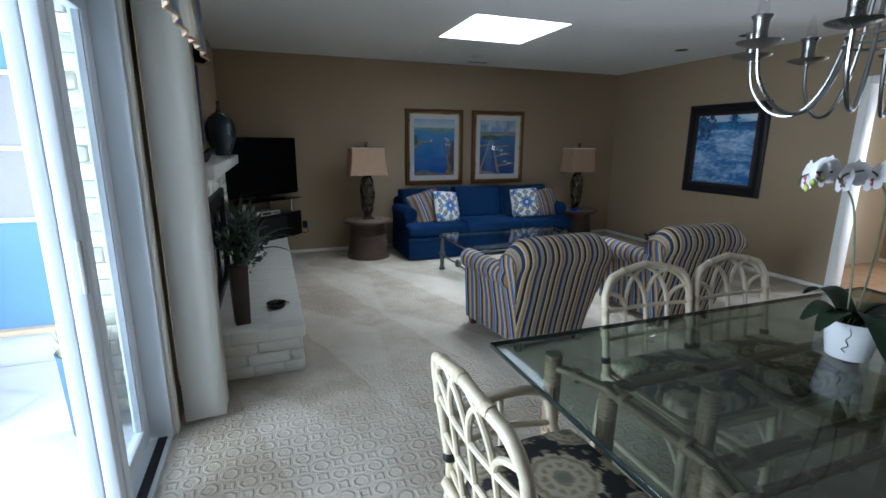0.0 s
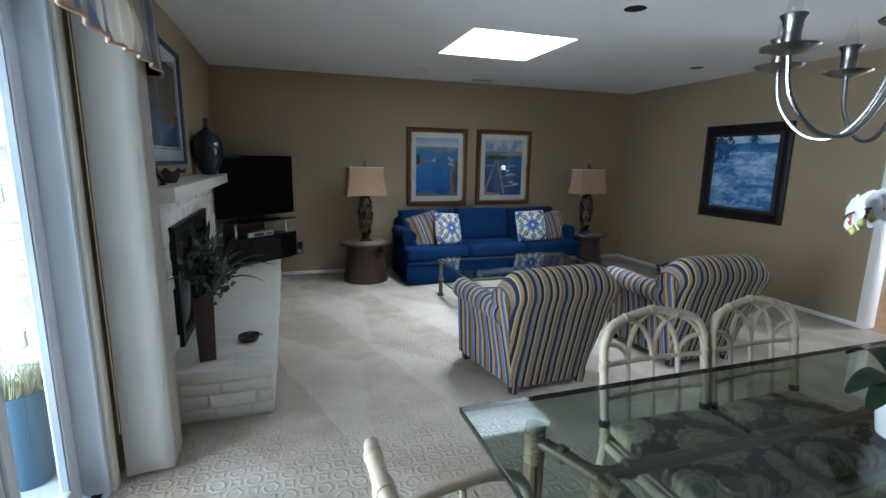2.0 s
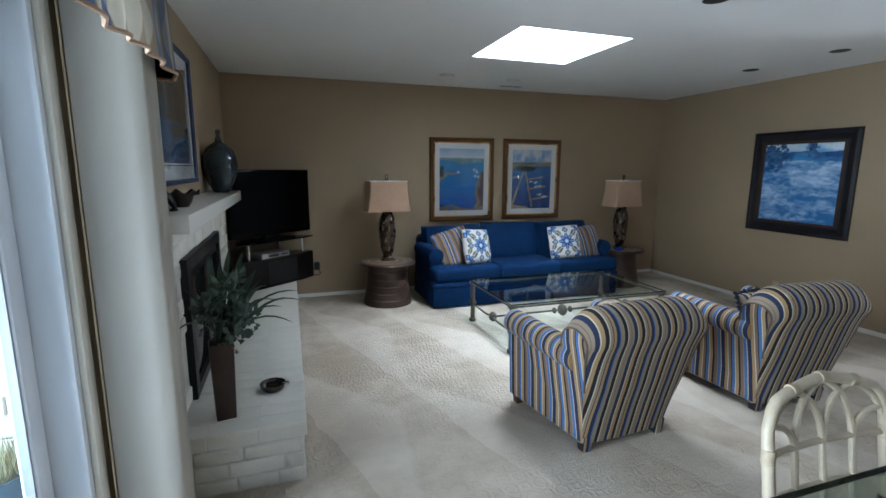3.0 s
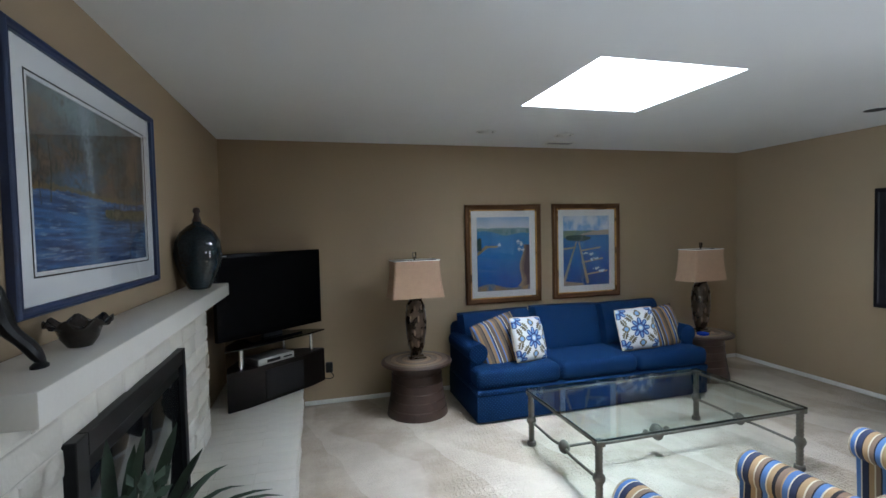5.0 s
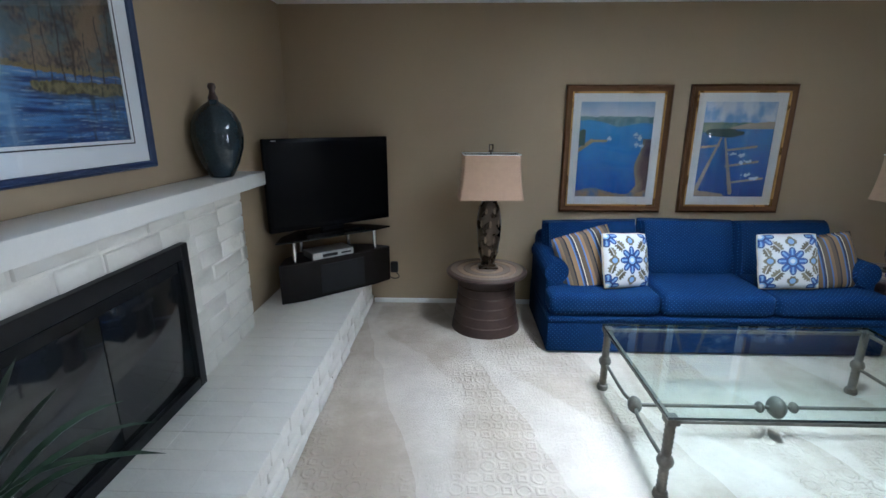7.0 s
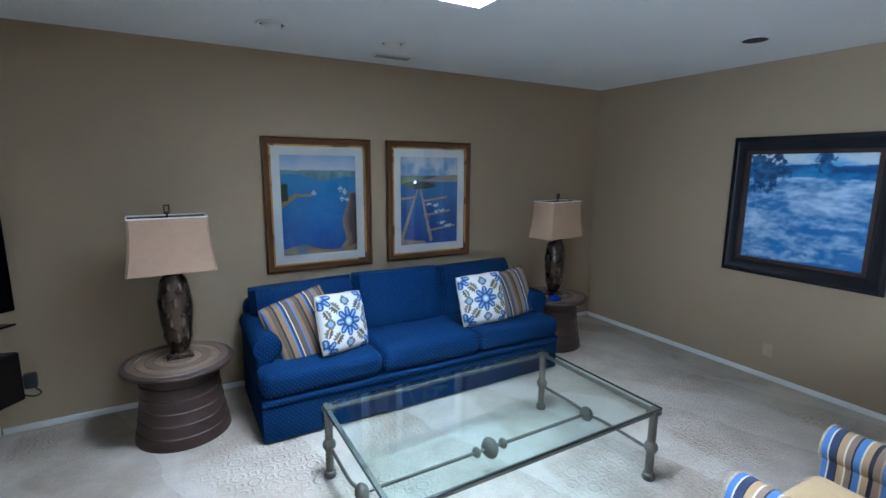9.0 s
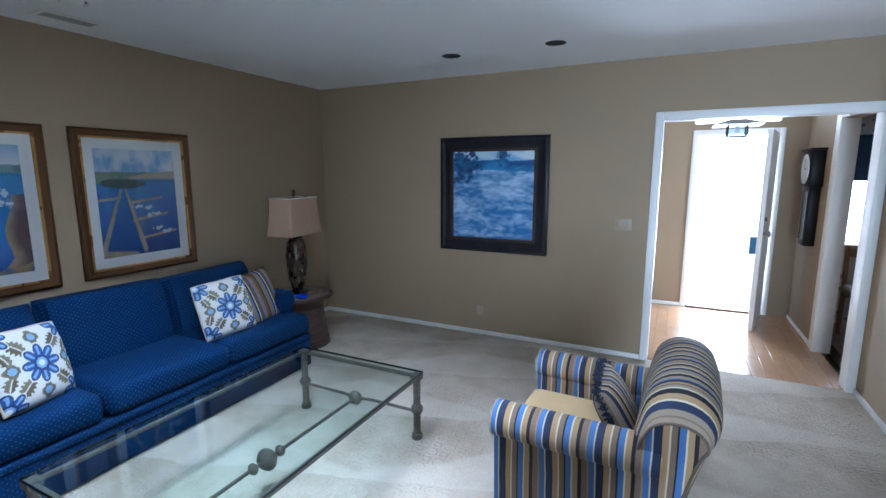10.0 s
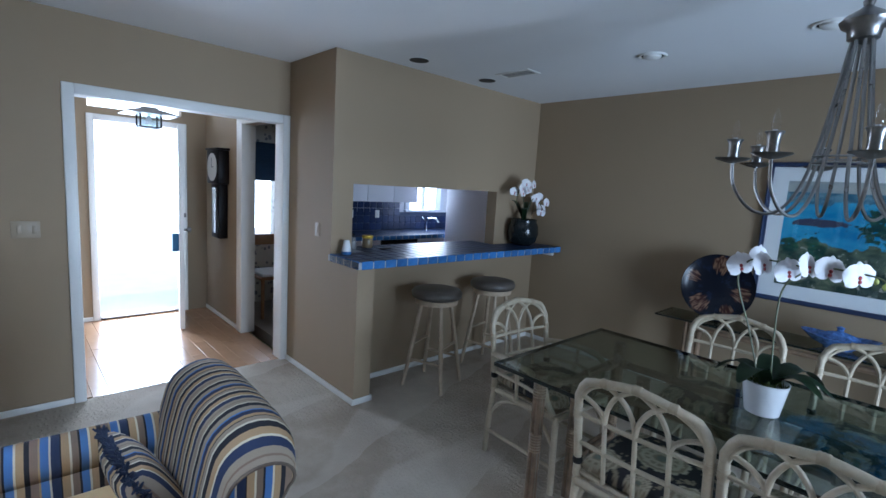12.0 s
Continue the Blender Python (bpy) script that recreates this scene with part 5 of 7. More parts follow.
# pillow leaning on the back of one armchair
p = thing("fringed_pillow", "striped pillow with navy fringe on the armchair", "pillow", pose(3.61, 3.25, 0, 0, 0, -2) @ pose(-0.04, -0.085, 0.555, 60, 0, 6))
part("cover", pillow_shape(bmesh.new(), 0.36, 0.30, 0.13, 16, 0.45), STRIPE_X, p, smooth=80)
bm = bmesh.new()
rr = random.Random(5)
for i in range(560):
    a = 2 * math.pi * i / 560
    k = 1 / max(abs(math.cos(a)), abs(math.sin(a)))
    q = Vector((k * math.cos(a) * 0.176, k * math.sin(a) * 0.146, 0))
    d = q.normalized() * rr.uniform(0.012, 0.027) + Vector((rr.uniform(-0.010, 0.010), rr.uniform(-0.010, 0.010), rr.uniform(-0.020, 0.020)))
    tube(bm, [q, q + d * 0.6 + Vector((0, 0, rr.uniform(-0.006, 0.006))), q + d], [0.005, 0.0045, 0.003], 4)
part("fringe", bm, surface("navy_fringe", (0.01, 0.016, 0.04), 0.9, var=0.4, bump=0.2), p, "navy looped fringe")

# ---- window dressing ----
blind = thing("vertical_blinds", "cream woven vertical blinds drawn to one side", "blinds", pose(0, 0, 0))
slat_bm = bmesh.new()
prev = None
for i in range(13):
    u = i / 12
    x, dy = 0.035 + 0.190 * u - 0.004 * (u == 1), 0.012 * math.sin(math.pi * u) + 0.018 * max(0.0, (u - 0.8) / 0.2)
    row = [slat_bm.verts.new((x, dy, 0.03)), slat_bm.verts.new((x, dy, 2.02))]
    if prev:
        slat_bm.faces.new((prev[0], row[0], row[1], prev[1]))
    prev = row
bmesh.ops.solidify(slat_bm, geom=slat_bm.faces[:], thickness=0.0016)
slat = mesh_of(slat_bm, "slat", BLINDCLOTH, 60)
rnd = random.Random(2)
for i in range(12):
    piece("slat", slat, blind, pose(rnd.uniform(-0.004, 0.004), 2.685 + i * 0.0165, 0, 0, 0, rnd.uniform(-2, 2)))
part("headrail", boxed(0.09, 0.14, 0.42, 2.95, 2.022, 2.06, 0.004), VINYL, blind)
part("bead_chain", tube(bmesh.new(), [(0.034, 2.675, 0.25), (0.034, 2.675, 2.02)], 0.003, 5), PLATE, blind)

val = thing("valance", "striped and leaf-patterned fabric valance over the sliding door", "valance")
bm = bmesh.new()
rows = []
for i in range(121):
    y = 0.15 + 2.80 * i / 120
    ph = (y - 0.15) / 0.7
    bottom = 1.785 + 0.018 * abs(math.sin(math.pi * ph))
    x = 0.262 + 0.012 * math.sin(y * 38) * (1 if i < 118 else 0)
    rows.append([bm.verts.new((x + 0.01, y, bottom)), bm.verts.new((x, y, (bottom + 2.26) / 2)), bm.verts.new((0.252, y, 2.26))])
for a, b in zip(rows, rows[1:]):
    for k in range(2):
        bm.faces.new((a[k], b[k], b[k + 1], a[k + 1]))
end = [bm.verts.new((0.002, 2.95, 1.79)), bm.verts.new((0.002, 2.95, 2.26))]
bm.faces.new((rows[-1][0], end[0], end[1], rows[-1][2], rows[-1][1]))
bmesh.ops.solidify(bm, geom=bm.faces[:], thickness=0.006)
part("cloth", bm, VALANCE, val, smooth=60)
part("top_board", boxed(0.002, 0.25, 0.15, 2.95, 2.25, 2.268, 0.002), WHITE, val)
cord = [(0.277 + 0.012 * math.sin((0.15 + 2.80 * i / 120) * 38), 0.15 + 2.80 * i / 120, 1.785 + 0.018 * abs(math.sin(math.pi * 2.80 * i / 120 / 0.7))) for i in range(121)]
part("welt", tube(bmesh.new(), cord + [(0.004, 2.953, 1.79)], 0.006, 6), SHADE, val, "tan corded welt")


# ---- ceiling fixtures ----
def can_light(x, y, dark):
    t = thing("recessed_light", "dark recessed ceiling light, off" if dark else "white trimmed recessed ceiling light, off", "ceiling light", pose(x, y, H), "recessed ceiling lights")
    part("trim", lathe(bmesh.new(), [(0.072, -0.0005), (0.0725, -0.004), (0.076, -0.004), (0.078, -0.0005)] if dark else [(0.066, -0.0005), (0.068, -0.008), (0.082, -0.010), (0.089, -0.0005)], 32, closed=False), CEIL if dark else WHITE, t)
    if dark:
        part("baffle", lathe(bmesh.new(), [(0.071, -0.005), (0.068, -0.003), (0.01, -0.0025)], 32), HOLE, t, "black baffle")
    else:
        # black disc puts the shade of the gap round the baffle into colour
        part("gap_ring", lathe(bmesh.new(), [(0.067, -0.0006), (0.067, -0.0015), (0.02, -0.0018)], 32), HOLE, t)
        part("baffle", lathe(bmesh.new(), [(0.055, -0.0025), (0.054, -0.004), (0.05, -0.014), (0.03, -0.024), (0.002, -0.026)], 32), WHITE, t)
    return t


for x, y in ((4.92, 4.60), (4.905, 3.806), (2.254, 3.22), (2.99, 3.24), (4.72, 1.205), (4.725, 0.464)):
    can_light(x, y, True)
for x, y in ((3.007, 5.86), (2.245, 5.83), (3.368, 0.417), (2.47, 0.468)):
    can_light(x, y, False)


def ceiling_vent(x, y, turn):
    t = thing("ceiling_vent", "white louvred ceiling air vent", "vent", pose(x, y, H, 0, 0, turn), "ceiling vents")
    bm = bmesh.new()
    for b in [(-0.16, 0.16, -0.08, -0.055), (-0.16, 0.16, 0.055, 0.08), (-0.16, -0.135, -0.055, 0.055), (0.135, 0.16, -0.055, 0.055)]:
        box(bm, b[0], b[1], b[2], b[3], -0.007, -0.0005, 0.002)
    part("frame", bm, WHITE, t)
    # black sheet under the ceiling stands in for the shaded opening behind the louvres
    part("duct", boxed(-0.135, 0.135, -0.055, 0.055, -0.002, -0.0006), HOLE, t)
    for i in range(4):
        bm = boxed(-0.135, 0.135, -0.003, 0.003, -0.0008, 0.0008)
        part("louvre", bm, WHITE, t, m=pose(0, -0.036 + i * 0.024, -0.003, 8, 0, 0))
    return t


ceiling_vent(3.17, 6.23, -3)
ceiling_vent(4.37, 0.51, 0)


ALMOND = surface("almond_plate", (0.36, 0.285, 0.195), 0.4, var=0.05, bump=0.03)


def wall_plate(name, m, gang=1, label="almond light switch plate on the wall", mat=ALMOND):
    t = thing(name, label, "switch", m)
    w = 0.033 * gang
    part("plate", boxed(-w, w, -0.006, -0.0005, -0.05, 0.05, 0.003), mat, t)
    for k in range(gang):
        part("toggle", boxed(-w + 0.037 + k * 0.07 - 0.012, -w + 0.037 + k * 0.07 + 0.012, -0.010, -0.0055, -0.025, 0.025, 0.002), mat, t)


wall_plate("light_switch", pose(XE, 3.37, 1.14, 0, 0, -90), 2)
wall_plate("light_switch", pose(5.15, YR, 1.168, 0, 0, 180), 1)
wall_plate("wall_outlet", pose(XE, 4.63, 0.235, 0, 0, -90), 1, "tan electrical outlet plate low on the wall")


# ---- dining table ----
dt = thing("dining_table", "glass-topped dining table on a brown bound-rattan base", "dining table", pose(2.315, 1.19, 0))
g = part("glass_top", boxed(-1.066, 1.066, -0.52, 0.52, 0.682, 0.70), TABLEGLASS, dt, "thick clear greenish glass top")
bm = bmesh.new()
for b in [(-1.07, 1.07, -0.5245, -0.5205), (-1.07, 1.07, 0.5205, 0.5245), (-1.0705, -1.0665, -0.52, 0.52), (1.0665, 1.0705, -0.52, 0.52)]:
    box(bm, b[0], b[1], b[2], b[3], 0.682, 0.70, 0.001)
part("polished_edge", bm, GLASSEDGE, g)


def post(x, y, top):
    bm = bmesh.new()
    for k in range(4):
        a = math.pi / 4 + k * math.pi / 2
        tube(bm, [(x + 0.0155 * math.cos(a), y + 0.0155 * math.sin(a), z) for z in (0, 0.2, 0.45, top)], [0.0145, 0.014, 0.015, 0.0145], 8)
    p = part("post", bm, CANE, dt)
    for z0 in (top - 0.12, 0.28):
        part("binding", lathe(bmesh.new(), [(0.0325 - 0.004 * (i % 2 == 0), i * 0.007) for i in range(15)], 14, Matrix.Translation((x, y, z0))), CANEWRAP, p)
    part("cap", lathe(bmesh.new(), [(0.029, top - 0.012), (0.033, top - 0.008), (0.031, top), (0.005, top + 0.001)], 14, Matrix.Translation((x, y, 0))), CANE, p)


def bound_rail(a, b, n=2):
    a, b = Vector(a), Vector(b)
    d = (b - a).normalized()
    bm = bmesh.new()
    for k in range(n):
        off = Vector((-d.y, d.x, 0)) * (0.013 if k == 0 else -0.013) + Vector((0, 0, 0.006 * k))
        tube(bm, [a + off, (a + b) / 2 + off + Vector((0, 0, 0.002)), b + off], 0.0132, 8)
    r = part("rail", bm, CANE, dt)
    L = (b - a).length
    for s in [0.06 + i * 0.24 for i in range(int((L - 0.08) / 0.24) + 1)]:
        p = a + d * s + Vector((0, 0, 0.003))
        part("binding", tube(bmesh.new(), [p + d * 0.004 * i for i in range(7)], [0.0275 - 0.002 * (i % 2 == 0) for i in range(7)], 12), CANEWRAP, r)


for sx in (-1, 1):
    for sy in (-1, 1):
        post(sx * 0.875, sy * 0.40, 0.680)
        bound_rail((sx * 0.86, sy * 0.385, 0.625), (sx * 0.79, sy * 0.20, 0.625))
        post(sx * 0.785, sy * 0.205, 0.64)
    bound_rail((sx * 0.79, -0.19, 0.63), (sx * 0.79, 0.19, 0.63))
    bound_rail((sx * 0.79, -0.19, 0.20), (sx * 0.79, 0.19, 0.20))
    post(sx * 0.54, 0.03, 0.680)
for sy in (-1, 1):
    bound_rail((-0.77, sy * 0.205, 0.628), (0.77, sy * 0.205, 0.628))
bound_rail((-0.77, 0.03, 0.20), (0.77, 0.03, 0.20))


def seat_print(x, y):
    K, C1, C2, C3 = (0.014, 0.013, 0.015), (0.42, 0.36, 0.26), (0.25, 0.20, 0.13), (0.16, 0.17, 0.13)
    c = K
    for cx, cy, s in ((0, 0.02, 0.11), (-0.19, 0.17, 0.085), (0.19, 0.17, 0.085), (-0.18, -0.16, 0.09), (0.18, -0.16, 0.09), (0.0, 0.21, 0.05), (0.0, -0.2, 0.05)):
        r, a = math.hypot(x - cx, y - cy) / s, math.atan2(y - cy, x - cx)
        if r < 0.88 + 0.10 * abs(math.sin(6 * a)):
            c = C1 if int(r * 7) % 2 == 0 else C2
            if 0.35 < r < 0.75 and math.sin(11 * a) > 0.3:
                c = C1
            if r < 0.2:
                c = C3
    if c == K and fbm(x * 30, y * 30) > 0.38:
        c = C2
    return c


def dining_chair(arms):
    """Faces +y, the back at y = -0.25; origin on the floor."""
    t = thing("rattan_dining_chair", "cream rattan dining chair with arched lattice back, floral seat" if not arms else "cream rattan dining armchair with arched lattice back", "dining chair", Matrix(), "rattan dining chairs")
    W = 0.235

    def bk(x, z):
        return Vector((x, -0.235 - 0.075 * max(0, z - 0.42) / 0.5 + 0.02 * (x / W) ** 2, z))

    def top(x):
        return 0.885 - 0.052 * (abs(x) / W) ** 1.4 - (0.06 * ((abs(x) / W - 0.8) / 0.2) ** 2 if abs(x) > 0.8 * W else 0)

    xs = [-W + 2 * W * i / 24 for i in range(25)]
    line = [Vector((-0.225, -0.27, 0.0)), Vector((-0.23, -0.25, 0.2))] + [bk(-W, z) for z in (0.42, 0.55, 0.68)] + [bk(x, top(x)) for x in xs] + [bk(W, z) for z in (0.68, 0.55, 0.42)] + [Vector((0.23, -0.25, 0.2)), Vector((0.225, -0.27, 0.0))]
    part("back_frame", tube(bmesh.new(), line, 0.0165, 10), RATTAN, t)
    bm = bmesh.new()
    for x in (-0.1175, 0.0, 0.1175):
        tube(bm, [bk(x, z) for z in (0.44, 0.55, 0.70)], 0.0095, 8)
    part("upright_slat", bm, RATTAN, t)
    for z in (0.44, 0.575, 0.70):
        part("cross_slat", tube(bmesh.new(), [bk(-W + 2 * W * i / 8, z) for i in range(9)], 0.0095, 8), RATTAN, t)
    bm = bmesh.new()
    step = 0.1175
    for x in (-0.235, -0.1175, 0.0, 0.1175, 0.235):
        for s in (-1, 1):
            x1 = x + s * step * 0.95
            if abs(x1) > W - 0.003:
                continue
            zt = top(x1)
            pts = [bk(x, 0.70), bk(x + s * step * 0.10, 0.70 + (zt - 0.70) * 0.38), bk(x + s * step * 0.42, 0.70 + (zt - 0.70) * 0.74), bk(x1, zt - 0.006)]
            tube(bm, curve_points(pts, 4), 0.0095, 8)
    part("arched_slat", bm, RATTAN, t)
    def ribbed(path, r, n):
        """One wrapped band with n ridges."""
        p, q = Vector(path[0]), Vector(path[1])
        pts, rad = [], []
        for i in range(2 * n + 1):
            pts.append(p.lerp(q, i / (2 * n)))
            rad.append(r - (0.0018 if i % 2 == 0 else 0))
        return tube(bmesh.new(), pts, rad, 10)

    for p in [bk(-W, 0.70), bk(W, 0.70), bk(-W, 0.44), bk(W, 0.44)]:
        part("binding", ribbed((p - Vector((0, 0, 0.02)), p + Vector((0, 0, 0.024))), 0.0195, 4), RATTANWRAP, t)
    for x in (-0.12, 0.0, 0.12):
        part("binding", ribbed((bk(x - 0.015, top(x)), bk(x + 0.015, top(x))), 0.0195, 3), RATTANWRAP, t)
    for s in (-1, 1):
        part("front_leg", tube(bmesh.new(), [(s * 0.225, 0.22, 0), (s * 0.225, 0.215, 0.25), (s * 0.22, 0.21, 0.42)], 0.0165, 10), RATTAN, t)
        part("side_rail", tube(bmesh.new(), [(s * 0.228, -0.24, 0.405), (s * 0.235, 0, 0.405), (s * 0.222, 0.215, 0.405)], 0.0165, 10), RATTAN, t)
        part("stretcher", tube(bmesh.new(), [(s * 0.228, -0.25, 0.14), (s * 0.225, 0.217, 0.14)], 0.0115, 8), RATTAN, t)
        part("arch_brace", tube(bmesh.new(), curve_points([(s * 0.228, -0.25, 0.24), (s * 0.228, -0.16, 0.345), (s * 0.228, 0, 0.39), (s * 0.226, 0.13, 0.345), (s * 0.225, 0.216, 0.24)], 4), 0.010, 8), RATTAN, t)
    part("front_rail", tube(bmesh.new(), [(-0.222, 0.215, 0.405), (0.222, 0.215, 0.405)], 0.0165, 10), RATTAN, t)
    part("rear_rail", tube(bmesh.new(), [(-0.228, -0.24, 0.405), (0.228, -0.24, 0.405)], 0.0165, 10), RATTAN, t)
    part("front_stretcher", tube(bmesh.new(), [(-0.225, 0.217, 0.18), (0.225, 0.217, 0.18)], 0.0115, 8), RATTAN, t)
    if arms:
        for s in (-1, 1):
            a = part("arm", tube(bmesh.new(), curve_points([bk(s * W, 0.61), (s * 0.27, -0.12, 0.625), (s * 0.285, 0.06, 0.62), (s * 0.275, 0.15, 0.58), (s * 0.245, 0.16, 0.49), (s * 0.232, 0.20, 0.42)], 5), 0.0165, 10), RATTAN, t)
            bm = tube(bmesh.new(), [(s * 0.255, -0.03, 0.415), (s * 0.275, -0.03, 0.61)], 0.010, 8)
            tube(bm, [(s * 0.245, -0.20, 0.515), (s * 0.262, 0.0, 0.52), (s * 0.25, 0.155, 0.50)], 0.010, 8)
            part("arm_slat", bm, RATTAN, a)
    bm = boxed(-0.215, 0.215, -0.215, 0.205, 0.418, 0.425)
    part("seat_board", bm, RATTANWRAP, t)
    c = part("seat_cushion", pillow_shape(bmesh.new(), 0.45, 0.44, 0.085, 64, 0.28, Matrix.Translation((0, -0.005, 0.467))), PRINTCLOTH, t, "black cushion with cream floral print", smooth=80)
    paint(c, lambda x, y, z: seat_print(x, y))
    for s in (-1, 1):
        q = bk(s * W, 0.49)
        part("tie", tube(bmesh.new(), [q - Vector((0, 0, 0.014)), q, q + Vector((0, 0, 0.014))], [0.0185, 0.021, 0.0185], 10), BLACK, t, "black cushion tie knotted round the post")
    return t


one = dining_chair(False)
one.matrix_basis = pose(2.09, 1.575, 0, 0, 0, 179)
for x, y, turn in ((2.61, 1.575, 181), (2.70, 0.63, 2), (2.08, 0.62, -1)):
    copy_thing(one, pose(x, y, 0, 0, 0, turn))
two = dining_chair(True)
two.matrix_basis = pose(1.215, 1.205, 0, 0, 0, -87)
copy_thing(two, pose(3.37, 1.21, 0, 0, 0, 86))


# ---- orchids ----
def orchid_flower(parent, at, facing, size, rnd):
    m = Matrix.Translation(at) @ Vector(facing).to_track_quat("Z", "Y").to_matrix().to_4x4() @ pose(0, 0, 0, 0, 0, rnd.uniform(-15, 15))
    bm = bmesh.new()
    for a, l, w in ((90, 1.0, 0.62), (210, 0.95, 0.62), (330, 0.95, 0.62), (20, 1.05, 1.15), (160, 1.05, 1.15)):
        a, prev = math.radians(a), None
        for i in range(6):
            u = i / 5
            ww = w * size * 0.62 * math.sin(math.pi * min(1, 0.12 + 0.85 * u)) ** 0.7
            c = Vector((math.cos(a), math.sin(a), 0)) * l * size * u + Vector((0, 0, size * (0.22 * u - 0.25 * u * u + (0.05 if w > 0.6 else 0))))
            sd = Vector((-math.sin(a), math.cos(a), 0)) * ww * (0.4 if i == 5 else 1)
            row = [bm.verts.new(m @ (c - sd)), bm.verts.new(m @ (c + Vector((0, 0, 0.08 * size)))), bm.verts.new(m @ (c + sd))]
            if prev:
                bm.faces.new((prev[0], prev[1], row[1], row[0]))
                bm.faces.new((prev[1], prev[2], row[2], row[1]))
            prev = row
    f = part("flower", bm, PETAL, parent, smooth=80)
    bm = bmesh.new()
    lathe(bm, [(0.001, 0.0), (0.10 * size, 0.05 * size), (0.13 * size, 0.15 * size), (0.06 * size, 0.24 * size), (0.001, 0.26 * size)], 10, m)
    lathe(bm, [(0.001, 0.0), (0.12 * size, 0.04 * size), (0.13 * size, 0.14 * size), (0.001, 0.2 * size)], 8, m @ Matrix.Translation((0, -0.25 * size, 0.02 * size)))
    part("lip", bm, PETALRED, f, "dark red lip", smooth=80)


def leaf_blade(bm, base, tip, w, lift):
    b, t = Vector(base), Vector(tip)
    side = (t - b).cross(Vector((0, 0, 1))).normalized()
    prev = None
    for i in range(11):
        u = i / 10
        p = b.lerp(t, u) + Vector((0, 0, lift * math.sin(math.pi * u)))
        ww = w * math.sin(math.pi * min(1, 0.12 + 0.86 * u)) ** 0.6
        row = [bm.verts.new(p - side * ww + Vector((0, 0, ww * 0.25))), bm.verts.new(p), bm.verts.new(p + side * ww + Vector((0, 0, ww * 0.25)))]
        if prev:
            bm.faces.new((prev[0], prev[1], row[1], row[0]))
            bm.faces.new((prev[1], prev[2], row[2], row[1]))
        prev = row
    bmesh.ops.solidify(bm, geom=bm.faces[:], thickness=0.002)
    return bm


OX, OY = 2.375, 1.20
orc = thing("potted_orchid", "white orchid in a white ceramic pot on the table", "orchid", pose(OX, OY, 0.701))
pot = part("pot", lathe(bmesh.new(), [(0.056, 0), (0.062, 0.004), (0.082, 0.13), (0.084, 0.136), (0.080, 0.137), (0.076, 0.12), (0.002, 0.118)], 40), POT, orc)
bm = bmesh.new()
rnd = random.Random(4)
for k in range(120):
    a, r = rnd.uniform(0, 6.28), 0.074 * math.sqrt(rnd.random())
    p = Vector((r * math.cos(a), r * math.sin(a), 0.122))
    tube(bm, [p, p + Vector((rnd.uniform(-0.015, 0.015), rnd.uniform(-0.015, 0.015), rnd.uniform(0.008, 0.03)))], [0.003, 0.001], 4)
part("moss", bm, MOSS, orc, "green and brown moss")
part("painted_scroll", tube(bmesh.new(), curve_points([(-0.073, -0.033, 0.125), (-0.068, -0.036, 0.10), (-0.072, -0.026, 0.08), (-0.066, -0.032, 0.06), (-0.070, -0.018, 0.045), (-0.064, -0.026, 0.035)], 5), 0.0018, 5), STEM, pot, "thin dark crack-like scroll")
for tip, w, lift in (((-0.19, 0.05, 0.14), 0.042, 0.06), ((0.05, 0.20, 0.16), 0.045, 0.07), ((-0.17, -0.20, 0.085), 0.05, 0.09), ((0.21, -0.08, 0.10), 0.04, 0.07), ((-0.22, -0.02, 0.13), 0.038, 0.06), ((0.02, -0.10, 0.22), 0.04, 0.03)):
    part("leaf", leaf_blade(bmesh.new(), (0, 0, 0.11), tip, w, lift), LEAF, orc, smooth=70)
rnd = random.Random(14)
for k, (dx, dy) in enumerate(((0.17, 0.02), (-0.02, 0.03))):
    e = -0.05 - 0.2 * k
    pts = [(0.02 - 0.04 * k, 0.01, 0.11), (dx * 0.45, dy, 0.32), (dx * 0.8, dy + 0.03, 0.52), (dx - 0.05, dy + 0.05, 0.60), (dx - 0.1, dy + 0.06, 0.635), (e - 0.02, 0.07, 0.625), (e - 0.06, 0.06, 0.60)]
    part("flower_stem", tube(bmesh.new(), curve_points(pts, 6), 0.0034, 6), STEM, orc)
for x, y, z in ((0.22, 0.03, 0.60), (0.14, 0.05, 0.615), (0.06, 0.03, 0.60), (0.0, 0.06, 0.63), (-0.06, 0.03, 0.625), (-0.14, 0.02, 0.615), (0.18, -0.04, 0.63)):
    orchid_flower(orc, (x - 0.09, y + 0.06, z), (-0.45 + rnd.uniform(-0.15, 0.15), 0.38 + rnd.uniform(-0.35, 0.2), rnd.uniform(0.0, 0.15)), 0.058, rnd)
for p in ((-0.22, -0.04, 0.615), (-0.25, -0.04, 0.60), (-0.275, -0.05, 0.605), (-0.30, -0.05, 0.59)):
    part("bud", lathe(bmesh.new(), [(0.001, -0.012), (0.008, -0.004), (0.008, 0.004), (0.001, 0.014)], 10, Matrix.Translation(Vector(p) + Vector((0, 0.09, 0)))), BUD, orc, smooth=80)

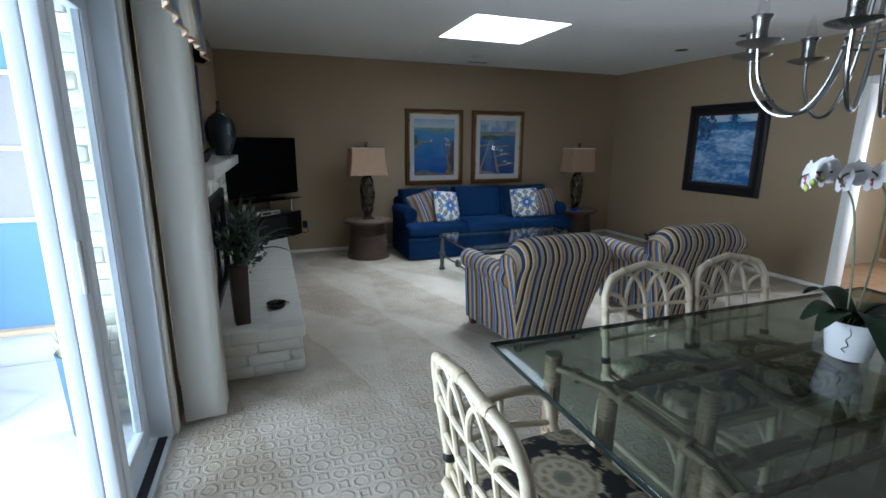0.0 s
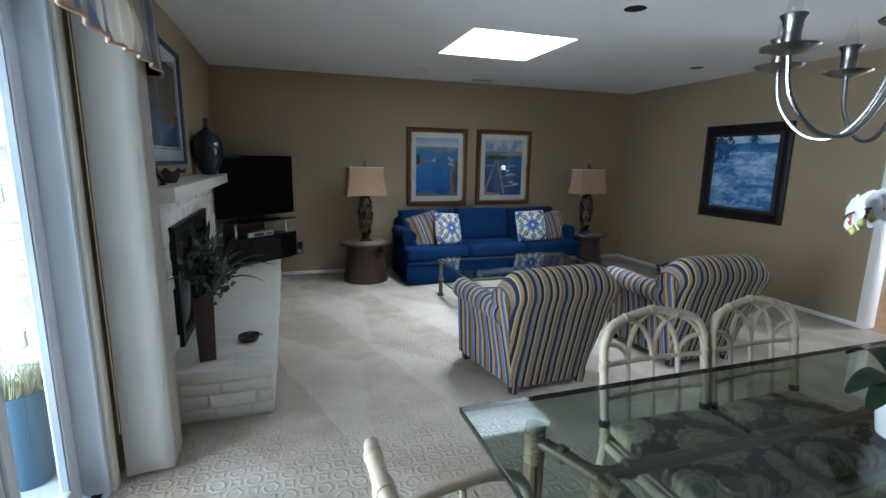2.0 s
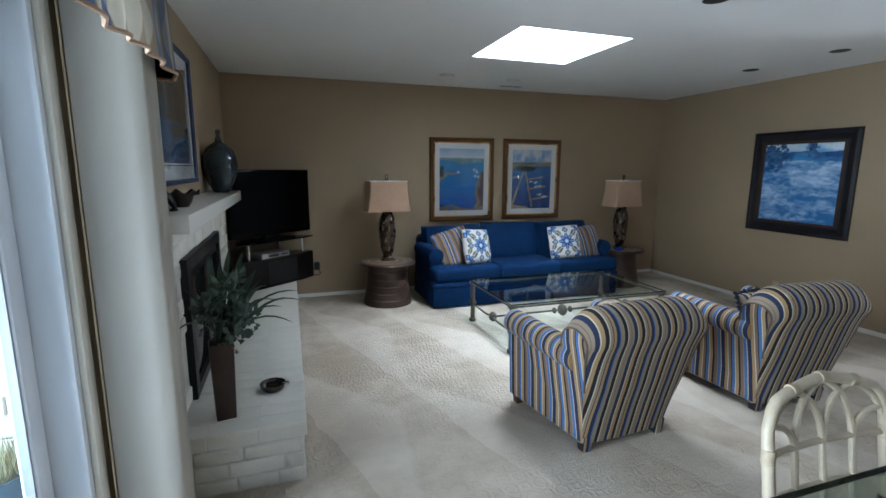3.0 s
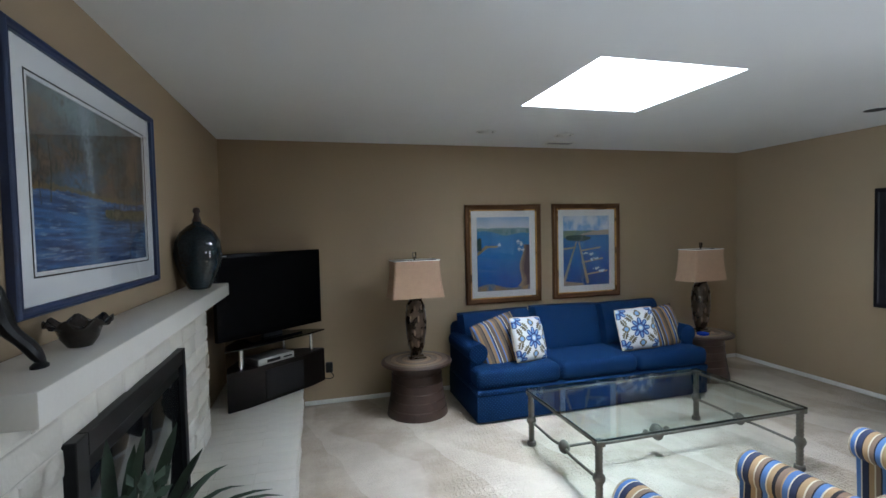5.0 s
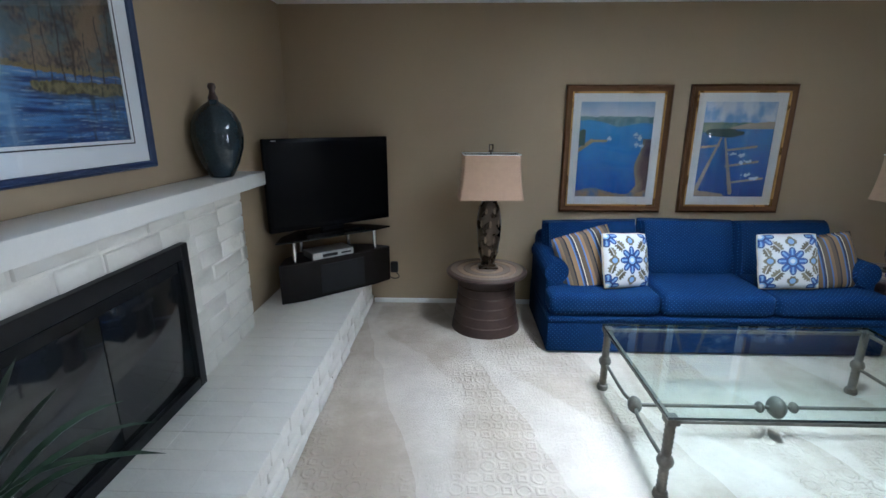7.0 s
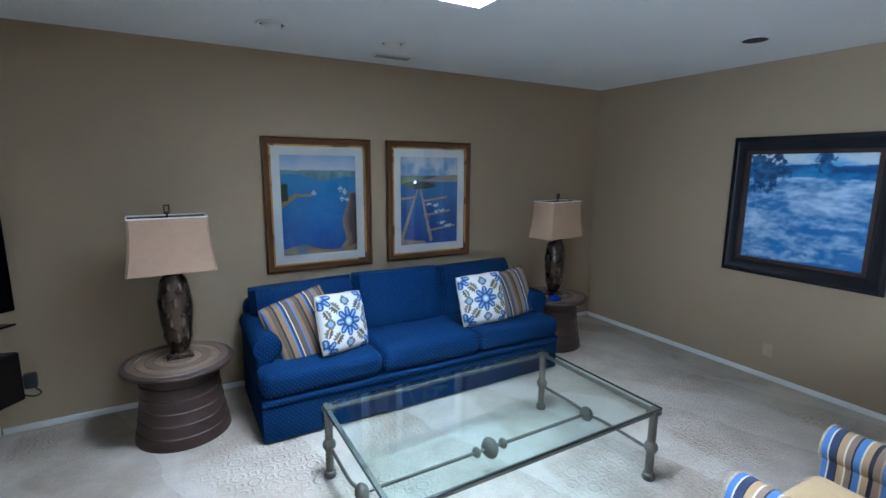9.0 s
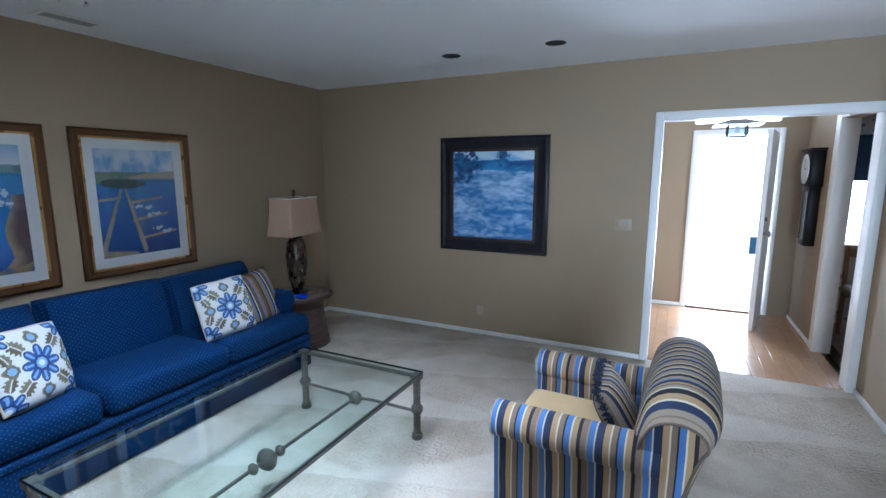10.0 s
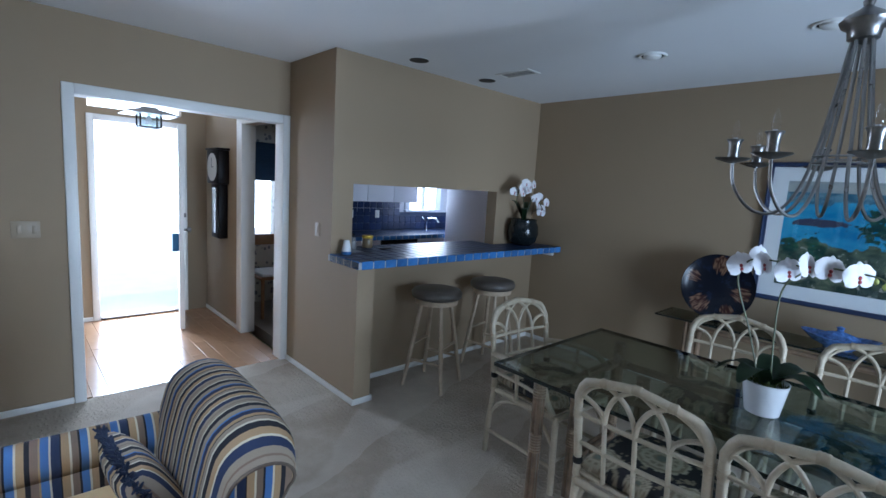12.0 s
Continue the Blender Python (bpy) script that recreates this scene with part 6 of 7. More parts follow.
ob2 = thing("bar_orchid", "white orchid in a dark round pot on the bar", "orchid", pose(4.80, -0.29, 1.017) @ Matrix.Scale(1.28, 4))
part("pot", lathe(bmesh.new(), [(0.06, 0), (0.10, 0.03), (0.118, 0.09), (0.112, 0.15), (0.095, 0.185), (0.10, 0.20), (0.09, 0.2), (0.07, 0.17), (0.002, 0.165)], 32), surface("dark_glazed_pot", (0.012, 0.016, 0.018), 0.2, var=0.4, bump=0.1), ob2, smooth=60)
for tip, w, lift in (((-0.10, 0.14, 0.28), 0.022, 0.05), ((0.08, -0.12, 0.33), 0.02, 0.04), ((-0.14, -0.10, 0.26), 0.022, 0.06), ((0.02, 0.16, 0.34), 0.02, 0.05), ((-0.04, -0.02, 0.37), 0.02, 0.0)):
    part("leaf", leaf_blade(bmesh.new(), (0, 0, 0.17), tip, w, lift), LEAF, ob2, smooth=70)
for k in range(2):
    s = 1 if k == 0 else -1
    part("flower_stem", tube(bmesh.new(), curve_points([(0, 0, 0.17), (-0.02, 0.05 * s, 0.34), (-0.03, 0.10 * s, 0.42 - 0.06 * k), (-0.05, (0.16 if k == 0 else 0.13) * s, 0.40 - 0.09 * k), (-0.05, 0.18 * s, 0.32 - 0.06 * k)], 5), 0.0035, 5), STEM, ob2)
rnd = random.Random(31)
for y, z in ((0.02, 0.46), (0.06, 0.45), (0.10, 0.465), (0.04, 0.42), (0.09, 0.42), (0.14, 0.43), (0.13, 0.395), (0.17, 0.40), (-0.09, 0.36), (-0.13, 0.37), (-0.11, 0.32), (-0.16, 0.33), (-0.15, 0.28), (-0.18, 0.25)):
    orchid_flower(ob2, (-0.05 + rnd.uniform(-0.03, 0.03), y, z), (-1, rnd.uniform(-0.4, 0.6), rnd.uniform(-0.1, 0.4)), 0.041, rnd)

# ---- chandelier ----
ch = thing("chandelier", "brushed nickel eight-arm candle chandelier, off", "chandelier", pose(2.25, 1.213, 0))
part("canopy", lathe(bmesh.new(), [(0.065, 2.439), (0.062, 2.43), (0.03, 2.41), (0.01, 2.40)], 24), NICKEL, ch)
part("stem", lathe(bmesh.new(), [(0.006, 2.24), (0.006, 2.41)], 10), NICKEL, ch)
part("crown", lathe(bmesh.new(), [(0.008, 2.285), (0.018, 2.272), (0.014, 2.255), (0.026, 2.245), (0.062, 2.222), (0.076, 2.205), (0.068, 2.188), (0.05, 2.176), (0.046, 2.145), (0.024, 2.132)], 28), NICKEL, ch, smooth=50)
RB, ZB = 0.342, 1.708
for k in range(8):
    a = math.radians(18.95 + 45 * k)
    c, s = math.cos(a), math.sin(a)
    pts = curve_points([(r * c, r * s, z) for r, z in ((0.028, 2.16), (0.052, 1.95), (0.082, 1.75), (0.122, 1.60), (0.185, 1.52), (0.262, 1.53), (0.325, 1.61), (RB, ZB))], 6)
    arm = part("arm", tube(bmesh.new(), pts, 0.0062, 8), NICKEL, ch)
    M = Matrix.Translation((RB * c, RB * s, ZB))
    part("drip_bowl", lathe(bmesh.new(), [(0.006, -0.004), (0.03, 0.002), (0.058, 0.012), (0.063, 0.017), (0.058, 0.017), (0.028, 0.009), (0.01, 0.008)], 26, M), NICKEL, arm, smooth=50)
    part("candle_cup", lathe(bmesh.new(), [(0.019, 0.009), (0.021, 0.017), (0.0195, 0.045), (0.022, 0.075), (0.03, 0.088), (0.028, 0.09), (0.02, 0.08), (0.008, 0.078)], 22, M), NICKEL, arm, smooth=50)
    b = part("bulb", lathe(bmesh.new(), [(0.008, 0.085), (0.0135, 0.098), (0.0155, 0.112), (0.011, 0.137), (0.004, 0.16), (0.001, 0.167)], 14, M), BULB, arm, "clear flame bulb", smooth=70)
    b.visible_shadow = False
    part("bulb_cap", lathe(bmesh.new(), [(0.007, 0.078), (0.0075, 0.096)], 10, M), POT, arm)
for z in (1.735, 1.712):
    part("spreader_ring", tube(bmesh.new(), [(0.088 * math.cos(2 * math.pi * i / 32), 0.088 * math.sin(2 * math.pi * i / 32), z) for i in range(33)], 0.004, 6), NICKEL, ch)

# ---- console by the south wall ----
cs = thing("console_table", "dark glass-topped console table with rattan posts", "console table", pose(2.45, -0.42, 0))
g = part("glass_top", boxed(-0.97, 0.97, -0.17, 0.17, 0.652, 0.664), TABLEGLASS, cs)
bm = bmesh.new()
for b in [(-0.973, 0.973, 0.1705, 0.1735), (-0.9735, -0.9705, -0.17, 0.17), (0.9705, 0.9735, -0.17, 0.17)]:
    box(bm, b[0], b[1], b[2], b[3], 0.652, 0.664)
part("polished_edge", bm, GLASSEDGE, g)
for sx in (-1, 1):
    for sy in (-1, 1):
        bm = bmesh.new()
        for k in range(4):
            a = math.pi / 4 + k * math.pi / 2
            tube(bm, [(sx * 0.74 + 0.02 * math.cos(a), sy * 0.10 + 0.02 * math.sin(a), z) for z in (0, 0.3, 0.650)], 0.018, 8)
        part("post", bm, CANE, cs)
part("shelf_rail", tube(bmesh.new(), [(-0.74, 0.10, 0.60), (0.74, 0.10, 0.60)], 0.02, 8), CANE, cs)
part("rear_rail", tube(bmesh.new(), [(-0.74, -0.10, 0.60), (0.74, -0.10, 0.60)], 0.02, 8), CANE, cs)
part("low_rail", tube(bmesh.new(), [(-0.74, 0.10, 0.18), (0.74, 0.10, 0.18)], 0.02, 8), CANE, cs)

pl = thing("decorative_plate", "large dark glazed plate with copper blossoms on the console", "plate", pose(3.08, -0.47, 0.664))
bm = lathe(bmesh.new(), [(0.001, 0.0), (0.10, 0.004), (0.18, 0.014), (0.24, 0.034), (0.272, 0.055), (0.268, 0.060), (0.235, 0.042), (0.17, 0.022), (0.10, 0.013), (0.06, 0.0115), (0.001, 0.011)], 72)
bmesh.ops.subdivide_edges(bm, edges=[e for e in bm.edges], cuts=2, use_grid_fill=True)
d = part("dish", bm, PLATEGLAZE, pl, m=pose(0, 0, 0.25, -78, 0, 20) @ Matrix.Scale(0.9, 4), smooth=60)


def blossom(x, y, z):
    c = (0.006, 0.007, 0.012)
    for a, r, s in ((0.9, 0.19, 0.07), (2.9, 0.18, 0.062), (4.6, 0.19, 0.07), (5.9, 0.20, 0.05), (2.0, 0.20, 0.045)):
        dd = math.hypot(x - r * math.cos(a), y - r * math.sin(a)) / s
        if dd < 1 + 0.12 * math.sin(8 * math.atan2(y - r * math.sin(a), x - r * math.cos(a))):
            c = (0.15, 0.085, 0.05) if fbm(x * 85, y * 85) > 0.06 else (0.035, 0.014, 0.011)
    if c[2] == 0.012 and fbm(x * 12, y * 12) > 0.35:
        c = (0.008, 0.012, 0.026)
    return c


paint(d, blossom)
part("easel", boxed(-0.06, 0.06, -0.09, 0.07, 0, 0.012, 0.003), BLACK, pl, "small black plate stand")
part("easel_back", boxed(-0.012, 0.012, -0.10, -0.085, 0.0, 0.30, 0.003), BLACK, pl)

tu = thing("porcelain_tureen", "blue and white boat-shaped porcelain dish with lid", "tureen", pose(2.33, -0.42, 0.664))
bm = lathe(bmesh.new(), [(0.05, 0), (0.055, 0.012), (0.10, 0.04), (0.14, 0.075), (0.135, 0.078), (0.09, 0.05), (0.002, 0.04)], 36)
for v in bm.verts:
    v.co.x *= 1.45
    v.co.y *= 0.8
    if v.co.z > 0.06:
        v.co.z += 0.02 * (v.co.x / 0.2) ** 2
part("dish", bm, PORCELAIN, tu, smooth=60)
bm = lathe(bmesh.new(), [(0.085, 0.072), (0.08, 0.085), (0.05, 0.105), (0.015, 0.115), (0.012, 0.13), (0.018, 0.14), (0.002, 0.15)], 28)
for v in bm.verts:
    v.co.x *= 1.3
    v.co.y *= 0.75
part("lid", bm, PORCELAIN, tu, smooth=60)


# ---- bar ----
bar = thing("tiled_bar", "bar counter tiled in glossy navy with bright blue edge tiles", "bar counter", pose(0, 0, 0.035))
outline = [(4.545, -0.585), (4.545, 1.765), (4.948, 1.765), (4.948, 1.574), (5.20, 1.574), (5.20, -0.025), (4.948, -0.025), (4.948, -0.585)]
part("mortar_core", prism(bmesh.new(), outline, 0.931, 0.975), GROUT, bar)
edge_m = mesh_of(boxed(-0.006, 0.0, -0.0445, 0.0445, -0.028, 0.028, 0.003, 1), "edge_tile", BLUETILE, 40)
for i in range(24):
    piece("edge_tile", edge_m, bar, pose(4.545, -0.535 + i * 0.0972, 0.956))
for k, (x, y, turn) in enumerate(((4.592, 1.765, 90), (4.689, 1.765, 90), (4.786, 1.765, 90), (4.884, 1.765, 90))):
    piece("edge_tile", edge_m, bar, pose(x, y, 0.956, 0, 0, turn))
top_m = mesh_of(boxed(-0.0448, 0.0448, -0.0448, 0.0448, 0.0, 0.006, 0.003, 1), "top_tile", NAVYTILE, 40)
for i in range(7):
    for j in range(24):
        x, y = 4.592 + i * 0.0972, -0.535 + j * 0.0972
        if x > 4.93 and not (0.03 < y < 1.50):
            continue
        piece("top_tile", top_m, bar, pose(x, y, 0.9755))
br = thing("bar_bracket", "white painted scroll bracket under the bar end", "bracket")
part("scroll", prism(bmesh.new(), [(4.60, -0.565), (4.60, -0.54), (4.90, -0.54), (4.90, -0.565)], 0.920, 0.965, 0.008), WHITE, br)

shk = thing("air_freshener", "white cone air freshener with blue base on the bar", "air freshener", pose(4.87, 1.665, 1.017))
part("cone", lathe(bmesh.new(), [(0.034, 0.022), (0.034, 0.03), (0.022, 0.095), (0.018, 0.102), (0.004, 0.104)], 24), POT, shk)
part("base", lathe(bmesh.new(), [(0.032, 0), (0.036, 0.004), (0.036, 0.022), (0.03, 0.023)], 24), BLUETILE, shk, "blue base")
jr = thing("glass_jar", "glass jar with yellow lid on the bar", "jar", pose(5.12, 1.32, 1.017))
part("glass", lathe(bmesh.new(), [(0.04, 0), (0.043, 0.006), (0.043, 0.07), (0.038, 0.078)], 24), surface("jar_contents", (0.20, 0.15, 0.09), 0.2, var=0.4, scale=40, bump=0.2), jr)
part("lid", lathe(bmesh.new(), [(0.044, 0.078), (0.045, 0.08), (0.045, 0.098), (0.04, 0.10)], 24), surface("yellow_lid", (0.55, 0.38, 0.03), 0.4, var=0.1, bump=0.05), jr, "yellow lid")
sp = thing("soap_bottle", "clear pump bottle on the bar", "soap bottle", pose(5.10, 1.47, 1.017))
part("bottle", lathe(bmesh.new(), [(0.028, 0), (0.03, 0.005), (0.03, 0.06), (0.012, 0.078), (0.011, 0.088)], 20), ALU, sp)
part("pump", tube(bmesh.new(), [(0, 0, 0.088), (0, 0, 0.118), (-0.025, 0, 0.115)], 0.005, 8), BLACK, sp)
ph = thing("dark_remote", "flat dark object lying on the bar", "remote", pose(5.0, 1.23, 1.017, 0, 0, 25))
part("body", boxed(-0.02, 0.02, -0.06, 0.06, 0, 0.01, 0.003), BLACK, ph)


def bar_stool(x, y, turn):
    t = thing("bar_stool", "bleached wood bar stool with round dark vinyl seat", "bar stool", pose(x, y, 0, 0, 0, turn), "bar stools")
    part("seat", lathe(bmesh.new(), [(0.10, 0.69), (0.180, 0.695), (0.193, 0.707), (0.197, 0.735), (0.184, 0.758), (0.12, 0.771), (0.002, 0.775)], 36), GREYSEAT, t, "dark grey-brown vinyl seat", smooth=60)
    part("seat_ring", lathe(bmesh.new(), [(0.15, 0.65), (0.165, 0.652), (0.168, 0.688), (0.15, 0.69)], 36), STOOLWOOD, t)
    feet = []
    for k in range(4):
        a = math.pi / 4 + k * math.pi / 2
        tp, ft = Vector((0.115 * math.cos(a), 0.115 * math.sin(a), 0.66)), Vector((0.235 * math.cos(a), 0.235 * math.sin(a), 0))
        feet.append((tp, ft))
        part("leg", tube(bmesh.new(), [ft, tp.lerp(ft, 0.5), tp], [0.014, 0.0185, 0.0155], 12), STOOLWOOD, t)
    for k in range(4):
        u = 0.50 if k % 2 else 0.68
        (a0, a1), (b0, b1) = feet[k], feet[(k + 1) % 4]
        part("rung", tube(bmesh.new(), [a0.lerp(a1, u), b0.lerp(b1, u)], 0.0105, 10), STOOLWOOD, t)


bar_stool(4.56, 1.04, 20)
bar_stool(4.585, 0.36, 8)

# ---- kitchen beyond the pass-through ----
KX = 7.12
wall("wall_kitchen_east", [(KX, KX + 0.12, -0.63, 0.98, -0.1, H), (KX, KX + 0.12, -2.0, -1.32, -0.1, H), (KX, KX + 0.12, -1.32, -0.63, -0.1, 1.19), (KX, KX + 0.12, -1.32, -0.63, 1.74, H), (5.07, KX + 0.12, -2.1, -2.0, -0.1, H), (5.07, 5.19, -2.0, YS - 0.14, -0.1, H)], "pale kitchen wall with a window", surface("kitchen_paint", (0.62, 0.62, 0.64), 0.7, var=0.03, bump=0.08))
wall("wall_nook", [(KX, 7.74, 0.86, 0.98, -0.1, H + 0.05), (7.62, 7.74, 0.98, 1.02, -0.1, H + 0.05), (7.62, 7.74, 1.42, 1.70, -0.1, H + 0.05), (7.62, 7.74, 1.02, 1.42, -0.1, 0.82), (7.62, 7.74, 1.02, 1.42, 1.85, H + 0.05)], "floral papered breakfast nook wall", WALLPAPER)
structure("floor_kitchen", boxed(5.05, 7.9, -2.05, 1.60, -0.12, -0.004), surface("kitchen_floor", (0.30, 0.26, 0.22), 0.4, var=0.15, scale=8, bump=0.1), "brown kitchen floor", "floor")
win = tagged(new("window_1"), "white-framed kitchen window, bright daylight", "window", kind="structure")
bm = bmesh.new()
for b in [(KX - 0.02, KX + 0.10, -1.34, -1.27, 1.19, 1.74), (KX - 0.02, KX + 0.10, -0.70, -0.61, 1.19, 1.74), (KX - 0.05, KX + 0.10, -1.36, -0.60, 1.16, 1.19), (KX - 0.02, KX + 0.10, -1.34, -0.61, 1.70, 1.76), (KX + 0.03, KX + 0.08, -1.01, -0.97, 1.19, 1.70)]:
    box(bm, *b, 0.004)
part("frame", bm, VINYL, win)
base = thing("kitchen_base_cabinet", "white kitchen base cabinets under a navy tile counter", "kitchen cabinet")
part("body", boxed(6.56, KX - 0.002, -1.45, 0.628, 0.0, 0.86), CABINET, base)
for i in range(2):
    part("door", boxed(6.545, 6.559, 0.175 + i * 0.225, 0.395 + i * 0.225, 0.12, 0.83, 0.004), CABINET, base)
dw = thing("dishwasher", "black dishwasher below the counter", "dishwasher")
part("front", boxed(6.535, 6.558, -0.40, 0.165, 0.10, 0.855, 0.004), BLACKGLOSS, dw)
part("handle", boxed(6.515, 6.535, -0.36, 0.125, 0.78, 0.80, 0.004), BLACK, dw)
cnt = thing("kitchen_counter", "navy tiled kitchen counter with backsplash", "counter")
part("slab", boxed(6.52, KX - 0.012, -1.45, 0.628, 0.861, 0.905), GROUT, cnt)
for i in range(6):
    for j in range(20):
        piece("top_tile", top_m, cnt, pose(6.57 + i * 0.0972, -1.35 + j * 0.0972, 0.9055))
for j in range(20):
    piece("edge_tile", edge_m, cnt, pose(6.519, -1.35 + j * 0.0972, 0.885) @ Matrix.Diagonal((1, 1, 0.8, 1)))
bs_m = mesh_of(boxed(-0.006, 0.0, -0.0465, 0.0465, -0.0465, 0.0465, 0.003, 1), "wall_tile", WALLTILE, 40)
part("backsplash_bed", boxed(KX - 0.010, KX - 0.001, -1.45, 0.628, 0.912, 1.155), surface("navy_grout", (0.06, 0.08, 0.13), 0.8, var=0.1, scale=30, bump=0.2), cnt)
for r in range(4):
    for j in range(20):
        if r > 1 and -1.35 + j * 0.0972 < -0.56:
            continue
        piece("wall_tile", bs_m, cnt, pose(KX - 0.010, -1.35 + j * 0.0972, 0.962 + r * 0.0972))
up = thing("kitchen_wall_cabinet", "white kitchen wall cabinets", "kitchen cabinet")
part("body", boxed(6.78, KX - 0.001, -0.56, 0.628, 1.305, 2.05), CABINET, up)
for i in range(3):
    part("door", boxed(6.764, 6.779, -0.55 + i * 0.393, -0.162 + i * 0.393, 1.315, 2.04, 0.004), CABINET, up)
fa = thing("kitchen_faucet", "chrome kitchen faucet with curved spout", "faucet", pose(6.90, -0.86, 0.912))
part("spout", tube(bmesh.new(), curve_points([(0.02, 0, 0), (0.02, 0, 0.10), (-0.03, 0.0, 0.17), (-0.14, -0.02, 0.18), (-0.20, -0.03, 0.13)], 6), [0.018] * 8 + [0.013] * 17, 10), CHROME, fa)
part("lever", tube(bmesh.new(), [(0.02, 0, 0.12), (0.06, 0.05, 0.19)], 0.008, 8), CHROME, fa)
fr = thing("refrigerator", "tall plain white refrigerator in the kitchen", "refrigerator")
part("case", boxed(5.78, 6.47, -1.5, -0.80, 0.0, 1.75, 0.012), CABINET, fr)
part("door", boxed(5.71, 5.775, -1.5, -0.80, 0.03, 1.74, 0.01), CABINET, fr)
for y in (0.25, -0.15):
    wall_plate("kitchen_outlet", pose(KX - 0.017, y, 1.13, 0, 0, -90), 1, "white kitchen outlet plate on the backsplash", WHITE)
wall("wall_partition", [(6.46, KX - 0.002, 0.632, 0.742, -0.1, H)], "floral papered partition between kitchen and nook", WALLPAPER)
nk = thing("nook_door_panel", "plain white door panel beside the wallpaper", "panel")
part("panel", boxed(6.47, 6.50, 0.745, 0.90, -0.003, 2.0, 0.004), WHITE, nk)

# ---- entry hall ----
HX = 7.62
structure("floor_hall", boxed(XE + 0.02, HX + 0.15, 1.745, 3.75, -0.12, -0.012), surface("hall_subfloor", (0.2, 0.12, 0.07), 0.6), "wood plank entry floor", "floor")
hall_floor = bpy.data.objects["floor_hall"]
plank_m = mesh_of(boxed(-0.45, 0.45, -0.0505, 0.0505, -0.010, 0.0, 0.0015, 1), "plank", LAMINATE, 40)
rnd = random.Random(77)
for j in range(20):
    off = rnd.uniform(0, 0.9)
    for i in range(4):
        a, b = max(XE + 0.022, XE - off + i * 0.905), min(HX + 0.02, XE - off + i * 0.905 + 0.90)
        if b - a > 0.05:
            piece("plank", plank_m, hall_floor, pose((a + b) / 2, 1.80 + j * 0.1025, 0) @ Matrix.Diagonal(((b - a) / 0.9, 1, 1, 1)))
wall("wall_hall_front", [(HX, HX + 0.12, 2.845, 3.75, -0.1, H + 0.05), (HX, HX + 0.12, 1.70, 2.045, -0.1, H + 0.05), (HX, HX + 0.12, 2.045, 2.845, 1.985, 2.10), (HX, HX + 0.12, 2.045, 2.845, 2.30, H + 0.05)], "tan entry wall with the front door and transom")
wall("wall_hall_south", [(6.55, HX, 1.70, 1.80, -0.1, H + 0.05), (XE + 0.12, 6.55, 1.70, 1.80, 2.0, H + 0.05)], "tan entry wall with the clock")
wall("wall_hall_north", [(XE + 0.12, HX + 0.1, 3.75, 3.85, -0.1, H + 0.05)], "tan entry wall")
bm = bmesh.new()
for b in [(HX - 0.02, HX + 0.13, 2.80, 2.86, 0, 2.03), (HX - 0.02, HX + 0.13, 2.00, 2.06, 0, 2.03), (HX - 0.02, HX + 0.13, 2.06, 2.80, 1.97, 2.03)]:
    box(bm, *b, 0.005)
structure("door_casing_front", bm, WHITE, "white painted front door casing", "door casing")
bm = bmesh.new()
for b in [(6.50, 6.63, 1.69, 1.822, 0, 2.06), (XE + 0.13, 6.50, 1.69, 1.822, 2.0, 2.06)]:
    box(bm, *b, 0.005)
structure("door_casing_nook", bm, WHITE, "white painted casing of the breakfast nook opening", "door casing")
skirting("baseboard", 6.63, HX, 1.80, 1.814)
skirting("baseboard", HX - 0.014, HX, 2.86, 3.75)
structure("threshold", boxed(HX - 0.03, HX + 0.13, 2.06, 2.80, 0.0, 0.022, 0.006), BRONZE, "dark metal front door threshold", "threshold")
fd = tagged(new("door_2"), "white front door standing open into the hall", "front door", kind="structure")
fd.matrix_basis = pose(HX - 0.03, 2.075, 0.0, 0, 0, 167)
part("slab", boxed(0.0, 0.74, -0.022, 0.022, 0.012, 1.965, 0.003), WHITE, fd)
for z in (0.25, 1.0, 1.72):
    part("hinge", boxed(-0.02, 0.03, -0.034, -0.0225, z, z + 0.10, 0.002), NICKEL, fd)
k = part("knob", lathe(bmesh.new(), [(0.012, 0.02), (0.012, 0.045), (0.028, 0.055), (0.028, 0.075), (0.01, 0.085)], 20, pose(0.68, 0, 0.98, -90, 0, 0)), NICKEL, fd)
part("deadbolt", lathe(bmesh.new(), [(0.02, 0.02), (0.02, 0.04), (0.004, 0.042)], 16, pose(0.68, 0, 1.12, -90, 0, 0)), NICKEL, fd)
tg = thing("door_hanger", "blue-grey tag hanging from the door knob", "tag", pose(6.89, 2.235, 0.78))
part("card", boxed(-0.006, 0.006, 0.02, 0.08, 0, 0.17, 0.003), SLATEBLUE, tg)
ck = thing("wall_clock", "tall dark wood pendulum clock on the entry wall", "clock", pose(7.05, 1.8005, 0.88))
bm = bmesh.new()
box(bm, -0.12, 0.12, 0, 0.085, 0.0, 0.56, 0.006)
box(bm, -0.17, 0.17, 0, 0.11, 0.55, 0.885, 0.012)
part("case", bm, ESPRESSO, ck)
part("crown", boxed(-0.185, 0.185, 0, 0.12, 0.885, 0.905, 0.004), ESPRESSO, ck)
part("dial", lathe(bmesh.new(), [(0.138, 0.0), (0.138, 0.006), (0.002, 0.007)], 32, pose(0, 0.1105, 0.715, -90, 0, 0)), CLOCKDIAL, ck, "white round dial")
bm = boxed(-0.003, 0.003, 0.118, 0.120, 0.71, 0.81)
box(bm, -0.065, 0.003, 0.118, 0.120, 0.712, 0.718)
part("clock_hand", bm, BLACK, ck)
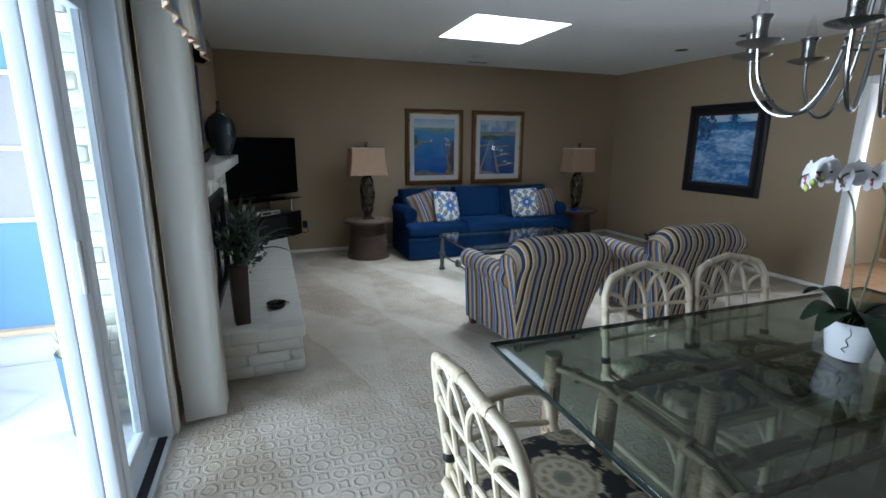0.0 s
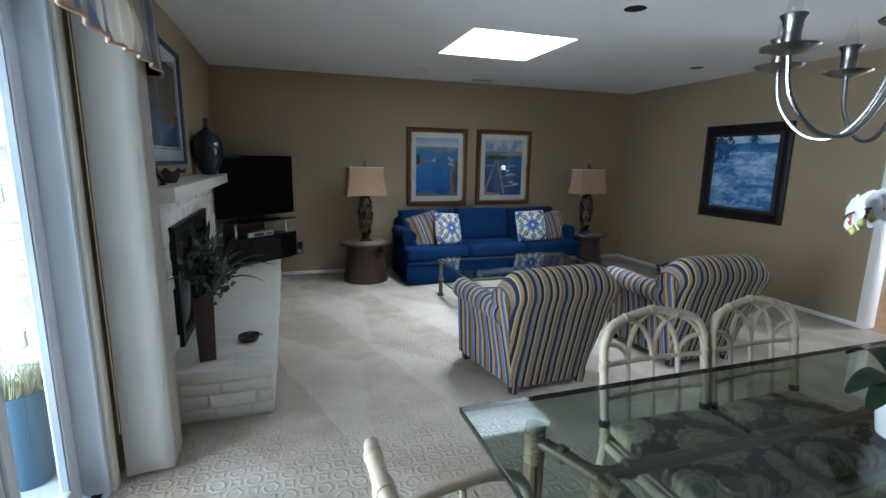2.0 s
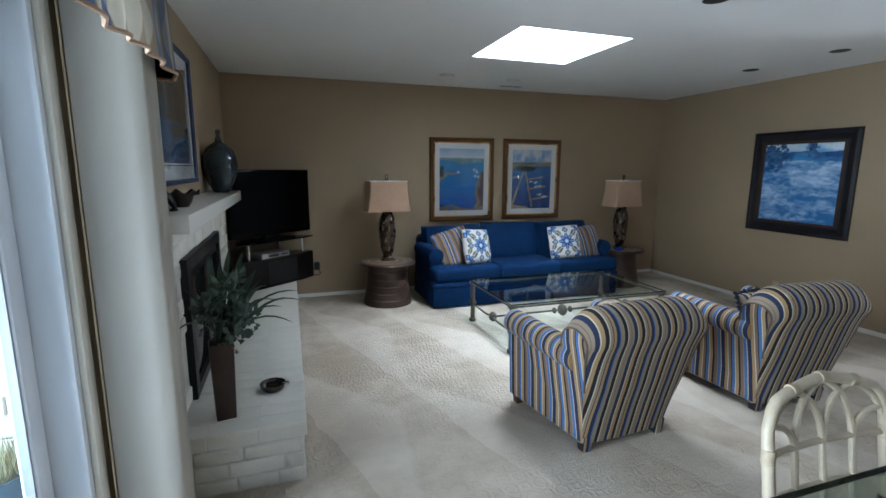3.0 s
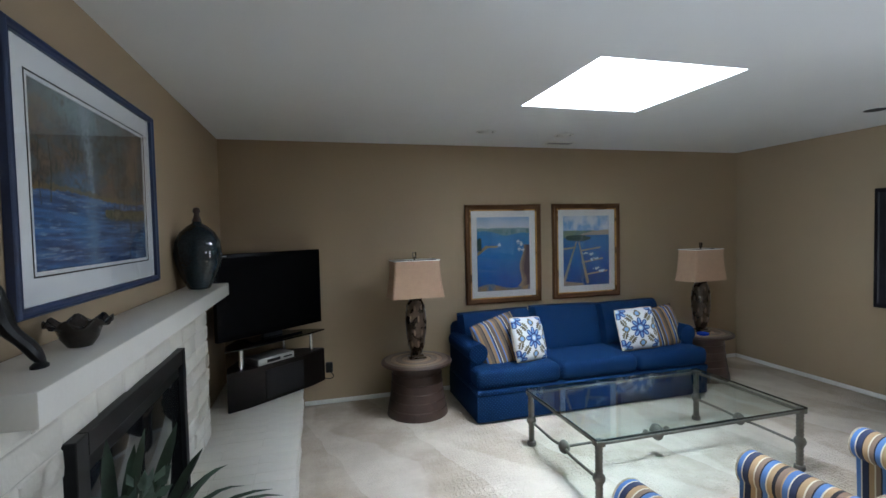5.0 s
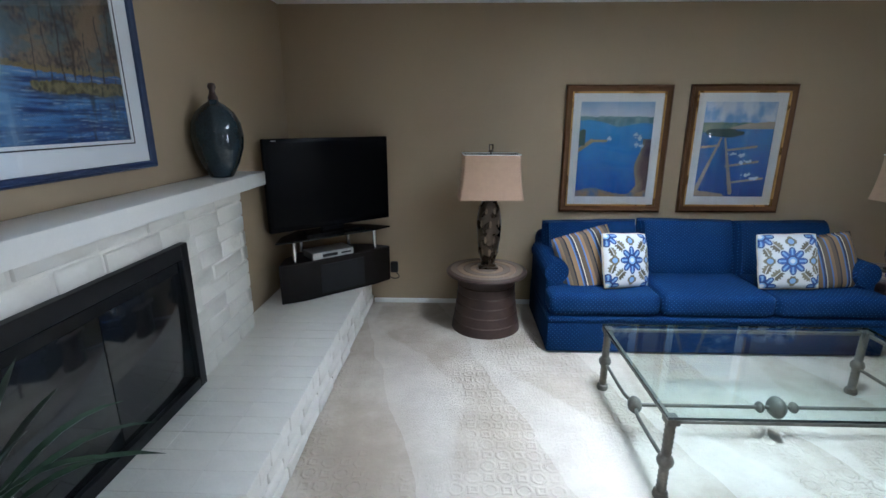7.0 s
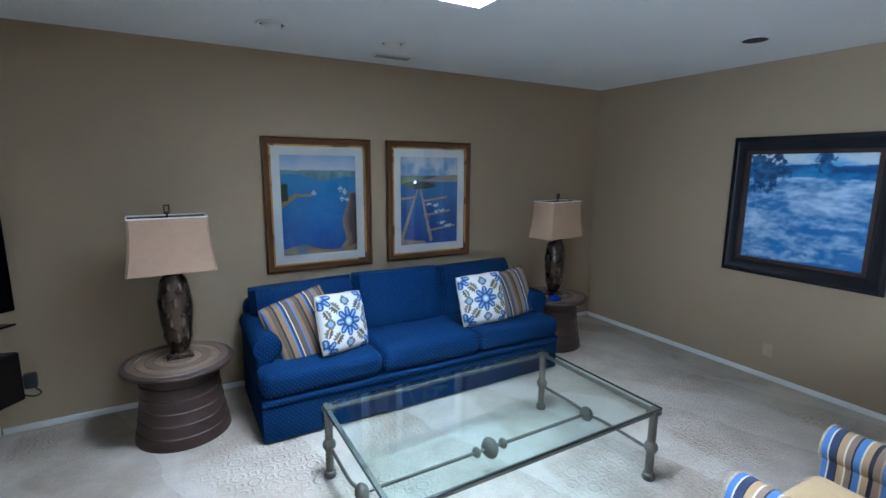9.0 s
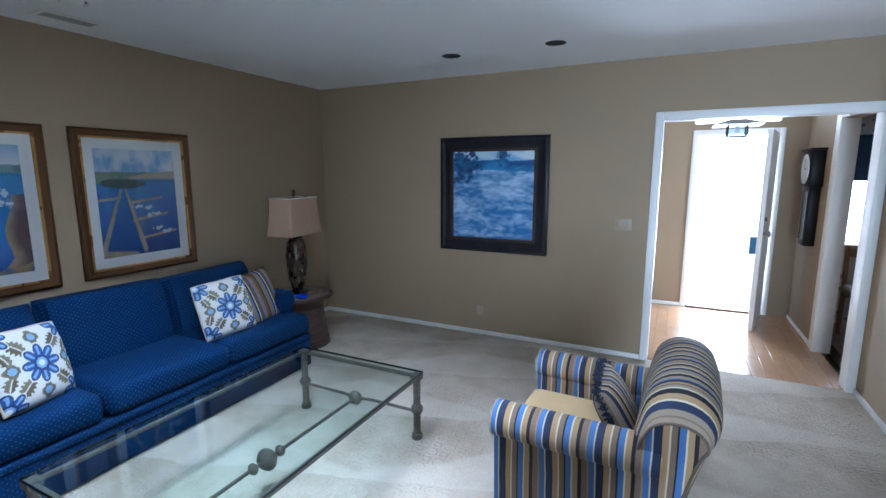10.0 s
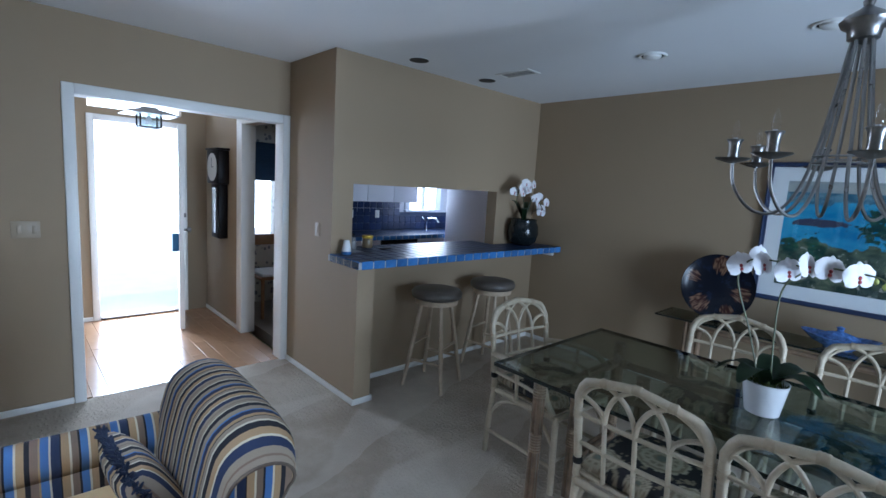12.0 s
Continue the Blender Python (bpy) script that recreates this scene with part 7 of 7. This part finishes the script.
part("glass_front", boxed(-0.09, 0.09, 0.0855, 0.0885, 0.05, 0.51), SMOKE, ck)
ln = thing("hall_lantern", "metal and glass lantern hanging in the entry", "lantern", pose(6.63, 2.536, 0))
part("chain", lathe(bmesh.new(), [(0.005, 2.10), (0.005, 2.439)], 8), BLACK, ln)
part("cap", lathe(bmesh.new(), [(0.27, 1.985), (0.27, 1.991), (0.09, 2.035), (0.04, 2.07), (0.03, 2.09), (0.012, 2.10)], 4, pose(0, 0, 0, 0, 0, 45)), IRON, ln, smooth=None)
for sx in (-1, 1):
    for sy in (-1, 1):
        part("post", boxed(sx * 0.075 - 0.006, sx * 0.075 + 0.006, sy * 0.075 - 0.006, sy * 0.075 + 0.006, 1.89, 1.994), BLACK, ln)
for z in (1.878, 1.994):
    for s in (-1, 1):
        part("rail", boxed(-0.081, 0.081, s * 0.075 - 0.006, s * 0.075 + 0.006, z, z + 0.012), BLACK, ln)
        part("rail", boxed(s * 0.075 - 0.006, s * 0.075 + 0.006, -0.069, 0.069, z, z + 0.012), BLACK, ln)
for s in (-1, 1):
    part("pane", boxed(-0.069, 0.069, s * 0.075 - 0.001, s * 0.075 + 0.001, 1.89, 1.994), PANE, ln).visible_shadow = False
    part("pane", boxed(s * 0.075 - 0.001, s * 0.075 + 0.001, -0.069, 0.069, 1.89, 1.994), PANE, ln).visible_shadow = False
part("bulb", lathe(bmesh.new(), [(0.01, 1.98), (0.02, 1.96), (0.025, 1.93), (0.012, 1.91), (0.002, 1.905)], 14), POT, ln)
sh = thing("roman_shade", "dark blue roman shade half lowered over the nook window", "roman shade")
for i in range(6):
    part("fold", boxed(7.585 - 0.004 * (i % 2), 7.60, 0.99, 1.45, 1.48 + i * 0.075, 1.5545 + i * 0.075, 0.002), BLUESHADE, sh)
part("lining", boxed(7.601, 7.607, 0.99, 1.45, 1.48, 1.93), BLUESHADE, sh)
nc = thing("nook_chair", "honey-coloured wooden chair in the breakfast nook", "chair", pose(7.05, 1.28, -0.004))
for sx in (-1, 1):
    part("front_leg", tube(bmesh.new(), [(-0.18, sx * 0.18, 0), (-0.18, sx * 0.18, 0.43)], 0.02, 8), PINE, nc)
    part("back_leg", tube(bmesh.new(), [(0.18, sx * 0.18, 0), (0.18, sx * 0.18, 0.45), (0.22, sx * 0.18, 0.88)], 0.02, 8), PINE, nc)
part("seat", boxed(-0.21, 0.21, -0.21, 0.21, 0.43, 0.46, 0.008), PINE, nc)
part("cushion", boxed(-0.19, 0.19, -0.19, 0.19, 0.461, 0.50, 0.015), MATBOARD, nc, "pale cushion")
part("back_rail", boxed(0.205, 0.23, -0.18, 0.18, 0.76, 0.88, 0.006), PINE, nc)

# ---- outside ----
structure("ground", boxed(-60, 60, -60, 60, -0.50, -0.14), LAWN, "grass and ground outside", "ground")
structure("patio", boxed(-6, -0.16, -3, 3.95, -0.14, -0.06), CONCRETE, "pale concrete patio", "patio")
structure("patio_slab", boxed(-3, -0.2, 0.2, 2.95, -0.06, -0.052), GREYMAT, "grey patio mat", "patio")
structure("entry_path", boxed(7.76, 16, -9, 10, -0.14, -0.03), CONCRETE, "bright concrete entry path", "path")
pw = thing("patio_screen_wall", "patio wall with white rails, grey screens and blue panel", "patio wall", pose(0, 3.97, 0))
part("base_wall", boxed(-5, -0.56, 0, 0.1, -0.10, 0.15), VINYL, pw)
part("sill", boxed(-5, -0.56, -0.04, 0.1, 0.15, 0.19, 0.004), SANDSILL, pw, "tan sill")
part("blue_panel", boxed(-5, -0.56, 0.02, 0.06, 0.19, 0.90), BLUEPANEL, pw)
part("screen", boxed(-5, -0.56, 0.02, 0.06, 0.93, 1.35), SCREEN, pw)
part("screen", boxed(-5, -0.56, 0.02, 0.06, 1.38, 1.80), SCREEN, pw)
part("blue_panel", boxed(-5, -0.56, 0.02, 0.06, 1.83, 2.5), BLUEPANEL, pw)
for z in (0.90, 1.35, 1.80):
    part("rail", boxed(-5, -0.56, 0.0, 0.07, z, z + 0.03, 0.003), VINYL, pw)
chim = thing("chimney", "white-painted brick chimney outside the door", "chimney")
part("mortar_bed", boxed(-0.52, -0.16, 3.07, 3.9, -0.06, 3.2), MORTAR, chim)
courses(chim, lambda s: (-0.17 - 0.36 + s, 3.05), 0.36, -0.05, 2.6, 0.085, [0.22, 0.26], 12, turn=-90)
pp = thing("patio_planter", "teal-blue planter with dry grass by the chimney", "planter", pose(-0.42, 2.92, -0.06))
bm = lathe(bmesh.new(), [(0.08, 0), (0.095, 0.02), (0.11, 0.44), (0.115, 0.46), (0.105, 0.46), (0.1, 0.42), (0.002, 0.42)], 28)
part("pot", bm, PLANTER, pp, smooth=50)
bm = bmesh.new()
rnd = random.Random(6)
for k in range(260):
    a, r = rnd.uniform(0, 6.28), 0.10 * math.sqrt(rnd.random())
    p = Vector((r * math.cos(a), r * math.sin(a), 0.42))
    tube(bm, [p, p + Vector((rnd.uniform(-0.04, 0.04), rnd.uniform(-0.04, 0.04), rnd.uniform(0.06, 0.16)))], [0.003, 0.001], 3, False)
part("grass", bm, DRYGRASS, pp, "dry yellow grass")
pc = thing("patio_chair", "grey metal patio chair with blue sling seat", "patio chair", pose(-1.36, 3.0, -0.06, 0, 0, 60))
for s in (-1, 1):
    part("side_frame", tube(bmesh.new(), curve_points([(s * 0.26, 0.30, 0.02), (s * 0.26, -0.25, 0.02), (s * 0.26, -0.28, 0.1), (s * 0.26, -0.24, 0.58), (s * 0.26, -0.15, 0.63), (s * 0.26, 0.3, 0.62)], 6), 0.016, 8), ALU, pc)
part("sling", prism(bmesh.new(), [(-0.25, -0.2), (0.25, -0.2), (0.25, 0.25), (-0.25, 0.25)], 0.38, 0.40, 0.005), SLATEBLUE, pc)
part("sling_back", boxed(-0.25, 0.25, 0.25, 0.28, 0.38, 0.95, 0.01), SLATEBLUE, pc)
# glowing board stands in for bright open sky and street beyond the openings
structure("backdrop", boxed(16.0, 16.1, -17, 12, -0.2, 7), DAYGLOW, "glowing board standing in for overexposed daylight beyond the front door", "backdrop")
